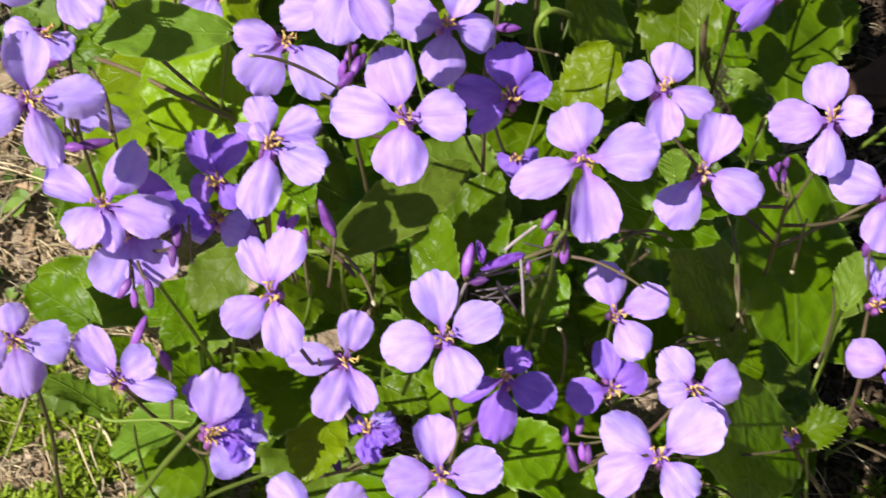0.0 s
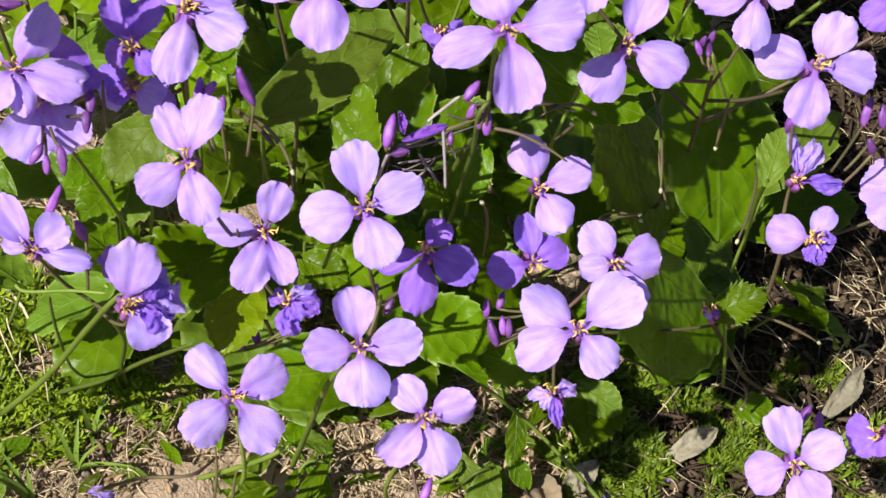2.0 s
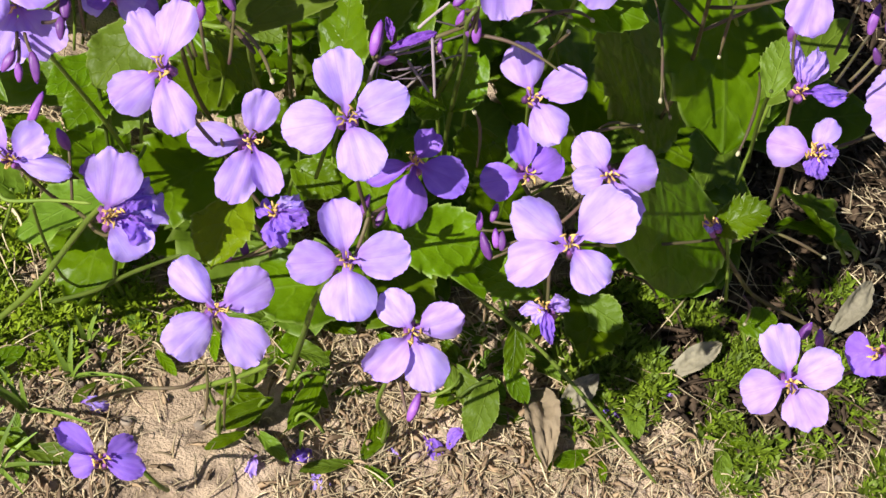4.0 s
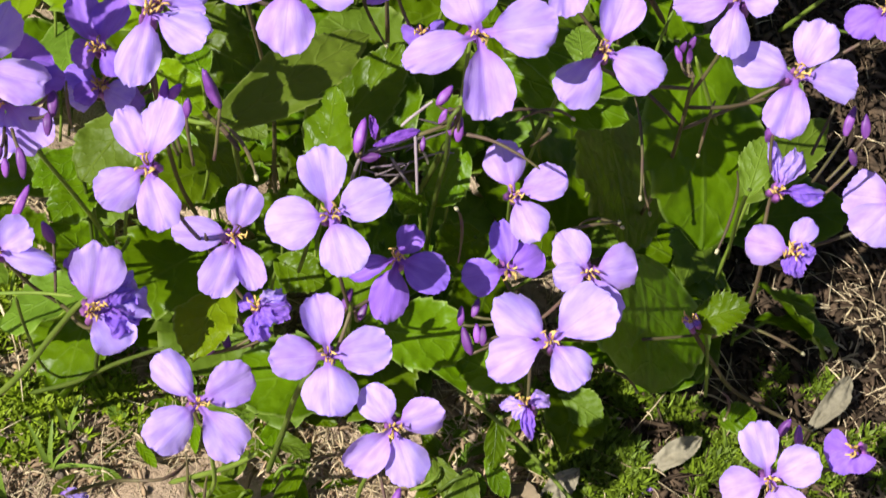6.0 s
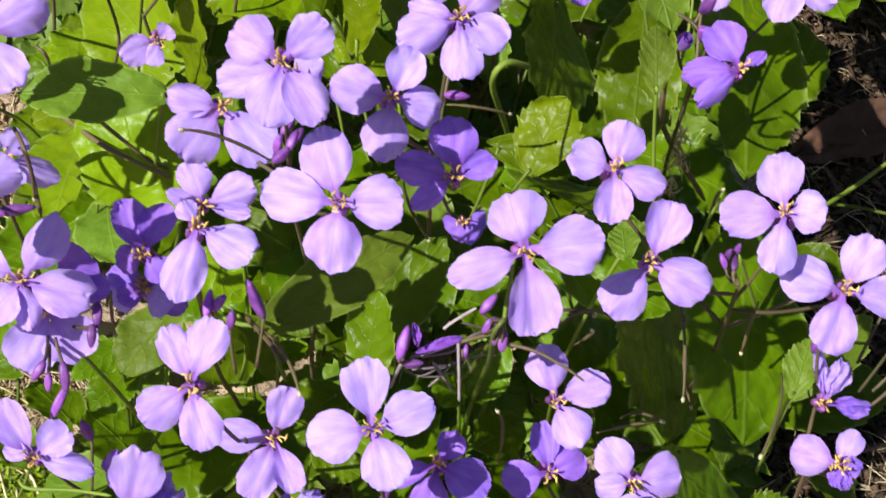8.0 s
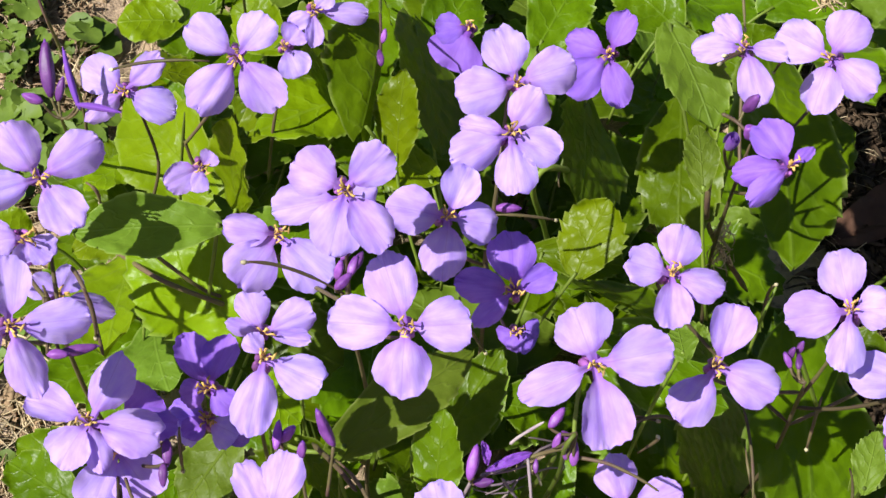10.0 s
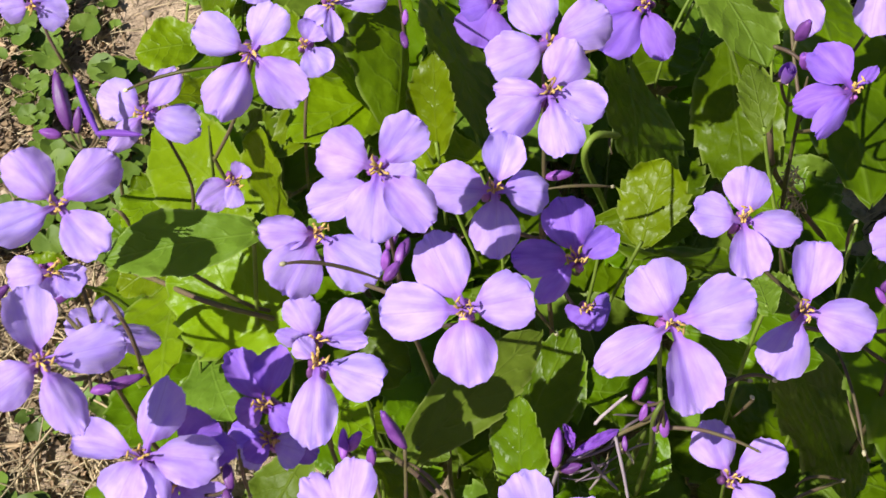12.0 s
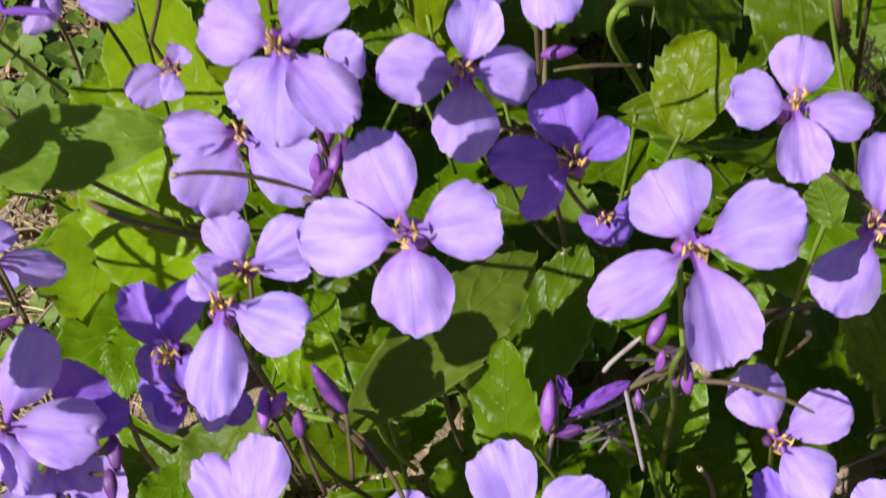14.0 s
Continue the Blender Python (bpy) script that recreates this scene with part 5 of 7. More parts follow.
leaf(plant_front, (-0.0140, -0.0091, 0.0700), (0.0206, -0.0045, 0.0650), 0.0256, (-0.15, -0.43, 0.89), LEAF, 41, 0.42, 0.05, 0.12, 0.1, stalk=(-0.0160, -0.0085, 0.0385))
leaf(plant_left_low, (-0.0605, -0.0280, 0.1080), (-0.0633, -0.0535, 0.1060), 0.0188, (-0.17, -0.06, 0.98), LEAF_YELLOW, 42, 0.45, 0.05, 0.2, 0.2, stalk=(-0.0585, -0.0181, 0.0648))
leaf(plant_left_near, (-0.1156, 0.0007, 0.0450), (-0.1421, -0.0173, 0.0350), 0.0255, (0.35, 0.45, 0.80), LEAF_DULL, 43, 0.42, 0.05, 0.12, 0.1, stalk=(-0.1124, -0.0049, 0.0248))
leaf(plant_left_edge, (-0.1457, -0.0036, 0.0400), (-0.1713, 0.0073, 0.0400), 0.0238, (0.20, 0.35, 0.80), LEAF_DULL, 44, 0.42, 0.05, 0.12, 0.1, stalk=(-0.1504, -0.0107, 0.0220))
leaf(plant_left_edge, (-0.1346, 0.0093, 0.0500), (-0.1543, 0.0217, 0.0500), 0.0218, (0.20, 0.30, 0.80), LEAF, 45, 0.42, 0.05, 0.12, 0.1, stalk=(-0.1432, -0.0024, 0.0275))
leaf(plant_middle, (0.0034, 0.0309, 0.1200), (-0.0030, 0.0153, 0.1100), 0.0166, (-0.05, -0.43, 0.90), LEAF, 46, 0.42, 0.05, 0.12, 0.1, stalk=(0.0038, 0.0336, 0.0660))
leaf(plant_middle, (-0.0052, 0.0222, 0.1000), (-0.0162, 0.0193, 0.1100), 0.0110, (-0.03, -0.42, 0.91), LEAF, 47, 0.42, 0.05, 0.12, 0.1, stalk=(-0.0018, 0.0279, 0.0550))
leaf(plant_front_right, (0.0348, -0.0102, 0.0300), (0.0372, -0.0273, 0.0200), 0.0084, (0.29, -0.64, 0.71), LEAF, 48, 0.5, 0.02, 0.12, 0.1, stalk=(0.0387, -0.0030, 0.0165))
leaf(plant_front_right, (0.0339, -0.0224, 0.0200), (0.0447, -0.0326, 0.0120), 0.0077, (-0.15, -0.35, 0.93), LEAF, 49, 0.5, 0.02, 0.12, 0.1, stalk=(0.0381, -0.0110, 0.0110))
leaf(plant_near_right, (0.0178, -0.0242, 0.0120), (0.0310, -0.0390, 0.0060), 0.0101, (0.04, -0.57, 0.82), LEAF_DULL, 50, 0.42, 0.02, 0.12, 0.1, stalk=(0.0103, -0.0342, 0.0066))
leaf(plant_front_right, (0.0559, 0.0037, 0.0300), (0.0722, -0.0044, 0.0300), 0.0142, (0.06, -0.49, 0.87), LEAF_DULL, 51, 0.42, 0.05, 0.12, 0.1, stalk=(0.0524, 0.0060, 0.0165))
leaf(plant_near, (-0.0652, -0.0488, 0.0120), (-0.0454, -0.0485, 0.0060), 0.0075, (-0.13, -0.32, 0.94), LEAF, 52, 0.5, 0.02, 0.12, 0.1, stalk=(-0.0634, -0.0532, 0.0066))
leaf(plant_near_right, (-0.0354, -0.0565, 0.0100), (-0.0275, -0.0426, 0.0060), 0.0060, (0.00, -0.40, 0.92), LEAF, 53, 0.5, 0.02, 0.12, 0.1, stalk=(-0.0242, -0.0552, 0.0055))
leaf(plant_right_near, (0.1151, 0.0060, 0.0300), (0.1275, 0.0110, 0.0300), 0.0123, (-0.06, -0.42, 0.90), LEAF, 54, 0.42, 0.05, 0.12, 0.1, stalk=(0.1206, 0.0033, 0.0165))
leaf(plant_far_left, (-0.1332, 0.0401, 0.0450), (-0.1934, 0.0537, 0.0350), 0.0267, (0.07, -0.51, 0.86), LEAF, 55, 0.42, 0.05, 0.12, 0.1, stalk=(-0.1369, 0.0465, 0.0248))
leaf(plant_front_right, (0.0382, -0.0075, 0.0500), (0.0154, -0.0012, 0.0500), 0.0176, (-0.18, -0.43, 0.88), LEAF, 56, 0.42, 0.05, 0.12, 0.1, stalk=(0.0409, -0.0013, 0.0275))
leaf(plant_left_low, (-0.0484, 0.0027, 0.0800), (-0.0322, -0.0026, 0.0800), 0.0149, (-0.22, -0.28, 0.93), LEAF, 57, 0.42, 0.05, 0.12, 0.1, stalk=(-0.0502, 0.0036, 0.0440))
leaf(plant_left_low, (-0.0455, 0.0266, 0.0800), (-0.0580, 0.0119, 0.0800), 0.0209, (-0.12, -0.55, 0.82), LEAF, 58, 0.42, 0.05, 0.12, 0.1, stalk=(-0.0484, 0.0192, 0.0440))
leaf(plant_left_low, (-0.0313, 0.0301, 0.0900), (-0.0465, 0.0262, 0.1000), 0.0225, (-0.01, -0.54, 0.84), LEAF, 59, 0.42, 0.05, 0.12, 0.1, stalk=(-0.0391, 0.0214, 0.0495))
leaf(plant_middle, (0.0154, 0.0359, 0.0700), (0.0029, 0.0169, 0.0800), 0.0213, (0.11, -0.38, 0.92), LEAF, 60, 0.42, 0.05, 0.12, 0.1, stalk=(0.0116, 0.0368, 0.0385))
leaf(plant_middle, (0.0431, 0.0393, 0.0600), (0.0204, 0.0444, 0.0700), 0.0240, (0.26, -0.32, 0.91), LEAF, 61, 0.42, 0.05, 0.12, 0.1, stalk=(0.0297, 0.0390, 0.0330))
leaf(plant_back_left, (-0.2008, 0.1126, 0.0800), (-0.2165, 0.1164, 0.0900), 0.0190, (-0.41, -0.45, 0.79), LEAF_YELLOW, 62, 0.42, 0.05, 0.12, 0.1, stalk=(-0.1814, 0.1242, 0.0440))
leaf(plant_far_left_back, (-0.1829, 0.2035, 0.0900), (-0.1568, 0.2123, 0.0800), 0.0209, (-0.67, -0.30, 0.68), LEAF_YELLOW, 63, 0.42, 0.05, 0.12, 0.1, stalk=(-0.1904, 0.2012, 0.0495))
leaf(plant_back_left, (-0.1080, 0.2274, 0.0900), (-0.1180, 0.1900, 0.0900), 0.0253, (-0.07, -0.41, 0.91), LEAF, 64, 0.42, 0.05, 0.12, 0.1, stalk=(-0.1210, 0.1988, 0.0495))
leaf(plant_far_right, (0.0505, 0.2455, 0.1000), (0.0730, 0.2628, 0.1100), 0.0234, (-0.13, -0.49, 0.86), LEAF, 65, 0.42, 0.05, 0.12, 0.1, stalk=(0.0545, 0.2161, 0.0550))
leaf(plant_far_right, (0.0924, 0.2801, 0.1000), (0.1134, 0.2310, 0.1100), 0.0351, (0.07, -0.41, 0.91), LEAF, 66, 0.42, 0.05, 0.12, 0.1, stalk=(0.0830, 0.2433, 0.0602))
leaf(plant_far_back, (0.0725, 0.2885, 0.1000), (0.1035, 0.3174, 0.1100), 0.0368, (-0.06, -0.42, 0.90), LEAF, 67, 0.42, 0.05, 0.12, 0.1, stalk=(0.0422, 0.2656, 0.0602))
leaf(plant_far_back, (0.0320, 0.2681, 0.1000), (0.0037, 0.2845, 0.1100), 0.0312, (-0.24, -0.33, 0.91), LEAF, 68, 0.42, 0.05, 0.12, 0.1, stalk=(0.0119, 0.2493, 0.0550))
leaf(plant_far_back, (-0.0235, 0.2320, 0.1100), (-0.0110, 0.2674, 0.1200), 0.0278, (-0.04, -0.62, 0.79), LEAF, 69, 0.42, 0.05, 0.12, 0.1, stalk=(-0.0241, 0.2259, 0.0605))
leaf(plant_far_back, (-0.0656, 0.2186, 0.1100), (-0.0536, 0.2497, 0.1200), 0.0251, (0.04, -0.42, 0.91), LEAF, 70, 0.42, 0.05, 0.12, 0.1, stalk=(-0.0515, 0.2172, 0.0605))
leaf(plant_far_back, (-0.0937, 0.2200, 0.1100), (-0.1124, 0.2376, 0.1200), 0.0251, (-0.20, -0.47, 0.86), LEAF, 71, 0.42, 0.05, 0.12, 0.1, stalk=(-0.0698, 0.2181, 0.0605))
leaf(plant_far_left_back, (-0.1275, 0.2283, 0.0900), (-0.1521, 0.2378, 0.1000), 0.0235, (-0.55, -0.45, 0.70), LEAF_YELLOW, 72, 0.42, 0.05, 0.12, 0.1, stalk=(-0.1544, 0.2173, 0.0495))
leaf(plant_far_back, (0.0418, 0.3014, 0.1000), (0.0678, 0.3294, 0.1100), 0.0373, (-0.20, -0.45, 0.87), LEAF, 73, 0.42, 0.05, 0.12, 0.1, stalk=(0.0200, 0.2731, 0.0582))
leaf(plant_far_back, (-0.0191, 0.2852, 0.1000), (-0.0472, 0.2947, 0.1100), 0.0342, (-0.13, -0.20, 0.97), LEAF, 74, 0.42, 0.05, 0.12, 0.1, stalk=(-0.0213, 0.2605, 0.0550))
leaf(plant_back_left, (-0.0875, 0.1728, 0.1250), (-0.1195, 0.1409, 0.1300), 0.0322, (0.17, -0.02, 0.98), LEAF_YELLOW, 75, 0.45, 0.05, 0.12, 0.1, stalk=(-0.1047, 0.1647, 0.0750))
leaf(plant_back_right, (-0.0545, 0.1425, 0.1180), (-0.0780, 0.1434, 0.1250), 0.0191, (0.22, -0.53, 0.82), LEAF_YELLOW, 76, 0.45, 0.06, 0.12, 0.1, stalk=(-0.0462, 0.1294, 0.0708))
leaf(plant_back_left, (-0.0857, 0.1851, 0.1100), (-0.1179, 0.1517, 0.1180), 0.0276, (0.24, 0.00, 0.97), LEAF_YELLOW, 77, 0.45, 0.06, 0.12, 0.1, stalk=(-0.1035, 0.1734, 0.0660))
leaf(plant_back_left, (-0.0723, 0.1434, 0.1050), (-0.0930, 0.1693, 0.1200), 0.0233, (-0.12, -0.57, 0.82), LEAF, 78, 0.42, 0.06, 0.14, 0.1, stalk=(-0.0941, 0.1441, 0.0630))
leaf(plant_far_right, (0.0149, 0.0797, 0.1250), (0.0593, 0.0736, 0.1200), 0.0240, (0.06, -0.36, 0.93), LEAF, 79, 0.45, 0.05, 0.1, 0.1, stalk=(0.0290, 0.1041, 0.0750))
leaf(plant_left_edge, (-0.1571, 0.0198, 0.0600), (-0.1865, 0.0345, 0.0550), 0.0213, (-0.29, -0.27, 0.92), LEAF, 80, 0.42, 0.05, 0.12, 0.1, stalk=(-0.1576, 0.0066, 0.0360))
leaf(plant_left, (-0.1020, -0.0133, 0.0750), (-0.1243, -0.0005, 0.0800), 0.0308, (0.39, 0.34, 0.86), LEAF, 81, 0.45, 0.07, 0.12, 0.1, stalk=(-0.1046, 0.0180, 0.0510))
leaf(plant_near_right, (0.0302, -0.0253, 0.0140), (0.0273, -0.0493, 0.0080), 0.0124, (-0.09, -0.23, 0.97), LEAF_DULL, 82, 0.5, 0.05, 0.15, 0.1, stalk=(0.0202, -0.0336, 0.0084))
leaf(plant_near, (-0.0284, -0.0336, 0.0100), (-0.0368, -0.0569, 0.0060), 0.0072, (0.04, -0.18, 0.98), LEAF, 83, 0.5, 0.02, 0.25, 0.1, stalk=(-0.0379, -0.0418, 0.0060))
leaf(plant_near, (-0.0440, -0.0472, 0.0080), (-0.0618, -0.0621, 0.0060), 0.0080, (0.09, -0.23, 0.97), LEAF, 84, 0.5, 0.02, 0.25, 0.1, stalk=(-0.0488, -0.0513, 0.0048))
leaf(plant_right, (0.0431, 0.0640, 0.1400), (0.0314, 0.0716, 0.1450), 0.0130, (0.05, -0.50, 0.87), LEAF_DULL, 85, 0.45, 0.06, 0.12, 0.1, stalk=(0.0469, 0.0986, 0.0900))
leaf(plant_right_low, (0.0914, 0.0220, 0.1400), (0.0938, 0.0391, 0.1500), 0.0116, (-0.13, -0.49, 0.86), LEAF_DULL, 86, 0.5, 0.06, 0.15, 0.1, stalk=(0.1008, 0.0407, 0.0800))
leaf(plant_back_right, (-0.0797, 0.1335, 0.1450), (-0.0805, 0.1744, 0.1650), 0.0354, (0.83, -0.23, 0.51), LEAF, 87, 0.45, 0.05, -0.6, 0.1, stalk=(-0.0667, 0.1385, 0.0900), wave=0.5)
leaf(plant_back_left, (-0.0934, 0.1598, 0.1280), (-0.1083, 0.1807, 0.1380), 0.0320, (0.71, 0.17, 0.69), LEAF, 88, 0.45, 0.06, 0.1, 0.05, stalk=(-0.1047, 0.1647, 0.0750), wave=0.4)
leaf(plant_back_right, (-0.0734, 0.2134, 0.1280), (-0.0528, 0.1604, 0.1120), 0.0432, (0.72, 0.07, 0.69), LEAF, 89, 0.45, 0.05, 0.1, 0.05, stalk=(-0.0500, 0.1600, 0.0750), wave=0.4)
leaf(plant_right_low, (0.1244, 0.0645, 0.0360), (0.1553, 0.0442, 0.0280), 0.0900, (0.53, 0.56, 0.63), LEAF, 90, 0.5, 0.06, 0.1, 0.1, stalk=(0.1210, 0.0496, 0.0120), wave=0.4)

# ---- bare stalks ----
stem(plant_left_edge, [(-0.1431, -0.0456, 0.0200), (-0.1225, -0.0481, 0.0600), (-0.1091, -0.0474, 0.0900), (-0.0972, -0.0514, 0.1200), (-0.0925, -0.0495, 0.1250)], 1.5, 1.0, STEM_GREEN, "side_stalk")
stem(plant_left_near, [(-0.1289, -0.0293, 0.0120), (-0.1110, -0.0305, 0.0300), (-0.0941, -0.0365, 0.0600), (-0.0750, -0.0428, 0.0900)], 1.1, 0.8, STEM_GREEN, "side_stalk")
stem(plant_left_near, [(-0.1284, -0.0455, 0.1100), (-0.1245, -0.0472, 0.1100), (-0.1114, -0.0471, 0.1150), (-0.0989, -0.0485, 0.1200)], 0.8, 0.6, STEM_GREEN, "side_stalk")
stem(plant_left_near, [(-0.1178, -0.0471, 0.1100), (-0.1199, -0.0409, 0.0800), (-0.1205, -0.0324, 0.0400), (-0.1194, -0.0203, 0.0100)], 0.7, 0.6, STEM_GREEN, "side_stalk")
stem(plant_near, [(-0.0414, -0.0356, 0.0000), (-0.0359, -0.0432, 0.0500), (-0.0308, -0.0536, 0.1000), (-0.0249, -0.0573, 0.1250)], 1.4, 1.0, STEM_GREEN, "side_stalk")
stem(plant_front_right, [(0.0180, -0.0175, 0.0550), (0.0397, -0.0157, 0.0300), (0.0641, -0.0266, 0.0140), (0.0948, -0.0490, 0.0030)], 0.9, 1.05, STEM_GREEN, "side_stalk")
stem(plant_right_low, [(0.0887, 0.0073, 0.0850), (0.1044, 0.0083, 0.0600), (0.1209, 0.0178, 0.0300), (0.1545, 0.0188, 0.0120)], 1.1, 0.9, STEM_PURPLE, "side_stalk")
stem(plant_near, [(-0.0701, -0.0602, 0.0300), (-0.0551, -0.0675, 0.0600), (-0.0454, -0.0719, 0.0800), (-0.0388, -0.0714, 0.0900)], 1.2, 0.9, STEM_GREEN, "side_stalk")
stem(plant_near_left, [(-0.0978, -0.0798, 0.0500), (-0.0884, -0.0637, 0.0300), (-0.0723, -0.0592, 0.0300), (-0.0668, -0.0459, 0.0200)], 0.9, 0.7, STEM_PURPLE, "side_stalk")
stem(plant_far_left, [(-0.1680, 0.0813, 0.1300), (-0.1463, 0.0595, 0.1500), (-0.1253, 0.0397, 0.1650), (-0.1065, 0.0456, 0.1500), (-0.1090, 0.0840, 0.1000), (-0.1160, 0.1222, 0.0400)], 1.0, 0.95, STEM_PURPLE, "side_stalk")
stem(plant_far_left, [(-0.1292, 0.0390, 0.1800), (-0.1219, 0.0408, 0.1700), (-0.1142, 0.0428, 0.1600), (-0.1083, 0.0486, 0.1500), (-0.1118, 0.0864, 0.1000)], 0.8, 0.7, STEM_PURPLE, "side_stalk")
stem(plant_left_edge, [(-0.1414, 0.0125, 0.2000), (-0.1366, 0.0068, 0.2000), (-0.1326, 0.0013, 0.1950), (-0.1292, -0.0039, 0.1850)], 0.8, 0.7, STEM_PURPLE, "side_stalk")
stem(plant_back_right, [(-0.0063, 0.1549, 0.1200), (-0.0152, 0.1445, 0.1300), (-0.0185, 0.1429, 0.1200), (-0.0113, 0.1626, 0.0800), (-0.0035, 0.1898, 0.0300)], 1.6, 1.4, STEM_GREEN, "side_stalk")
stem(plant_far_right, [(0.0370, 0.1262, 0.1700), (0.0393, 0.1198, 0.1500), (0.0492, 0.1436, 0.1100), (0.0758, 0.1712, 0.0500)], 1.2, 1.4, STEM_PURPLE, "side_stalk")
stem(plant_far_right, [(0.1201, 0.1707, 0.0600), (0.1286, 0.1691, 0.0800), (0.1365, 0.1738, 0.0900), (0.1449, 0.1716, 0.1100)], 1.2, 0.9, STEM_GREEN, "side_stalk")
stem(plant_far_right, [(0.1234, 0.1747, 0.0600), (0.1320, 0.1672, 0.0700), (0.1442, 0.1582, 0.0800)], 0.9, 0.8, STEM_GREEN, "side_stalk")
stem(plant_right, [(0.0696, 0.0646, 0.1500), (0.0831, 0.0687, 0.1200), (0.1009, 0.0773, 0.0800), (0.1083, 0.0850, 0.0600)], 0.9, 1.1, STEM_GREEN, "side_stalk")
stem(plant_right, [(0.0631, 0.0900, 0.1500), (0.0605, 0.0833, 0.1400), (0.0606, 0.0834, 0.1200)], 0.6, 0.8, STEM_GREEN, "side_stalk")
stem(plant_left_low, [(-0.0700, -0.0112, 0.1700), (-0.0610, -0.0237, 0.1800), (-0.0546, -0.0327, 0.1850)], 1.0, 0.8, STEM_PURPLE, "side_stalk")
stem(plant_left_front, [(-0.0845, 0.0010, 0.1500), (-0.0693, -0.0073, 0.1600), (-0.0595, 0.0094, 0.1500), (-0.0562, 0.0162, 0.1600)], 0.9, 0.7, STEM_GREEN, "side_stalk")
stem(plant_front, [(-0.0233, -0.0088, 0.1640), (-0.0173, -0.0063, 0.1660), (-0.0106, -0.0023, 0.1680)], 0.75, 0.6, DRY_LILAC, "side_stalk")
stem(plant_front, [(-0.0216, -0.0070, 0.1660), (-0.0174, -0.0057, 0.1680), (-0.0126, -0.0034, 0.1690)], 0.55, 0.45, DRY_LILAC, "side_stalk")
stem(plant_front, [(-0.0205, -0.0051, 0.1600), (-0.0150, -0.0047, 0.1630), (-0.0096, -0.0027, 0.1650)], 0.5, 0.4, WITHERED, "side_stalk")
stem(plant_front, [(-0.0111, -0.0030, 0.1680), (-0.0067, -0.0030, 0.1720), (-0.0022, -0.0057, 0.1800)], 0.8, 0.7, STEM_PURPLE, "side_stalk")
stem(plant_front, [(-0.0111, -0.0044, 0.1700), (-0.0100, -0.0087, 0.1680), (-0.0087, -0.0123, 0.1640), (-0.0073, -0.0157, 0.1580)], 0.6, 0.5, DRY_LILAC, "side_stalk")
stem(plant_front, [(-0.0255, -0.0075, 0.1580), (-0.0267, -0.0069, 0.1500), (-0.0275, -0.0049, 0.1400)], 0.7, 0.6, DRY_LILAC, "side_stalk")
stem(plant_front, [(-0.0169, -0.0046, 0.1580), (-0.0134, -0.0048, 0.1520), (-0.0092, -0.0054, 0.1460)], 0.6, 0.5, DRY_LILAC, "side_stalk")
stem(plant_front, [(-0.0092, -0.0043, 0.1640), (-0.0075, -0.0056, 0.1640), (-0.0060, -0.0075, 0.1620)], 0.6, 0.4, TIP, "side_stalk")
leaf(plant_front, (-0.0221, -0.0094, 0.1680), (-0.0101, -0.0029, 0.1710), 0.0034, (0.1, -0.3, 0.95), PETAL_DEEP, 301, 0.5, 0.05, 0.3, 0.1, name="shrivelled_petal", wrinkle=0.3)
leaf(plant_front, (-0.0216, -0.0101, 0.1720), (-0.0243, -0.0052, 0.1760), 0.0032, (0.3, -0.3, 0.9), PETAL_DEEP, 302, 0.5, 0.05, 0.5, 0.2, name="shrivelled_petal", wrinkle=0.3)
stem(plant_front, [(-0.0020, 0.0119, 0.1500), (-0.0050, 0.0142, 0.1300), (-0.0097, 0.0351, 0.0800), (-0.0122, 0.0590, 0.0300)], 1.1, 1.2, STEM_GREEN, "side_stalk")
stem(plant_front, [(0.0007, -0.0068, 0.1780), (0.0096, -0.0078, 0.1790), (0.0184, -0.0101, 0.1780), (0.0245, -0.0119, 0.1760)], 0.75, 0.4, STEM_PURPLE, "side_stalk")
stem(plant_front, [(-0.0160, 0.0072, 0.1580), (-0.0138, 0.0076, 0.1620), (-0.0083, 0.0049, 0.1750)], 0.65, 0.55, DRY_LILAC, "side_stalk")
stem(plant_far_back, [(-0.1005, 0.2810, 0.0800), (-0.0882, 0.2146, 0.1400), (-0.0787, 0.1466, 0.1880)], 0.9, 0.7, STEM_GREEN, "side_stalk")
stem(plant_far_left, [(-0.2002, 0.1716, 0.0600), (-0.1855, 0.1302, 0.1200), (-0.1762, 0.1031, 0.1600)], 0.9, 0.7, STEM_PURPLE, "side_stalk")
stem(plant_far_right, [(0.0333, 0.1120, 0.2000), (0.0385, 0.1103, 0.1990), (0.0444, 0.1055, 0.1970), (0.0520, 0.1125, 0.1850)], 0.8, 0.6, STEM_PURPLE, "side_stalk")

# ---- seed pods ----
pod(plant_left_low, (-0.0623, -0.0212, 0.1800), (-0.0479, -0.0434, 0.1900), 0.003, 0.55, STEM_PURPLE)
pod(plant_right, (0.0533, 0.0516, 0.1400), (0.0595, 0.0170, 0.1350), 0.003, 0.55, STEM_PURPLE)
pod(plant_right_low, (0.0877, 0.0305, 0.1400), (0.0843, 0.0024, 0.1360), 0.003, 0.55, STEM_PURPLE)
pod(plant_front_right, (0.0368, 0.0077, 0.1200), (0.0559, 0.0170, 0.1200), 0.003, 0.55, STEM_PURPLE)
pod(plant_right_low, (0.0769, 0.0482, 0.1500), (0.0773, 0.0422, 0.1300), 0.003, 0.55, STEM_PURPLE)
pod(plant_front, (0.0087, -0.0100, 0.1200), (0.0049, -0.0051, 0.1400), 0.003, 0.55, STEM_PURPLE)
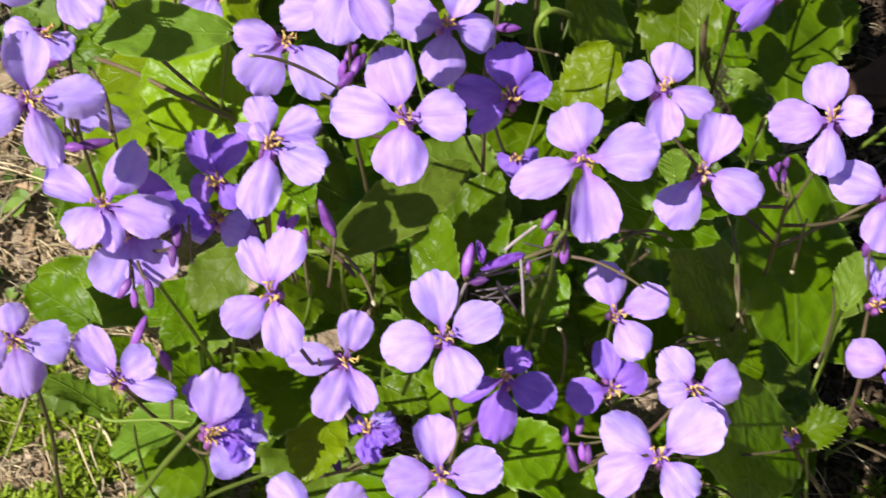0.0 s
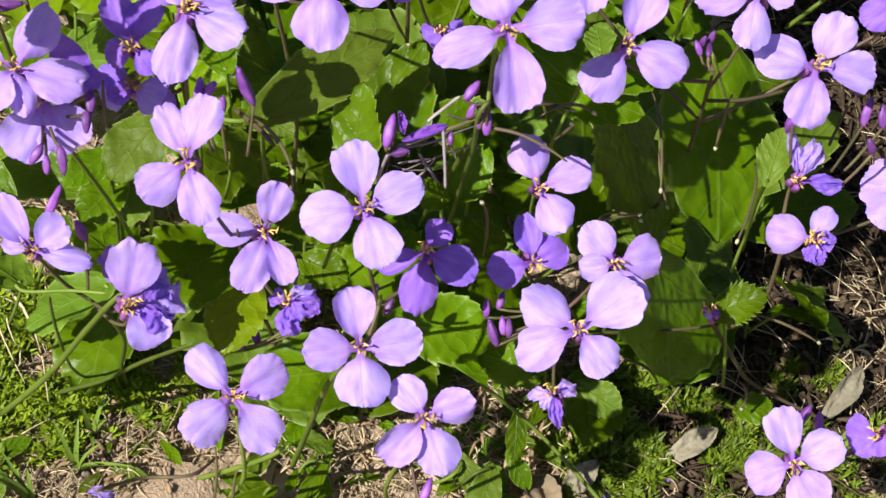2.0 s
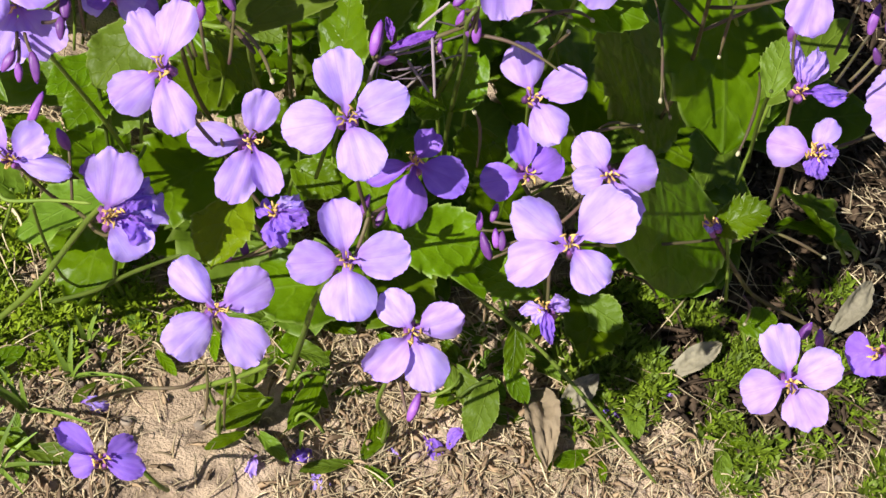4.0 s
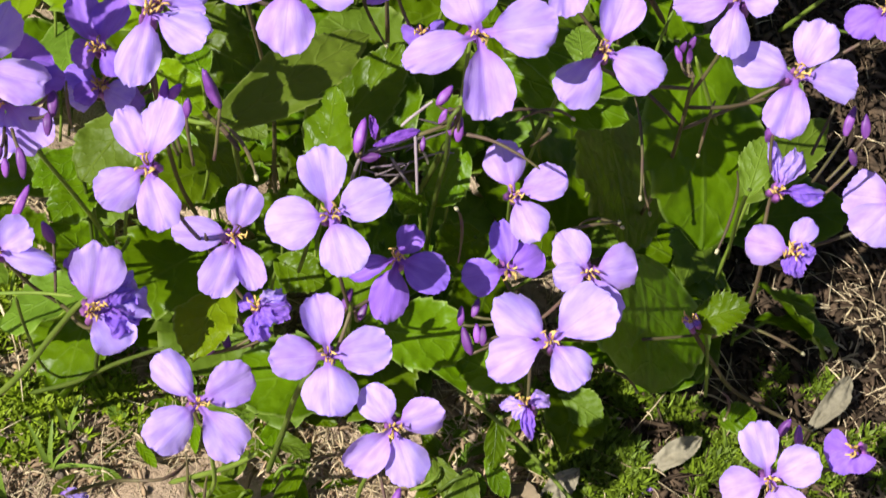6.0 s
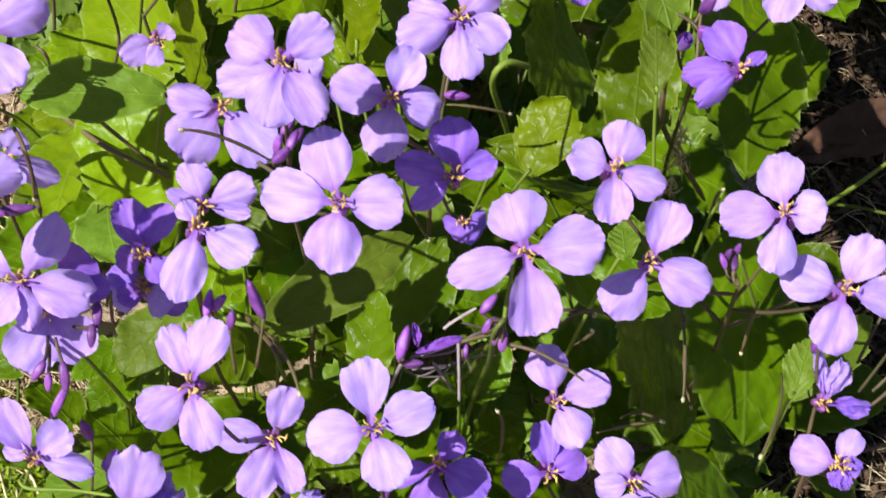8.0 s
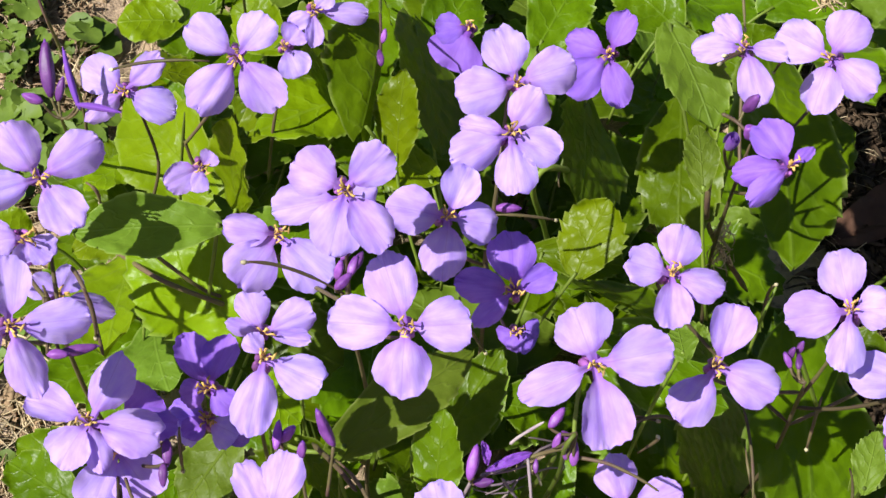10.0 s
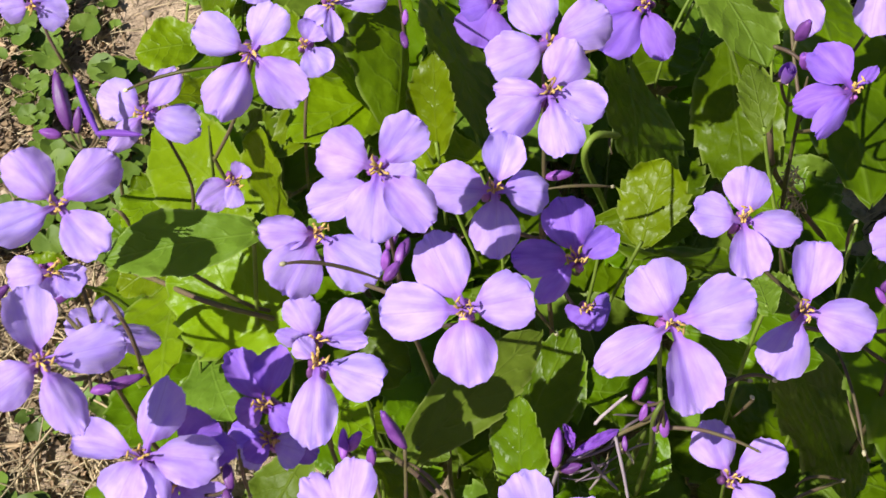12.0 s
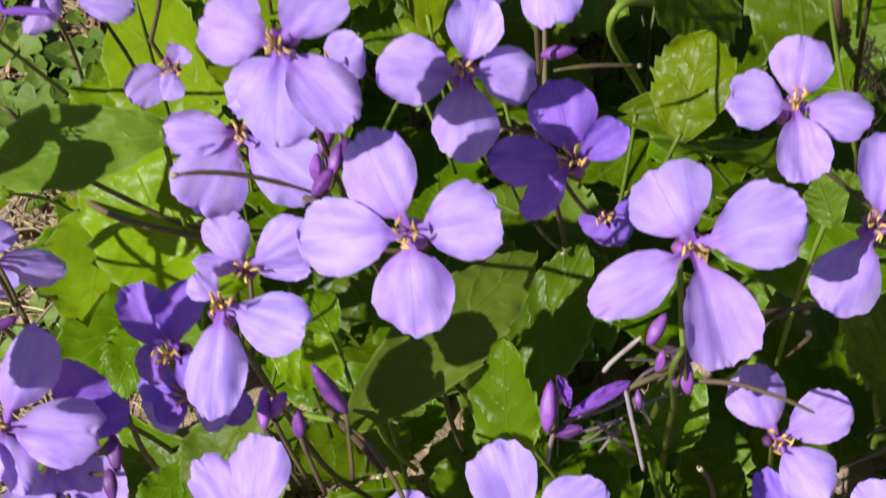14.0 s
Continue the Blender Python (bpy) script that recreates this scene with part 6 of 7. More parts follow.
pod(plant_middle, (0.0102, 0.0236, 0.1500), (0.0269, 0.0293, 0.1500), 0.003, 0.55, STEM_PURPLE)
pod(plant_middle, (0.0233, 0.0236, 0.1400), (0.0276, 0.0233, 0.1500), 0.003, 0.55, STEM_PURPLE)
pod(plant_left_low, (-0.0673, 0.0146, 0.2050), (-0.0913, 0.0037, 0.2250), 0.003, 0.55, STEM_PURPLE)
pod(plant_far_left, (-0.1243, 0.0992, 0.2000), (-0.1555, 0.0991, 0.1900), 0.003, 0.55, STEM_PURPLE)
pod(plant_back_right, (-0.0313, 0.1003, 0.1500), (-0.0104, 0.1088, 0.1430), 0.003, 0.55, STEM_PURPLE)
pod(plant_right_low, (0.1042, 0.0149, 0.0800), (0.1298, 0.0118, 0.0750), 0.003, 0.55, STEM_PURPLE)
pod(plant_back, (-0.0372, 0.0478, 0.1700), (-0.0268, 0.0485, 0.1440), 0.003, 0.55, STEM_PURPLE)
pod(plant_middle, (0.0171, 0.0237, 0.1500), (0.0337, 0.0298, 0.1500), 0.003, 0.55, STEM_PURPLE)
pod(plant_left_near, (-0.1332, -0.0017, 0.2100), (-0.1313, -0.0021, 0.1900), 0.003, 0.55, STEM_PURPLE)
pod(plant_far_left, (-0.1498, 0.0515, 0.1900), (-0.1470, 0.0532, 0.1800), 0.003, 0.55, STEM_PURPLE)
pod(plant_right, (0.0626, 0.0542, 0.1100), (0.0689, 0.0381, 0.1000), 0.003, 0.55, STEM_PURPLE)
pod(plant_front_right, (0.0463, 0.0274, 0.1000), (0.0600, 0.0300, 0.1000), 0.003, 0.55, STEM_PURPLE)
pod(plant_front_right, (0.0629, -0.0130, 0.0800), (0.0760, -0.0127, 0.0700), 0.003, 0.55, STEM_PURPLE)
pod(plant_right_near, (0.1094, 0.0058, 0.0500), (0.1135, 0.0010, 0.0400), 0.003, 0.55, STEM_PURPLE)
pod(plant_left_low, (-0.0571, 0.0150, 0.1700), (-0.0614, 0.0090, 0.1500), 0.003, 0.55, STEM_PURPLE)
pod(plant_left_near, (-0.1025, -0.0257, 0.1900), (-0.1023, -0.0262, 0.1700), 0.003, 0.55, STEM_PURPLE)
pod(plant_near, (-0.0551, -0.0675, 0.0600), (-0.0556, -0.0714, 0.0300), 0.003, 0.55, STEM_PURPLE)
pod(plant_near, (-0.0636, -0.0622, 0.0600), (-0.0629, -0.0688, 0.0300), 0.003, 0.55, STEM_PURPLE)
pod(plant_right, (0.0625, 0.0896, 0.1300), (0.0625, 0.0899, 0.1500), 0.003, 0.55, STEM_PURPLE)
pod(plant_back_right, (-0.0091, 0.1458, 0.1200), (-0.0073, 0.1546, 0.1200), 0.003, 0.55, STEM_PURPLE)
pod(plant_far_right, (0.0537, 0.1531, 0.1900), (0.0323, 0.1348, 0.2000), 0.003, 0.55, STEM_PURPLE)
pod(plant_far_right, (0.0527, 0.1544, 0.1900), (0.0339, 0.1390, 0.2000), 0.003, 0.55, STEM_PURPLE)
pod(plant_far_right, (0.0546, 0.1561, 0.1900), (0.0571, 0.1691, 0.1700), 0.003, 0.55, STEM_PURPLE)
pod(plant_far_right, (0.0363, 0.1670, 0.2100), (0.0400, 0.1535, 0.2000), 0.003, 0.55, STEM_PURPLE)

# ---- buds ----
bud(plant_middle, (-0.0052, 0.0035, 0.1800), (0.46, 0.75, 0.47), 7, (-0.0004, -0.0064, 0.1887))
bud(plant_middle, (-0.0014, -0.0024, 0.1800), (-0.64, 0.75, -0.14), 6, (-0.0004, -0.0064, 0.1887))
bud(plant_middle, (0.0004, -0.0070, 0.1800), (-0.13, 0.63, 0.76), 7, (-0.0004, -0.0064, 0.1887))
bud(plant_middle, (-0.0043, -0.0039, 0.1800), (0.35, 0.44, 0.83), 5, (-0.0004, -0.0064, 0.1887))
bud(plant_middle, (-0.0020, -0.0067, 0.1800), (-0.23, 0.84, 0.49), 5, (-0.0004, -0.0064, 0.1887))
bud(plant_back, (-0.0655, 0.0164, 0.2150), (0.16, 0.85, 0.50), 6, (-0.0687, 0.0160, 0.2063))
bud(plant_back, (-0.0669, 0.0106, 0.2150), (0.66, 0.63, 0.41), 6, (-0.0687, 0.0160, 0.2063))
bud(plant_back, (-0.0644, 0.0182, 0.2150), (0.32, 0.90, 0.29), 6, (-0.0687, 0.0160, 0.2063))
bud(plant_back, (-0.0690, 0.0144, 0.2150), (0.05, 0.37, 0.93), 6, (-0.0687, 0.0160, 0.2063))
bud(plant_back, (-0.0679, 0.0212, 0.2150), (0.36, 0.80, 0.49), 6, (-0.0687, 0.0160, 0.2063))
bud(plant_left_front, (-0.1120, -0.0537, 0.1900), (-0.23, -0.80, -0.56), 6, (-0.1190, -0.0290, 0.1745))
bud(plant_left_front, (-0.1087, -0.0562, 0.1900), (0.20, -0.59, -0.78), 5, (-0.1190, -0.0290, 0.1745))
bud(plant_left_front, (-0.1052, -0.0536, 0.1900), (0.43, -0.68, -0.60), 8, (-0.1190, -0.0290, 0.1745))
bud(plant_left_front, (-0.1036, -0.0339, 0.1900), (0.19, -0.86, -0.47), 7, (-0.1190, -0.0290, 0.1745))
bud(plant_left_front, (-0.1030, -0.0405, 0.1900), (0.10, -0.88, -0.46), 6, (-0.1190, -0.0290, 0.1745))
bud(plant_right, (0.0598, 0.0390, 0.1800), (0.31, 0.15, 0.94), 5, (0.0640, 0.0306, 0.1782))
bud(plant_right, (0.0620, 0.0365, 0.1800), (0.09, 0.97, 0.22), 5, (0.0640, 0.0306, 0.1782))
bud(plant_right, (0.0586, 0.0366, 0.1800), (-0.44, 0.70, 0.56), 5, (0.0640, 0.0306, 0.1782))
bud(plant_right, (0.0622, 0.0417, 0.1800), (-0.01, 0.09, 1.00), 5, (0.0640, 0.0306, 0.1782))
bud(plant_left_low, (-0.0661, -0.0187, 0.1900), (-0.57, 0.33, 0.75), 12, (-0.0637, -0.0346, 0.1453))
bud(plant_left_low, (-0.0772, -0.0230, 0.1900), (-0.07, 0.97, 0.25), 8, (-0.0637, -0.0346, 0.1453))
bud(plant_left_low, (-0.0747, -0.0220, 0.1900), (0.53, 0.30, 0.79), 7, (-0.0637, -0.0346, 0.1453))
bud(plant_left_low, (-0.0702, -0.0263, 0.1900), (0.05, 0.35, 0.93), 6, (-0.0637, -0.0346, 0.1453))
bud(plant_front_right, (0.0157, -0.0310, 0.1100), (-0.54, 0.52, 0.66), 9, (0.0360, -0.0197, 0.1144))
bud(plant_front_right, (0.0128, -0.0225, 0.1100), (-0.11, 0.68, 0.73), 6, (0.0360, -0.0197, 0.1144))
bud(plant_front_right, (0.0187, -0.0273, 0.1100), (-0.15, 0.76, 0.63), 6, (0.0360, -0.0197, 0.1144))
bud(plant_front_right, (0.0206, -0.0279, 0.1100), (-0.11, 0.87, 0.47), 6, (0.0360, -0.0197, 0.1144))
bud(plant_front_right, (0.0170, -0.0185, 0.1100), (0.18, 0.89, 0.42), 6, (0.0360, -0.0197, 0.1144))
bud(plant_front, (-0.0259, -0.0098, 0.1720), (0.05, 0.75, 0.65), 10, (-0.0251, -0.0096, 0.1640))
bud(plant_front, (-0.0220, -0.0115, 0.1650), (0.85, -0.10, 0.4), 6, (-0.0251, -0.0096, 0.1640))
bud(plant_front, (-0.0086, -0.0052, 0.1680), (-0.10, 0.70, 0.6), 4, (-0.0096, -0.0027, 0.1650))
bud(plant_far_left, (-0.1831, 0.1128, 0.1719), (-0.30, 0.61, 0.73), 19.0, (-0.1762, 0.1031, 0.1600))
bud(plant_far_left, (-0.1771, 0.1077, 0.1687), (0.07, 0.48, 0.87), 8.5, (-0.1762, 0.1031, 0.1600))
bud(plant_far_left, (-0.1858, 0.1046, 0.1655), (-0.99, 0.08, 0.15), 7.3, (-0.1762, 0.1031, 0.1600))
bud(plant_far_left, (-0.1739, 0.1082, 0.1734), (-0.45, 0.53, 0.71), 20.9, (-0.1762, 0.1031, 0.1600), fat=0.05, mat=PETAL_DEEP)
bud(plant_far_left, (-0.1626, 0.1018, 0.1697), (0.93, -0.20, 0.30), 17.5, (-0.1762, 0.1031, 0.1600), fat=0.06, mat=PETAL_DEEP)
bud(plant_far_left, (-0.1345, -0.0072, 0.1900), (0.80, 0.20, 0.10), 11, (-0.1438, -0.0016, 0.2084))
bud(plant_far_left, (-0.1395, -0.0092, 0.1900), (0.80, 0.20, 0.10), 6, (-0.1438, -0.0016, 0.2084))
bud(plant_far_left, (-0.1744, 0.0189, 0.1900), (0.70, 0.50, 0.30), 11, (-0.1438, -0.0016, 0.2084))
bud(plant_far_left, (-0.1563, 0.0211, 0.1900), (0.70, 0.50, 0.30), 12, (-0.1438, -0.0016, 0.2084))
bud(plant_far_back, (-0.0754, 0.1340, 0.1900), (0.13, 0.40, 0.91), 5, (-0.0787, 0.1466, 0.1880))
bud(plant_far_back, (-0.0749, 0.1236, 0.1900), (-0.27, 0.90, 0.35), 6, (-0.0787, 0.1466, 0.1880))
bud(plant_back_right, (-0.0272, 0.0684, 0.1900), (0.80, 0.10, 0.20), 8, (-0.0320, 0.0493, 0.1909))
bud(plant_far_right, (0.0419, 0.1139, 0.2042), (0.36, -0.26, 0.90), 9.5, (0.0387, 0.1114, 0.1980), fat=0.2)
bud(plant_far_right, (0.0419, 0.1044, 0.2017), (-0.42, -0.21, 0.88), 8.4, (0.0444, 0.1055, 0.1970), fat=0.26)
bud(plant_left_near, (-0.1207, -0.0274, 0.1300), (0.20, 0.69, 0.69), 12, (-0.1064, -0.0452, 0.1100))
bud(plant_left_near, (-0.1102, -0.0351, 0.1300), (-0.39, 0.11, 0.92), 9, (-0.1064, -0.0452, 0.1100))
bud(plant_right_low, (0.1084, 0.0340, 0.1800), (0.47, 0.22, 0.85), 7, (0.0978, 0.0039, 0.1412))
bud(plant_right_low, (0.1093, 0.0246, 0.1800), (0.01, 0.80, 0.61), 9, (0.0978, 0.0039, 0.1412))
bud(plant_right_low, (0.1143, 0.0238, 0.1800), (-0.17, 0.75, 0.64), 7, (0.0978, 0.0039, 0.1412))
bud(plant_right_low, (0.0864, 0.0138, 0.1800), (-0.04, 0.16, -0.99), 9, (0.0978, 0.0039, 0.1412))
bud(plant_right_low, (0.1109, 0.0116, 0.1800), (-0.36, 0.19, 0.91), 6, (0.0978, 0.0039, 0.1412))
bud(plant_front, (0.0042, -0.0828, 0.1000), (0.26, 0.83, 0.50), 9, (-0.0198, -0.0374, 0.1297))
bud(plant_front, (-0.0231, -0.0194, 0.1000), (0.02, 0.95, 0.31), 9, (-0.0198, -0.0374, 0.1297))
bud(plant_front, (-0.0172, -0.0223, 0.1000), (0.26, 0.78, 0.57), 6, (-0.0198, -0.0374, 0.1297))
bud(plant_front, (-0.0589, -0.0439, 0.1000), (0.43, 0.40, 0.81), 9, (-0.0198, -0.0374, 0.1297))
bud(plant_front, (-0.0560, -0.0413, 0.1000), (-0.53, 0.74, 0.41), 7, (-0.0198, -0.0374, 0.1297))
bud(plant_right_near, (0.1174, -0.0324, 0.1000), (0.20, 0.51, 0.83), 7, (0.1187, -0.0516, 0.1034))
bud(plant_right_near, (0.1220, -0.0344, 0.1000), (-0.23, 0.64, 0.74), 7, (0.1187, -0.0516, 0.1034))

# ---- plan outlines ----
CLUMP = [(-0.119, -0.005), (-0.082, -0.010), (-0.034, -0.020), (0.032, -0.008), (0.077, 0.006), (0.125, 0.058), (0.108, 0.168), (0.101, 0.300), (0.124, 0.284), (0.189, 0.350), (0.181, 0.514), (-0.028, 0.424), (-0.135, 0.376), (-0.200, 0.320), (-0.196, 0.191), (-0.191, 0.129), (-0.164, 0.093), (-0.143, 0.044)]
MOSS_LEFT = [(-0.223, 0.040), (-0.142, 0.041), (-0.086, 0.012), (-0.081, -0.018), (-0.108, -0.036), (-0.128, -0.051), (-0.182, -0.076)]
MOSS_RIGHT = [(0.046, 0.021), (0.095, 0.037), (0.110, 0.053), (0.167, 0.053), (0.163, 0.032), (0.130, 0.020), (0.121, -0.025), (0.063, -0.037), (0.051, -0.007)]
MOSS_CORNER = [(0.121, 0.025), (0.150, 0.024), (0.213, 0.042), (0.210, -0.029), (0.122, -0.047)]
MOSS_SHADE = [(0.057, 0.021), (0.078, 0.035), (0.113, 0.043), (0.132, 0.017), (0.114, -0.010), (0.087, -0.016), (0.061, -0.012)]
MOSS_BAND = [(-0.175, 0.009), (-0.131, 0.012), (-0.098, 0.006), (-0.094, -0.022), (-0.123, -0.033), (-0.155, -0.050)]
SUNNY_EDGE = [(0.159, 0.079), (0.186, 0.103), (0.218, 0.093), (0.216, 0.041), (0.171, 0.035)]
CLAY = [(-0.098, -0.065), (-0.093, -0.044), (-0.059, -0.032), (-0.038, -0.033), (-0.037, -0.057), (-0.034, -0.088), (-0.087, -0.098)]
WEEDS = [(-0.410, 0.439), (-0.302, 0.431), (-0.256, 0.375), (-0.230, 0.304), (-0.209, 0.238), (-0.211, 0.194), (-0.329, 0.187)]
# shaded ground, covered by litter whose dark colour carries the shade
SHADE_GROUND = [(0.103, 0.418), (0.301, 0.513), (0.262, 0.196), (0.225, 0.060), (0.181, 0.016), (0.163, -0.016), (0.099, -0.020), (0.082, 0.014), (0.105, 0.055), (0.123, 0.213)]
LEFT_LITTER = [(-0.317, 0.171), (-0.221, 0.174), (-0.179, 0.085), (-0.167, 0.009), (-0.241, -0.017)]
SHED = [(-0.111, -0.059), (-0.152, -0.043), (-0.144, -0.067), (-0.025, -0.066), (-0.035, -0.065), (0.004, -0.056), (0.025, -0.042), (0.010, -0.046), (0.094, -0.016), (0.079, -0.026), (-0.046, -0.065)]
SPROUTS = [(-0.049, -0.012), (-0.039, -0.008), (-0.051, -0.022), (-0.027, -0.037), (-0.037, -0.031), (0.016, -0.011), (0.025, -0.020), (0.033, 0.004), (0.040, -0.005), (0.030, -0.016), (-0.049, -0.056), (-0.092, -0.031), (-0.015, -0.005), (-0.140, -0.075), (-0.127, -0.080), (0.082, -0.012), (0.117, -0.023), (0.063, -0.009), (-0.073, -0.014), (0.074, -0.039), (-0.107, -0.048), (-0.149, -0.057), (-0.010, -0.061), (0.047, -0.033)]
TUFTS = [(-0.117, -0.050), (-0.128, -0.066), (-0.139, -0.077), (-0.115, -0.036), (-0.132, -0.088), (-0.033, -0.048), (0.017, -0.031)]

# ---- withered remains on the stalks ----
withered(plant_far_right, (0.0494, 0.1387, 0.1200), (0.0547, 0.1441, 0.1000), 34, 0.006)
withered(plant_far_right, (0.0547, 0.1441, 0.1000), (0.0543, 0.1398, 0.0800), 30, 0.007)
withered(plant_far_right, (0.0703, 0.2081, 0.1750), (0.0787, 0.2030, 0.1750), 40, 0.008)
withered(plant_far_right, (0.0533, 0.1467, 0.1100), (0.0524, 0.1396, 0.1000), 26, 0.006)
withered(plant_front, (-0.0196, 0.0009, 0.1500), (-0.0081, 0.0028, 0.1500), 6, 0.013, WITHERED, 1.8)
withered(plant_front, (-0.0122, 0.0038, 0.1600), (-0.0014, 0.0096, 0.1600), 3, 0.012, WITHERED, 1.8)


# ---- low leaves inside the clump ----
def inside(poly, x, y):
    hit = False
    for (x0, y0), (x1, y1) in zip(poly, poly[1:] + poly[:1]):
        if (y0 > y) != (y1 > y) and x < (x1 - x0) * (y - y0) / (y1 - y0) + x0:
            hit = not hit
    return hit


def scatter(poly, count, rnd):
    xs, ys = [p[0] for p in poly], [p[1] for p in poly]
    made = 0
    while made < count:
        x, y = rnd.uniform(min(xs), max(xs)), rnd.uniform(min(ys), max(ys))
        if inside(poly, x, y):
            made += 1
            yield x, y


PLANTS = [ob for ob in scene.objects if ob.name.startswith("flowering_plant")]


def low_leaves(count):
    rnd = random.Random(21)
    for k, (x, y) in enumerate(scatter(CLUMP, count, rnd)):
        owner = min(PLANTS, key=lambda p: (p.location.x - x) ** 2 + (p.location.y - y) ** 2)
        z, a, size = rnd.uniform(0.012, 0.08), rnd.uniform(0, 6.28), rnd.uniform(0.03, 0.058)
        if (x > -0.06 and y > 0.04) or y < 0.03:
            z *= 0.5
        base = Vector((x, y, z))
        tip = base + Vector((math.cos(a), math.sin(a), rnd.uniform(-0.15, 0.25))) * size
        n = Vector((rnd.uniform(-0.4, 0.4) + 3.2 * (x + 0.03), rnd.uniform(-0.5, 0.2) + 1.2 * (0.1 - y), 1))
        away = owner.location - base
        away.z = 0
        foot = base + away * min(0.4, 0.022 / max(away.length, 0.001))
        foot.z = z * 0.3
        wide, mat = size * rnd.uniform(0.6, 0.95), LEAF if rnd.random() < 0.75 else LEAF_DULL
        shape, teeth, fold, curl = rnd.uniform(0.36, 0.5), rnd.uniform(0.04, 0.11), rnd.uniform(0.05, 0.25), rnd.uniform(0.0, 0.25)
        if (x > 0.112 and y < 0.14) or (x > 0.095 and 0.17 < y < 0.37):
            continue
        leaf(owner, base, tip, wide, n, mat, 200 + k, shape, teeth, fold, curl, stalk=foot)


low_leaves(300)


# ---- litter, moss and weeds on the ground ----
def strand(verts, faces, p, a, length, width, lift, curve, rnd, ridge=0.35):
    """A thin dry blade, bent, lying on or leaning over the ground."""
    d = Vector((math.cos(a), math.sin(a), 0))
    side = Vector((-d.y, d.x, 0))
    start = len(verts)
    n = 5
    for i in range(n + 1):
        t = i / n
        c = p + d * length * t + side * curve * length * (t * t) + Vector((0, 0, lift * math.sin(math.pi * t * 0.8) + 0.001))
        w = width * (1 - 0.75 * t * t)
        tilt = Vector((0, 0, w * rnd.uniform(-0.4, 0.4)))
        verts.append(c + side * w * 0.5 + tilt)
        verts.append(c - side * w * 0.5 - tilt)
        verts.append(c + Vector((0, 0, w * ridge)))
    for i in range(n):
        b = start + i * 3
        faces.append((b, b + 3, b + 5, b + 2))
        faces.append((b + 2, b + 5, b + 4, b + 1))
        faces.append((b + 1, b + 4, b + 3, b))


def litter(name, polys, count, mat, lengths, widths, lifts, label, seed, avoid=(), ridge=0.35):
    rnd = random.Random(seed)
    verts, faces = [], []
    for poly in polys:
        for x, y in scatter(poly, count // len(polys), rnd):
            if any(inside(q, x, y) for q in avoid) and rnd.random() < 0.88:
                continue
            p = Vector((x, y, ground_height(x, y)))
            strand(verts, faces, p, rnd.uniform(0, 6.28), rnd.uniform(*lengths), rnd.uniform(*widths), rnd.uniform(*lifts), rnd.uniform(-0.5, 0.5), rnd, ridge)
    ob = mesh_object(name, verts, faces, mat)
    return tagged(ob, label, name.replace("_", " "), "", "stuff")


WIDE = [(-0.42, -0.22), (0.42, -0.22), (0.45, 0.5), (-0.5, 0.5)]
FRONT = [(-0.25, -0.14), (0.25, -0.14), (0.25, 0.06), (-0.25, 0.06)]
litter("dry_straw", [WIDE], 9000, STRAW, (0.004, 0.030), (0.0002, 0.0009), (0.0, 0.006), "pale dry straw and dead grass scattered over the soil", 31, (CLAY, SHADE_GROUND))
litter("leaf_flakes", [WEEDS], 1500, CRUMB, (0.003, 0.013), (0.0012, 0.0055), (0.0, 0.004), "pale broken leaf flakes between weeds", 33, (), 0.08)
litter("weed_straw", [WEEDS, LEFT_LITTER], 1500, STRAW, (0.004, 0.028), (0.0003, 0.0012), (0.0, 0.007), "dry straw between the weeds", 34)
litter("leaf_flakes", [LEFT_LITTER], 420, CRUMB, (0.004, 0.012), (0.002, 0.006), (0.0, 0.003), "brown broken leaf flakes under straw", 38, (), 0.05)
litter("dry_stalks", [LEFT_LITTER], 90, STRAW, (0.03, 0.08), (0.0009, 0.0017), (0.002, 0.012), "curved pale dead stalks over brown litter", 36, (), 0.5)
AROUND = [(-1.4, -1.1), (1.4, -1.1), (1.4, 1.5), (-1.4, 1.5)]
litter("scattered_straw", [AROUND], 7000, STRAW, (0.012, 0.05), (0.0005, 0.0016), (0.0, 0.008), "dry straw strewn over bare soil", 37, (WIDE, CLUMP))
litter("leaf_crumbs", [FRONT], 4200, CRUMB, (0.003, 0.010), (0.0008, 0.0028), (0.0, 0.004), "brown curled crumbs of dead leaves on the clay", 35, (CLAY, SHADE_GROUND), 0.2)
litter("fine_litter", [FRONT], 14000, STRAW, (0.002, 0.012), (0.0002, 0.0010), (0.0, 0.004), "crumbled dry stalks lying on the clay", 32, (CLAY, SHADE_GROUND))


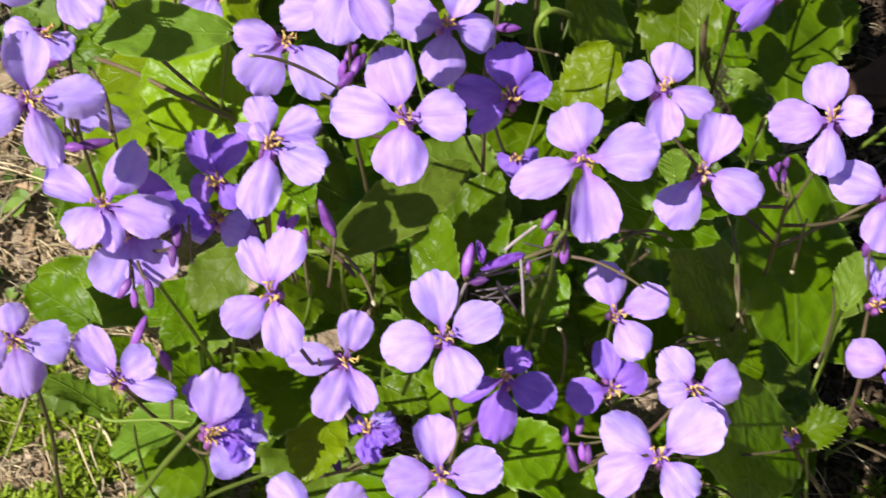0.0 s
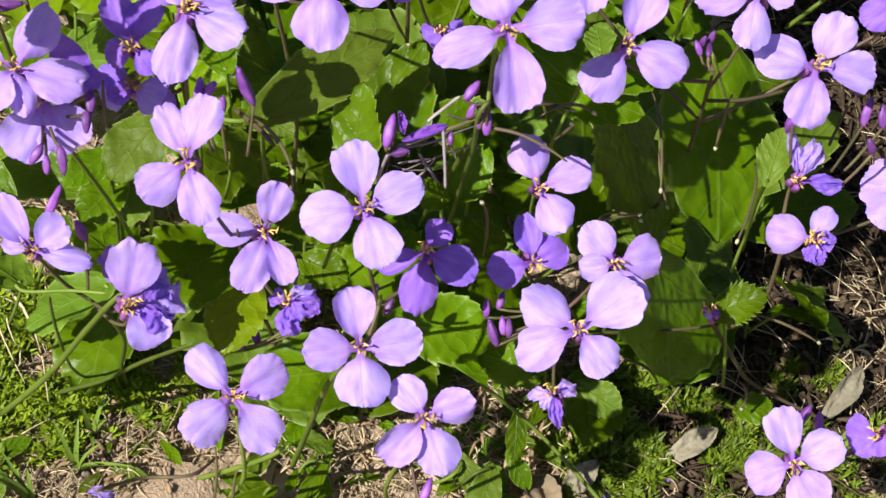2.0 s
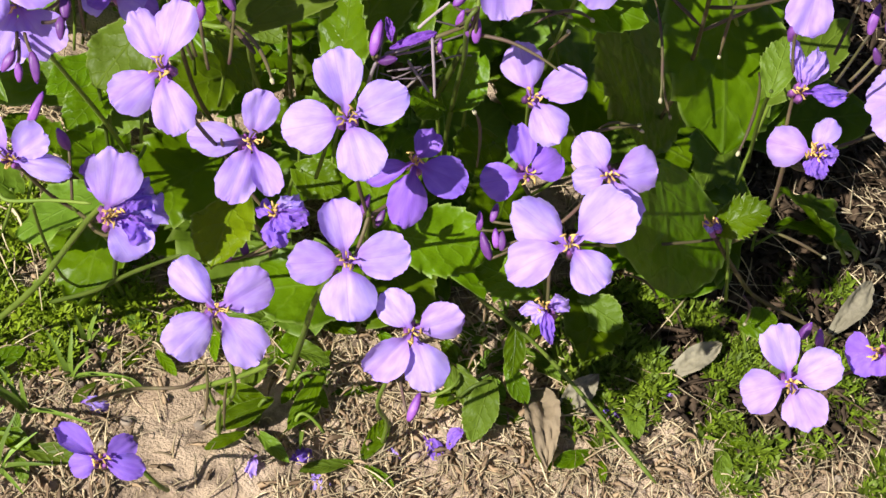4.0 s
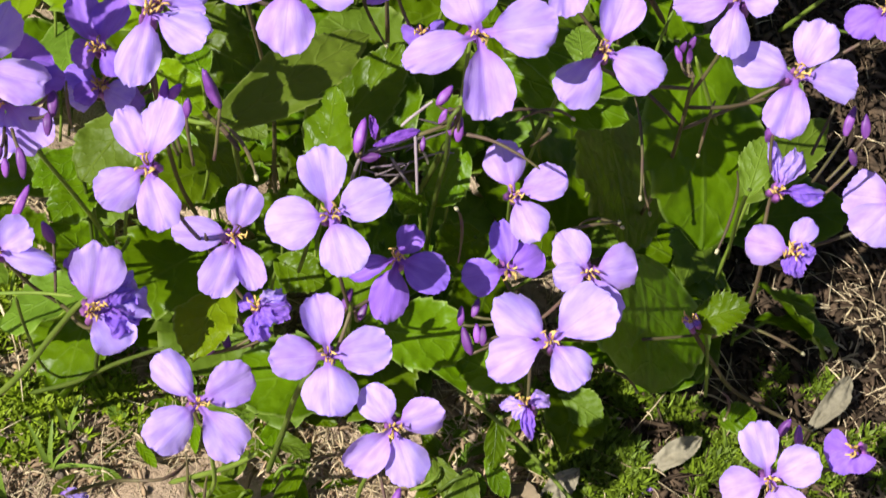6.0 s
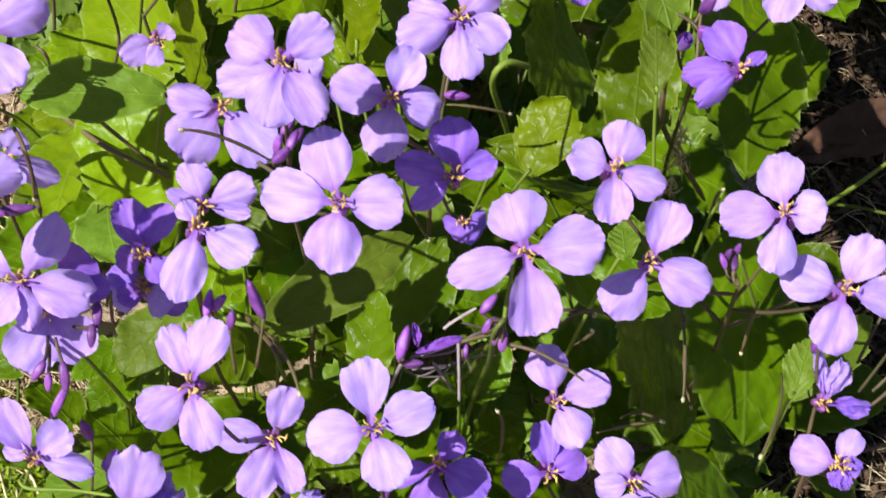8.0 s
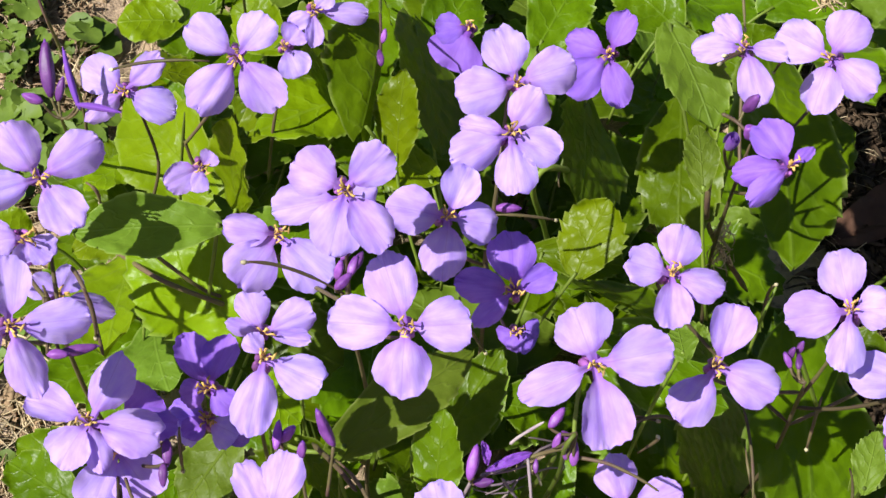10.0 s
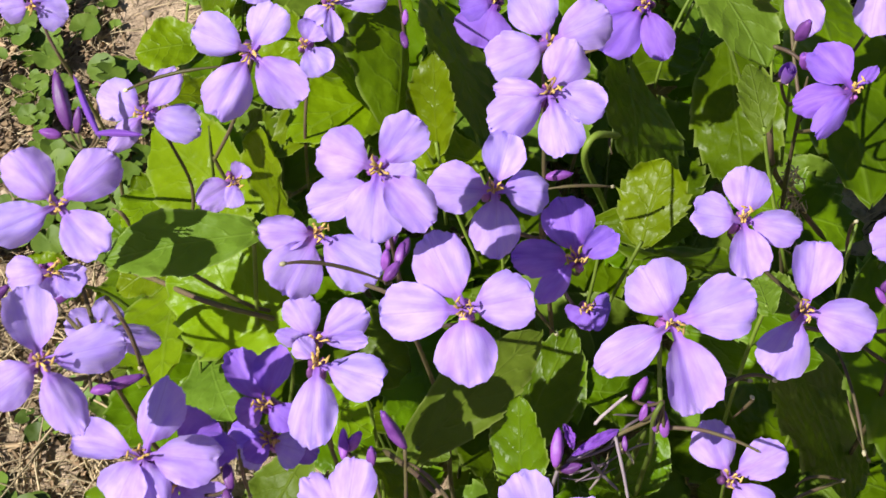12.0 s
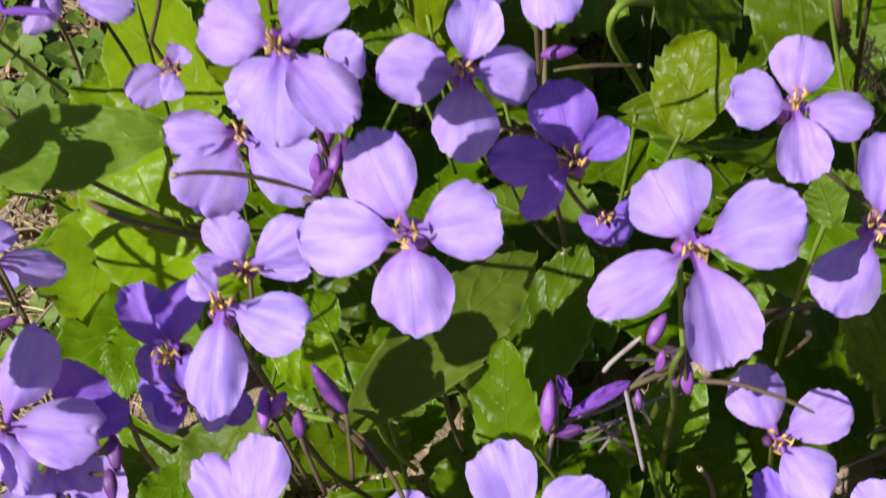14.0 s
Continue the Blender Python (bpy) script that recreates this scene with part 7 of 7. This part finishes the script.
def moss(name, polys, count, mat, label, seed, tall=(0.002, 0.008), gap=-0.02):
    """Small upright tufts, each a whorl of narrow pointed leaflets."""
    rnd = random.Random(seed)
    verts, faces = [], []
    for poly in polys:
        for x, y in scatter(poly, count // len(polys), rnd):
            p = Vector((x, y, 0))
            if noise.noise(p * 45) + 0.5 * noise.noise(p * 130) < gap:
                continue
            p.z = ground_height(x, y)
            h = rnd.uniform(*tall)
            for k in range(rnd.randint(9, 14)):
                a, e = rnd.uniform(0, 6.28), rnd.uniform(0.1, 1.2)
                d = Vector((math.cos(a) * math.cos(e), math.sin(a) * math.cos(e), math.sin(e)))
                s = Vector((-math.sin(a), math.cos(a), 0)) * rnd.uniform(0.00035, 0.00085)
                root = p + Vector((0, 0, h * rnd.uniform(0.0, 0.9)))
                L = rnd.uniform(0.0025, 0.0066)
                b = len(verts)
                verts.extend([root, root + d * L * 0.5 + s, root + d * L, root + d * L * 0.5 - s])
                faces.append((b, b + 1, b + 2, b + 3))
    ob = mesh_object(name, verts, faces, mat)
    return tagged(ob, label, "moss", "", "stuff")


moss("moss", [MOSS_LEFT], 3000, MOSS, "bright yellow-green moss tufts over soil", 41, gap=0.06)
moss("moss", [MOSS_SHADE], 1300, MOSS_SHADED, "moss tufts coloured darker for the shade of leaves", 43, gap=-0.10)
moss("moss", [MOSS_BAND], 900, MOSS, "yellow-green moss tufts under long stalks", 44, gap=-0.15)
moss("moss", [MOSS_RIGHT, MOSS_CORNER], 3000, MOSS_SHADED, "sparse moss coloured darker for shade between leaf fragments", 42, gap=0.03)


def weed_blade(verts, faces, p, n, a, r, rnd):
    """A rounded leaf with scalloped rim and a heart-shaped base, slightly dished."""
    n = Vector(n).normalized()
    u = n.orthogonal().normalized()
    v = n.cross(u)
    u, v = u * math.cos(a) + v * math.sin(a), v * math.cos(a) - u * math.sin(a)
    b, m = len(verts), 24
    verts.append(p)
    lobes = rnd.choice((5, 7, 7, 9))
    for ring in (0.55, 1.0):
        for k in range(m):
            t = 2 * math.pi * k / m
            rr = r * ring * (1 + 0.09 * abs(math.sin(lobes * t * 0.5)) * ring) * (0.30 if k == 0 else 0.72 if k in (1, m - 1) else 1)
            verts.append(p - u * 0 + (u * -math.cos(t) + v * math.sin(t)) * rr + n * r * (0.16 * ring * ring + 0.07 * math.sin(3 * t + a) * ring + rnd.uniform(-0.04, 0.04)))
    for k in range(m):
        k2 = (k + 1) % m
        faces.append((b, b + 1 + k2, b + 1 + k))
        faces.append((b + 1 + k, b + 1 + k2, b + 1 + m + k2, b + 1 + m + k))


def weed_plant(x, y, seed, size):
    """A low rosette of round scalloped leaves on thin stalks."""
    rnd = random.Random(seed)
    ob = new("weed")
    z = ground_height(x, y)
    ob.location = (x, y, z)
    ob.empty_display_size = 0.01
    for k in range(rnd.randint(5, 9)):
        a, far = rnd.uniform(0, 6.28), size * rnd.uniform(0.3, 1.7)
        r = size * rnd.uniform(0.35, 0.75)
        p = Vector((math.cos(a) * far, math.sin(a) * far, rnd.uniform(0.006, 0.017)))
        n = Vector((rnd.uniform(-0.45, 0.45), rnd.uniform(-0.6, 0.25), 1))
        verts, faces = [], []
        weed_blade(verts, faces, p, n, a + rnd.uniform(-0.5, 0.5), r, rnd)
        lf = mesh_object("leaf", verts, faces, WEED, ob)
        v, f = tube_data(bend((0, 0, -0.002), p, 0.002, 5, 0.002, rnd), [0.0005] * 6, 5)
        mesh_object("leaf_stalk", v, f, STEM_GREEN, lf)
    return tagged(ob, "low round-leaved green weed growing on dry soil", "weed", "low weeds")


rnd_weeds = random.Random(52)
for k, (x, y) in enumerate(scatter(WEEDS, 40, rnd_weeds)):
    weed_plant(x, y, 500 + k, rnd_weeds.uniform(0.006, 0.0115))


def seedlings(poly, count, avoid=(), size=0.0025, seed=51, label="tiny green seedlings between straw and clods"):
    """Small seedlings joined into one carpet."""
    rnd = random.Random(seed)
    verts, faces = [], []
    for x, y in scatter(poly, count, rnd):
        if noise.noise(Vector((x, y, 0)) * (30 if size < 0.004 else 5)) < 0.0 or any(inside(q, x, y) for q in avoid):
            continue
        p = Vector((x, y, ground_height(x, y) + rnd.uniform(0.002, 0.009)))
        n = Vector((rnd.uniform(-0.5, 0.5), rnd.uniform(-0.7, 0.3), 1))
        weed_blade(verts, faces, p, n, rnd.uniform(0, 6.28), 0.6 * size + size * rnd.random(), rnd)
        tube_data([(x, y, ground_height(x, y) - 0.002), tuple(p)], [0.0004, 0.0003], 4, verts, faces)
    ob = mesh_object("seedlings", verts, faces, WEED, None, True)
    return tagged(ob, label, "seedlings", "", "stuff")


seedlings(WEEDS, 420)
seedlings(LEFT_LITTER, 160, (), 0.0038, 54, "small green weeds among pale dead stalks")
seedlings(AROUND, 3600, (WIDE, CLUMP), 0.006, 53, "low green weeds over bare soil around the clump")


def pebbles(poly, count, avoid):
    rnd = random.Random(61)
    verts, faces = [], []
    for x, y in scatter(poly, count, rnd):
        if inside(avoid, x, y):
            continue
        r = 0.0005 + 0.0028 * rnd.random() ** 4
        c = Vector((x, y, ground_height(x, y) + r * 0.2))
        b = len(verts)
        for dz, ring in ((-0.6, 0.7), (0.1, 1.0), (0.7, 0.6)):
            for k in range(6):
                t = k * math.pi / 3
                rr = r * ring * rnd.uniform(0.75, 1.2)
                verts.append(c + Vector((math.cos(t) * rr, math.sin(t) * rr * 0.8, dz * r)))
        for i in range(2):
            for k in range(6):
                faces.append((b + i * 6 + k, b + i * 6 + (k + 1) % 6, b + (i + 1) * 6 + (k + 1) % 6, b + (i + 1) * 6 + k))
        faces.append(tuple(b + 12 + k for k in range(6)))
    ob = mesh_object("soil_crumbs", verts, faces, PEBBLE)
    return tagged(ob, "small clay crumbs and clods on the soil", "soil crumbs", "", "stuff")


pebbles(WIDE, 6500, SHADE_GROUND)


def dry_leaf(base, tip, width, label, seed, curl, mat=None):
    """A withered curled leaf that lies on the ground."""
    owner = new("dead_leaf")
    owner.location = base
    owner.empty_display_size = 0.01
    leaf(owner, base, tip, width, (0.15, -0.2, 1), mat or DRY_LEAF, seed, 0.45, 0.02, 0.35, curl, name="blade", wrinkle=0.16)
    return tagged(owner, label, "dead leaf", "dead leaves on the ground")


TAN_LEAF = plain_material("tan_leaf", (0.36, 0.26, 0.15), (0.56, 0.43, 0.27), 90, 0.8, 0.5)
# brown lowered well below a lit leaf's, with its shade in the colour
BROWN_LEAF_SHADED = plain_material("brown_leaf_shaded", (0.055, 0.028, 0.018), (0.10, 0.05, 0.03), 70, 0.7, 0.5)
dry_leaf((0.126, 0.250, 0.006), (0.182, 0.288, 0.009), 0.030, "large brown dead leaf coloured darker for the shade on it", 301, 0.0, BROWN_LEAF_SHADED)
dry_leaf((0.094, -0.008, 0.006), (0.113, 0.008, 0.012), 0.0095, "grey-beige withered leaf on moss", 302, 0.3)
dry_leaf((0.157, 0.026, 0.006), (0.169, 0.047, 0.013), 0.010, "tan withered leaf beside twigs", 303, 0.3)
dry_leaf((0.045, -0.017, 0.004), (0.055, -0.051, 0.016), 0.0135, "crumpled tan dead leaf on the clay", 304, 0.5, TAN_LEAF)
dry_leaf((0.058, -0.027, 0.004), (0.068, -0.017, 0.014), 0.01, "crumpled pale dead leaf beside a stalk", 305, 0.5)


# leaf and twig colour kept very dark to stand for shade here
SHADED_LITTER = plain_material("shaded_litter", (0.040, 0.029, 0.020), (0.125, 0.082, 0.050), 120, 0.85, 0.3, 0.15, (1, 1, 1), True)
litter("leaf_mould", [SHADE_GROUND], 9000, SHADED_LITTER, (0.004, 0.022), (0.001, 0.006), (0.0, 0.005), "leaf fragments coloured dark to stand for shade beside the clump", 71, (), 0.12)
litter("dry_straw", [SHADE_GROUND], 520, STRAW, (0.008, 0.034), (0.0003, 0.0008), (0.001, 0.010), "pale straw threads over shade-darkened leaf fragments", 73)
litter("dry_straw", [SUNNY_EDGE], 230, STRAW, (0.006, 0.030), (0.0004, 0.0015), (0.0, 0.008), "tan straw and dead stalks beside dark soil", 74)
litter("twigs", [SHADE_GROUND], 420, SHADED_LITTER, (0.015, 0.05), (0.0005, 0.0013), (0.0, 0.008), "thin twigs coloured dark for shade over leaf fragments", 72)


def fallen_petal(x, y, a, length, seed):
    """A shed petal lying on the ground."""
    ob = new("fallen_petal", CRUMPLED[seed % 5])
    ob.matrix_basis = Matrix.Translation((x, y, ground_height(x, y) + 0.0035)) @ Matrix.Rotation(a, 4, "Z") @ Matrix.Rotation(0.35, 4, "X") @ Matrix.Diagonal((length, length * 0.8, length, 1))
    tagged(ob, "shrivelled violet petal lying on dry soil", "petal", "shed petals")


for k, (x, y) in enumerate(SHED):
    fallen_petal(x, y, 1.7 * k, (0.011, 0.008, 0.010, 0.013)[k % 4], k)


def grass_tuft(x, y, seed, height, count):
    """A tuft of narrow upright blades from one crown."""
    rnd = random.Random(seed)
    ob = new("grass_tuft")
    ob.location = (x, y, ground_height(x, y))
    ob.empty_display_size = 0.01
    for k in range(count):
        a, lean, h = rnd.uniform(0, 6.28), rnd.uniform(0.2, 0.9), height * rnd.uniform(0.6, 1.1)
        d, side = Vector((math.cos(a), math.sin(a), 0)), Vector((-math.sin(a), math.cos(a), 0))
        verts, faces = [], []
        for i in range(8):
            t = i / 7
            c = d * (0.001 + lean * h * t * t) + Vector((0, 0, h * t * (1 - 0.35 * lean * t) - 0.002))
            w = 0.0011 * (1 - t) ** 0.6 + 0.0002
            verts.extend([c + side * w, c - Vector((0, 0, w * 0.4)), c - side * w])
        for i in range(7):
            q = i * 3
            faces.extend([(q, q + 1, q + 4, q + 3), (q + 1, q + 2, q + 5, q + 4)])
        mesh_object("blade", verts, faces, GRASS, ob)
    return tagged(ob, "small tuft of narrow green grass blades on clay", "grass tuft", "grass tufts")


def sprout(x, y, seed):
    """A low weed with a few narrow pointed leaves spread over the ground."""
    rnd = random.Random(seed)
    ob = new("sprout")
    z = ground_height(x, y)
    ob.location = (x, y, z)
    ob.empty_display_size = 0.01
    turn = rnd.uniform(0, 6.28)
    for k in range(rnd.randint(3, 5)):
        a, size = turn + 1.7 * k + rnd.uniform(-0.4, 0.4), rnd.uniform(0.010, 0.021)
        base = Vector((x, y, z + 0.002)) + Vector((math.cos(a), math.sin(a), 0.4)) * 0.002
        tip = base + Vector((math.cos(a), math.sin(a), rnd.uniform(-0.02, 0.35))) * size
        leaf(ob, base, tip, size * rnd.uniform(0.26, 0.45), (rnd.uniform(-0.3, 0.3), rnd.uniform(-0.3, 0.3), 1), LEAF if rnd.random() < 0.6 else LEAF_DULL, seed * 9 + k, rnd.uniform(0.45, 0.6), 0.02, 0.3, rnd.uniform(0.0, 0.3))
    return tagged(ob, "small green weed with narrow leaves on litter", "weed", "narrow-leaved weeds")


for k, (x, y) in enumerate(SPROUTS):
    sprout(x, y, 700 + k)

GRASS = plain_material("grass_green", (0.12, 0.20, 0.02), (0.19, 0.27, 0.04), 80, 0.5, 0.2)
for k, (x, y) in enumerate(TUFTS):
    grass_tuft(x, y, 80 + k, (0.022, 0.03, 0.018)[k % 3], (5, 7, 4)[k % 3])


def stone(x, y, turn, length, label):
    """A smooth flattened pebble, half sunk into the litter."""
    bm = bmesh.new()
    bmesh.ops.create_icosphere(bm, subdivisions=4, radius=1.0)
    for v in bm.verts:
        v.co *= 1 + 0.16 * noise.noise(v.co * 1.3) + 0.05 * noise.noise(v.co * 4.0)
        v.co = Vector((v.co.x * length * 0.5, v.co.y * length * 0.27, v.co.z * length * 0.2))
    me = bpy.data.meshes.new("stone")
    bm.to_mesh(me)
    bm.free()
    me.materials.append(STONE)
    me.polygons.foreach_set("use_smooth", [True] * len(me.polygons))
    ob = new("stone", me)
    ob.matrix_basis = Matrix.Translation((x, y, ground_height(x, y) + length * 0.08)) @ Matrix.Rotation(turn, 4, "Z")
    return tagged(ob, label, "stone")


STONE = plain_material("stone", (0.34, 0.25, 0.17), (0.50, 0.38, 0.27), 110, 0.8, 0.5)
stone(-0.283, 0.291, -0.9, 0.017, "tan pebble lying between weeds and straw")
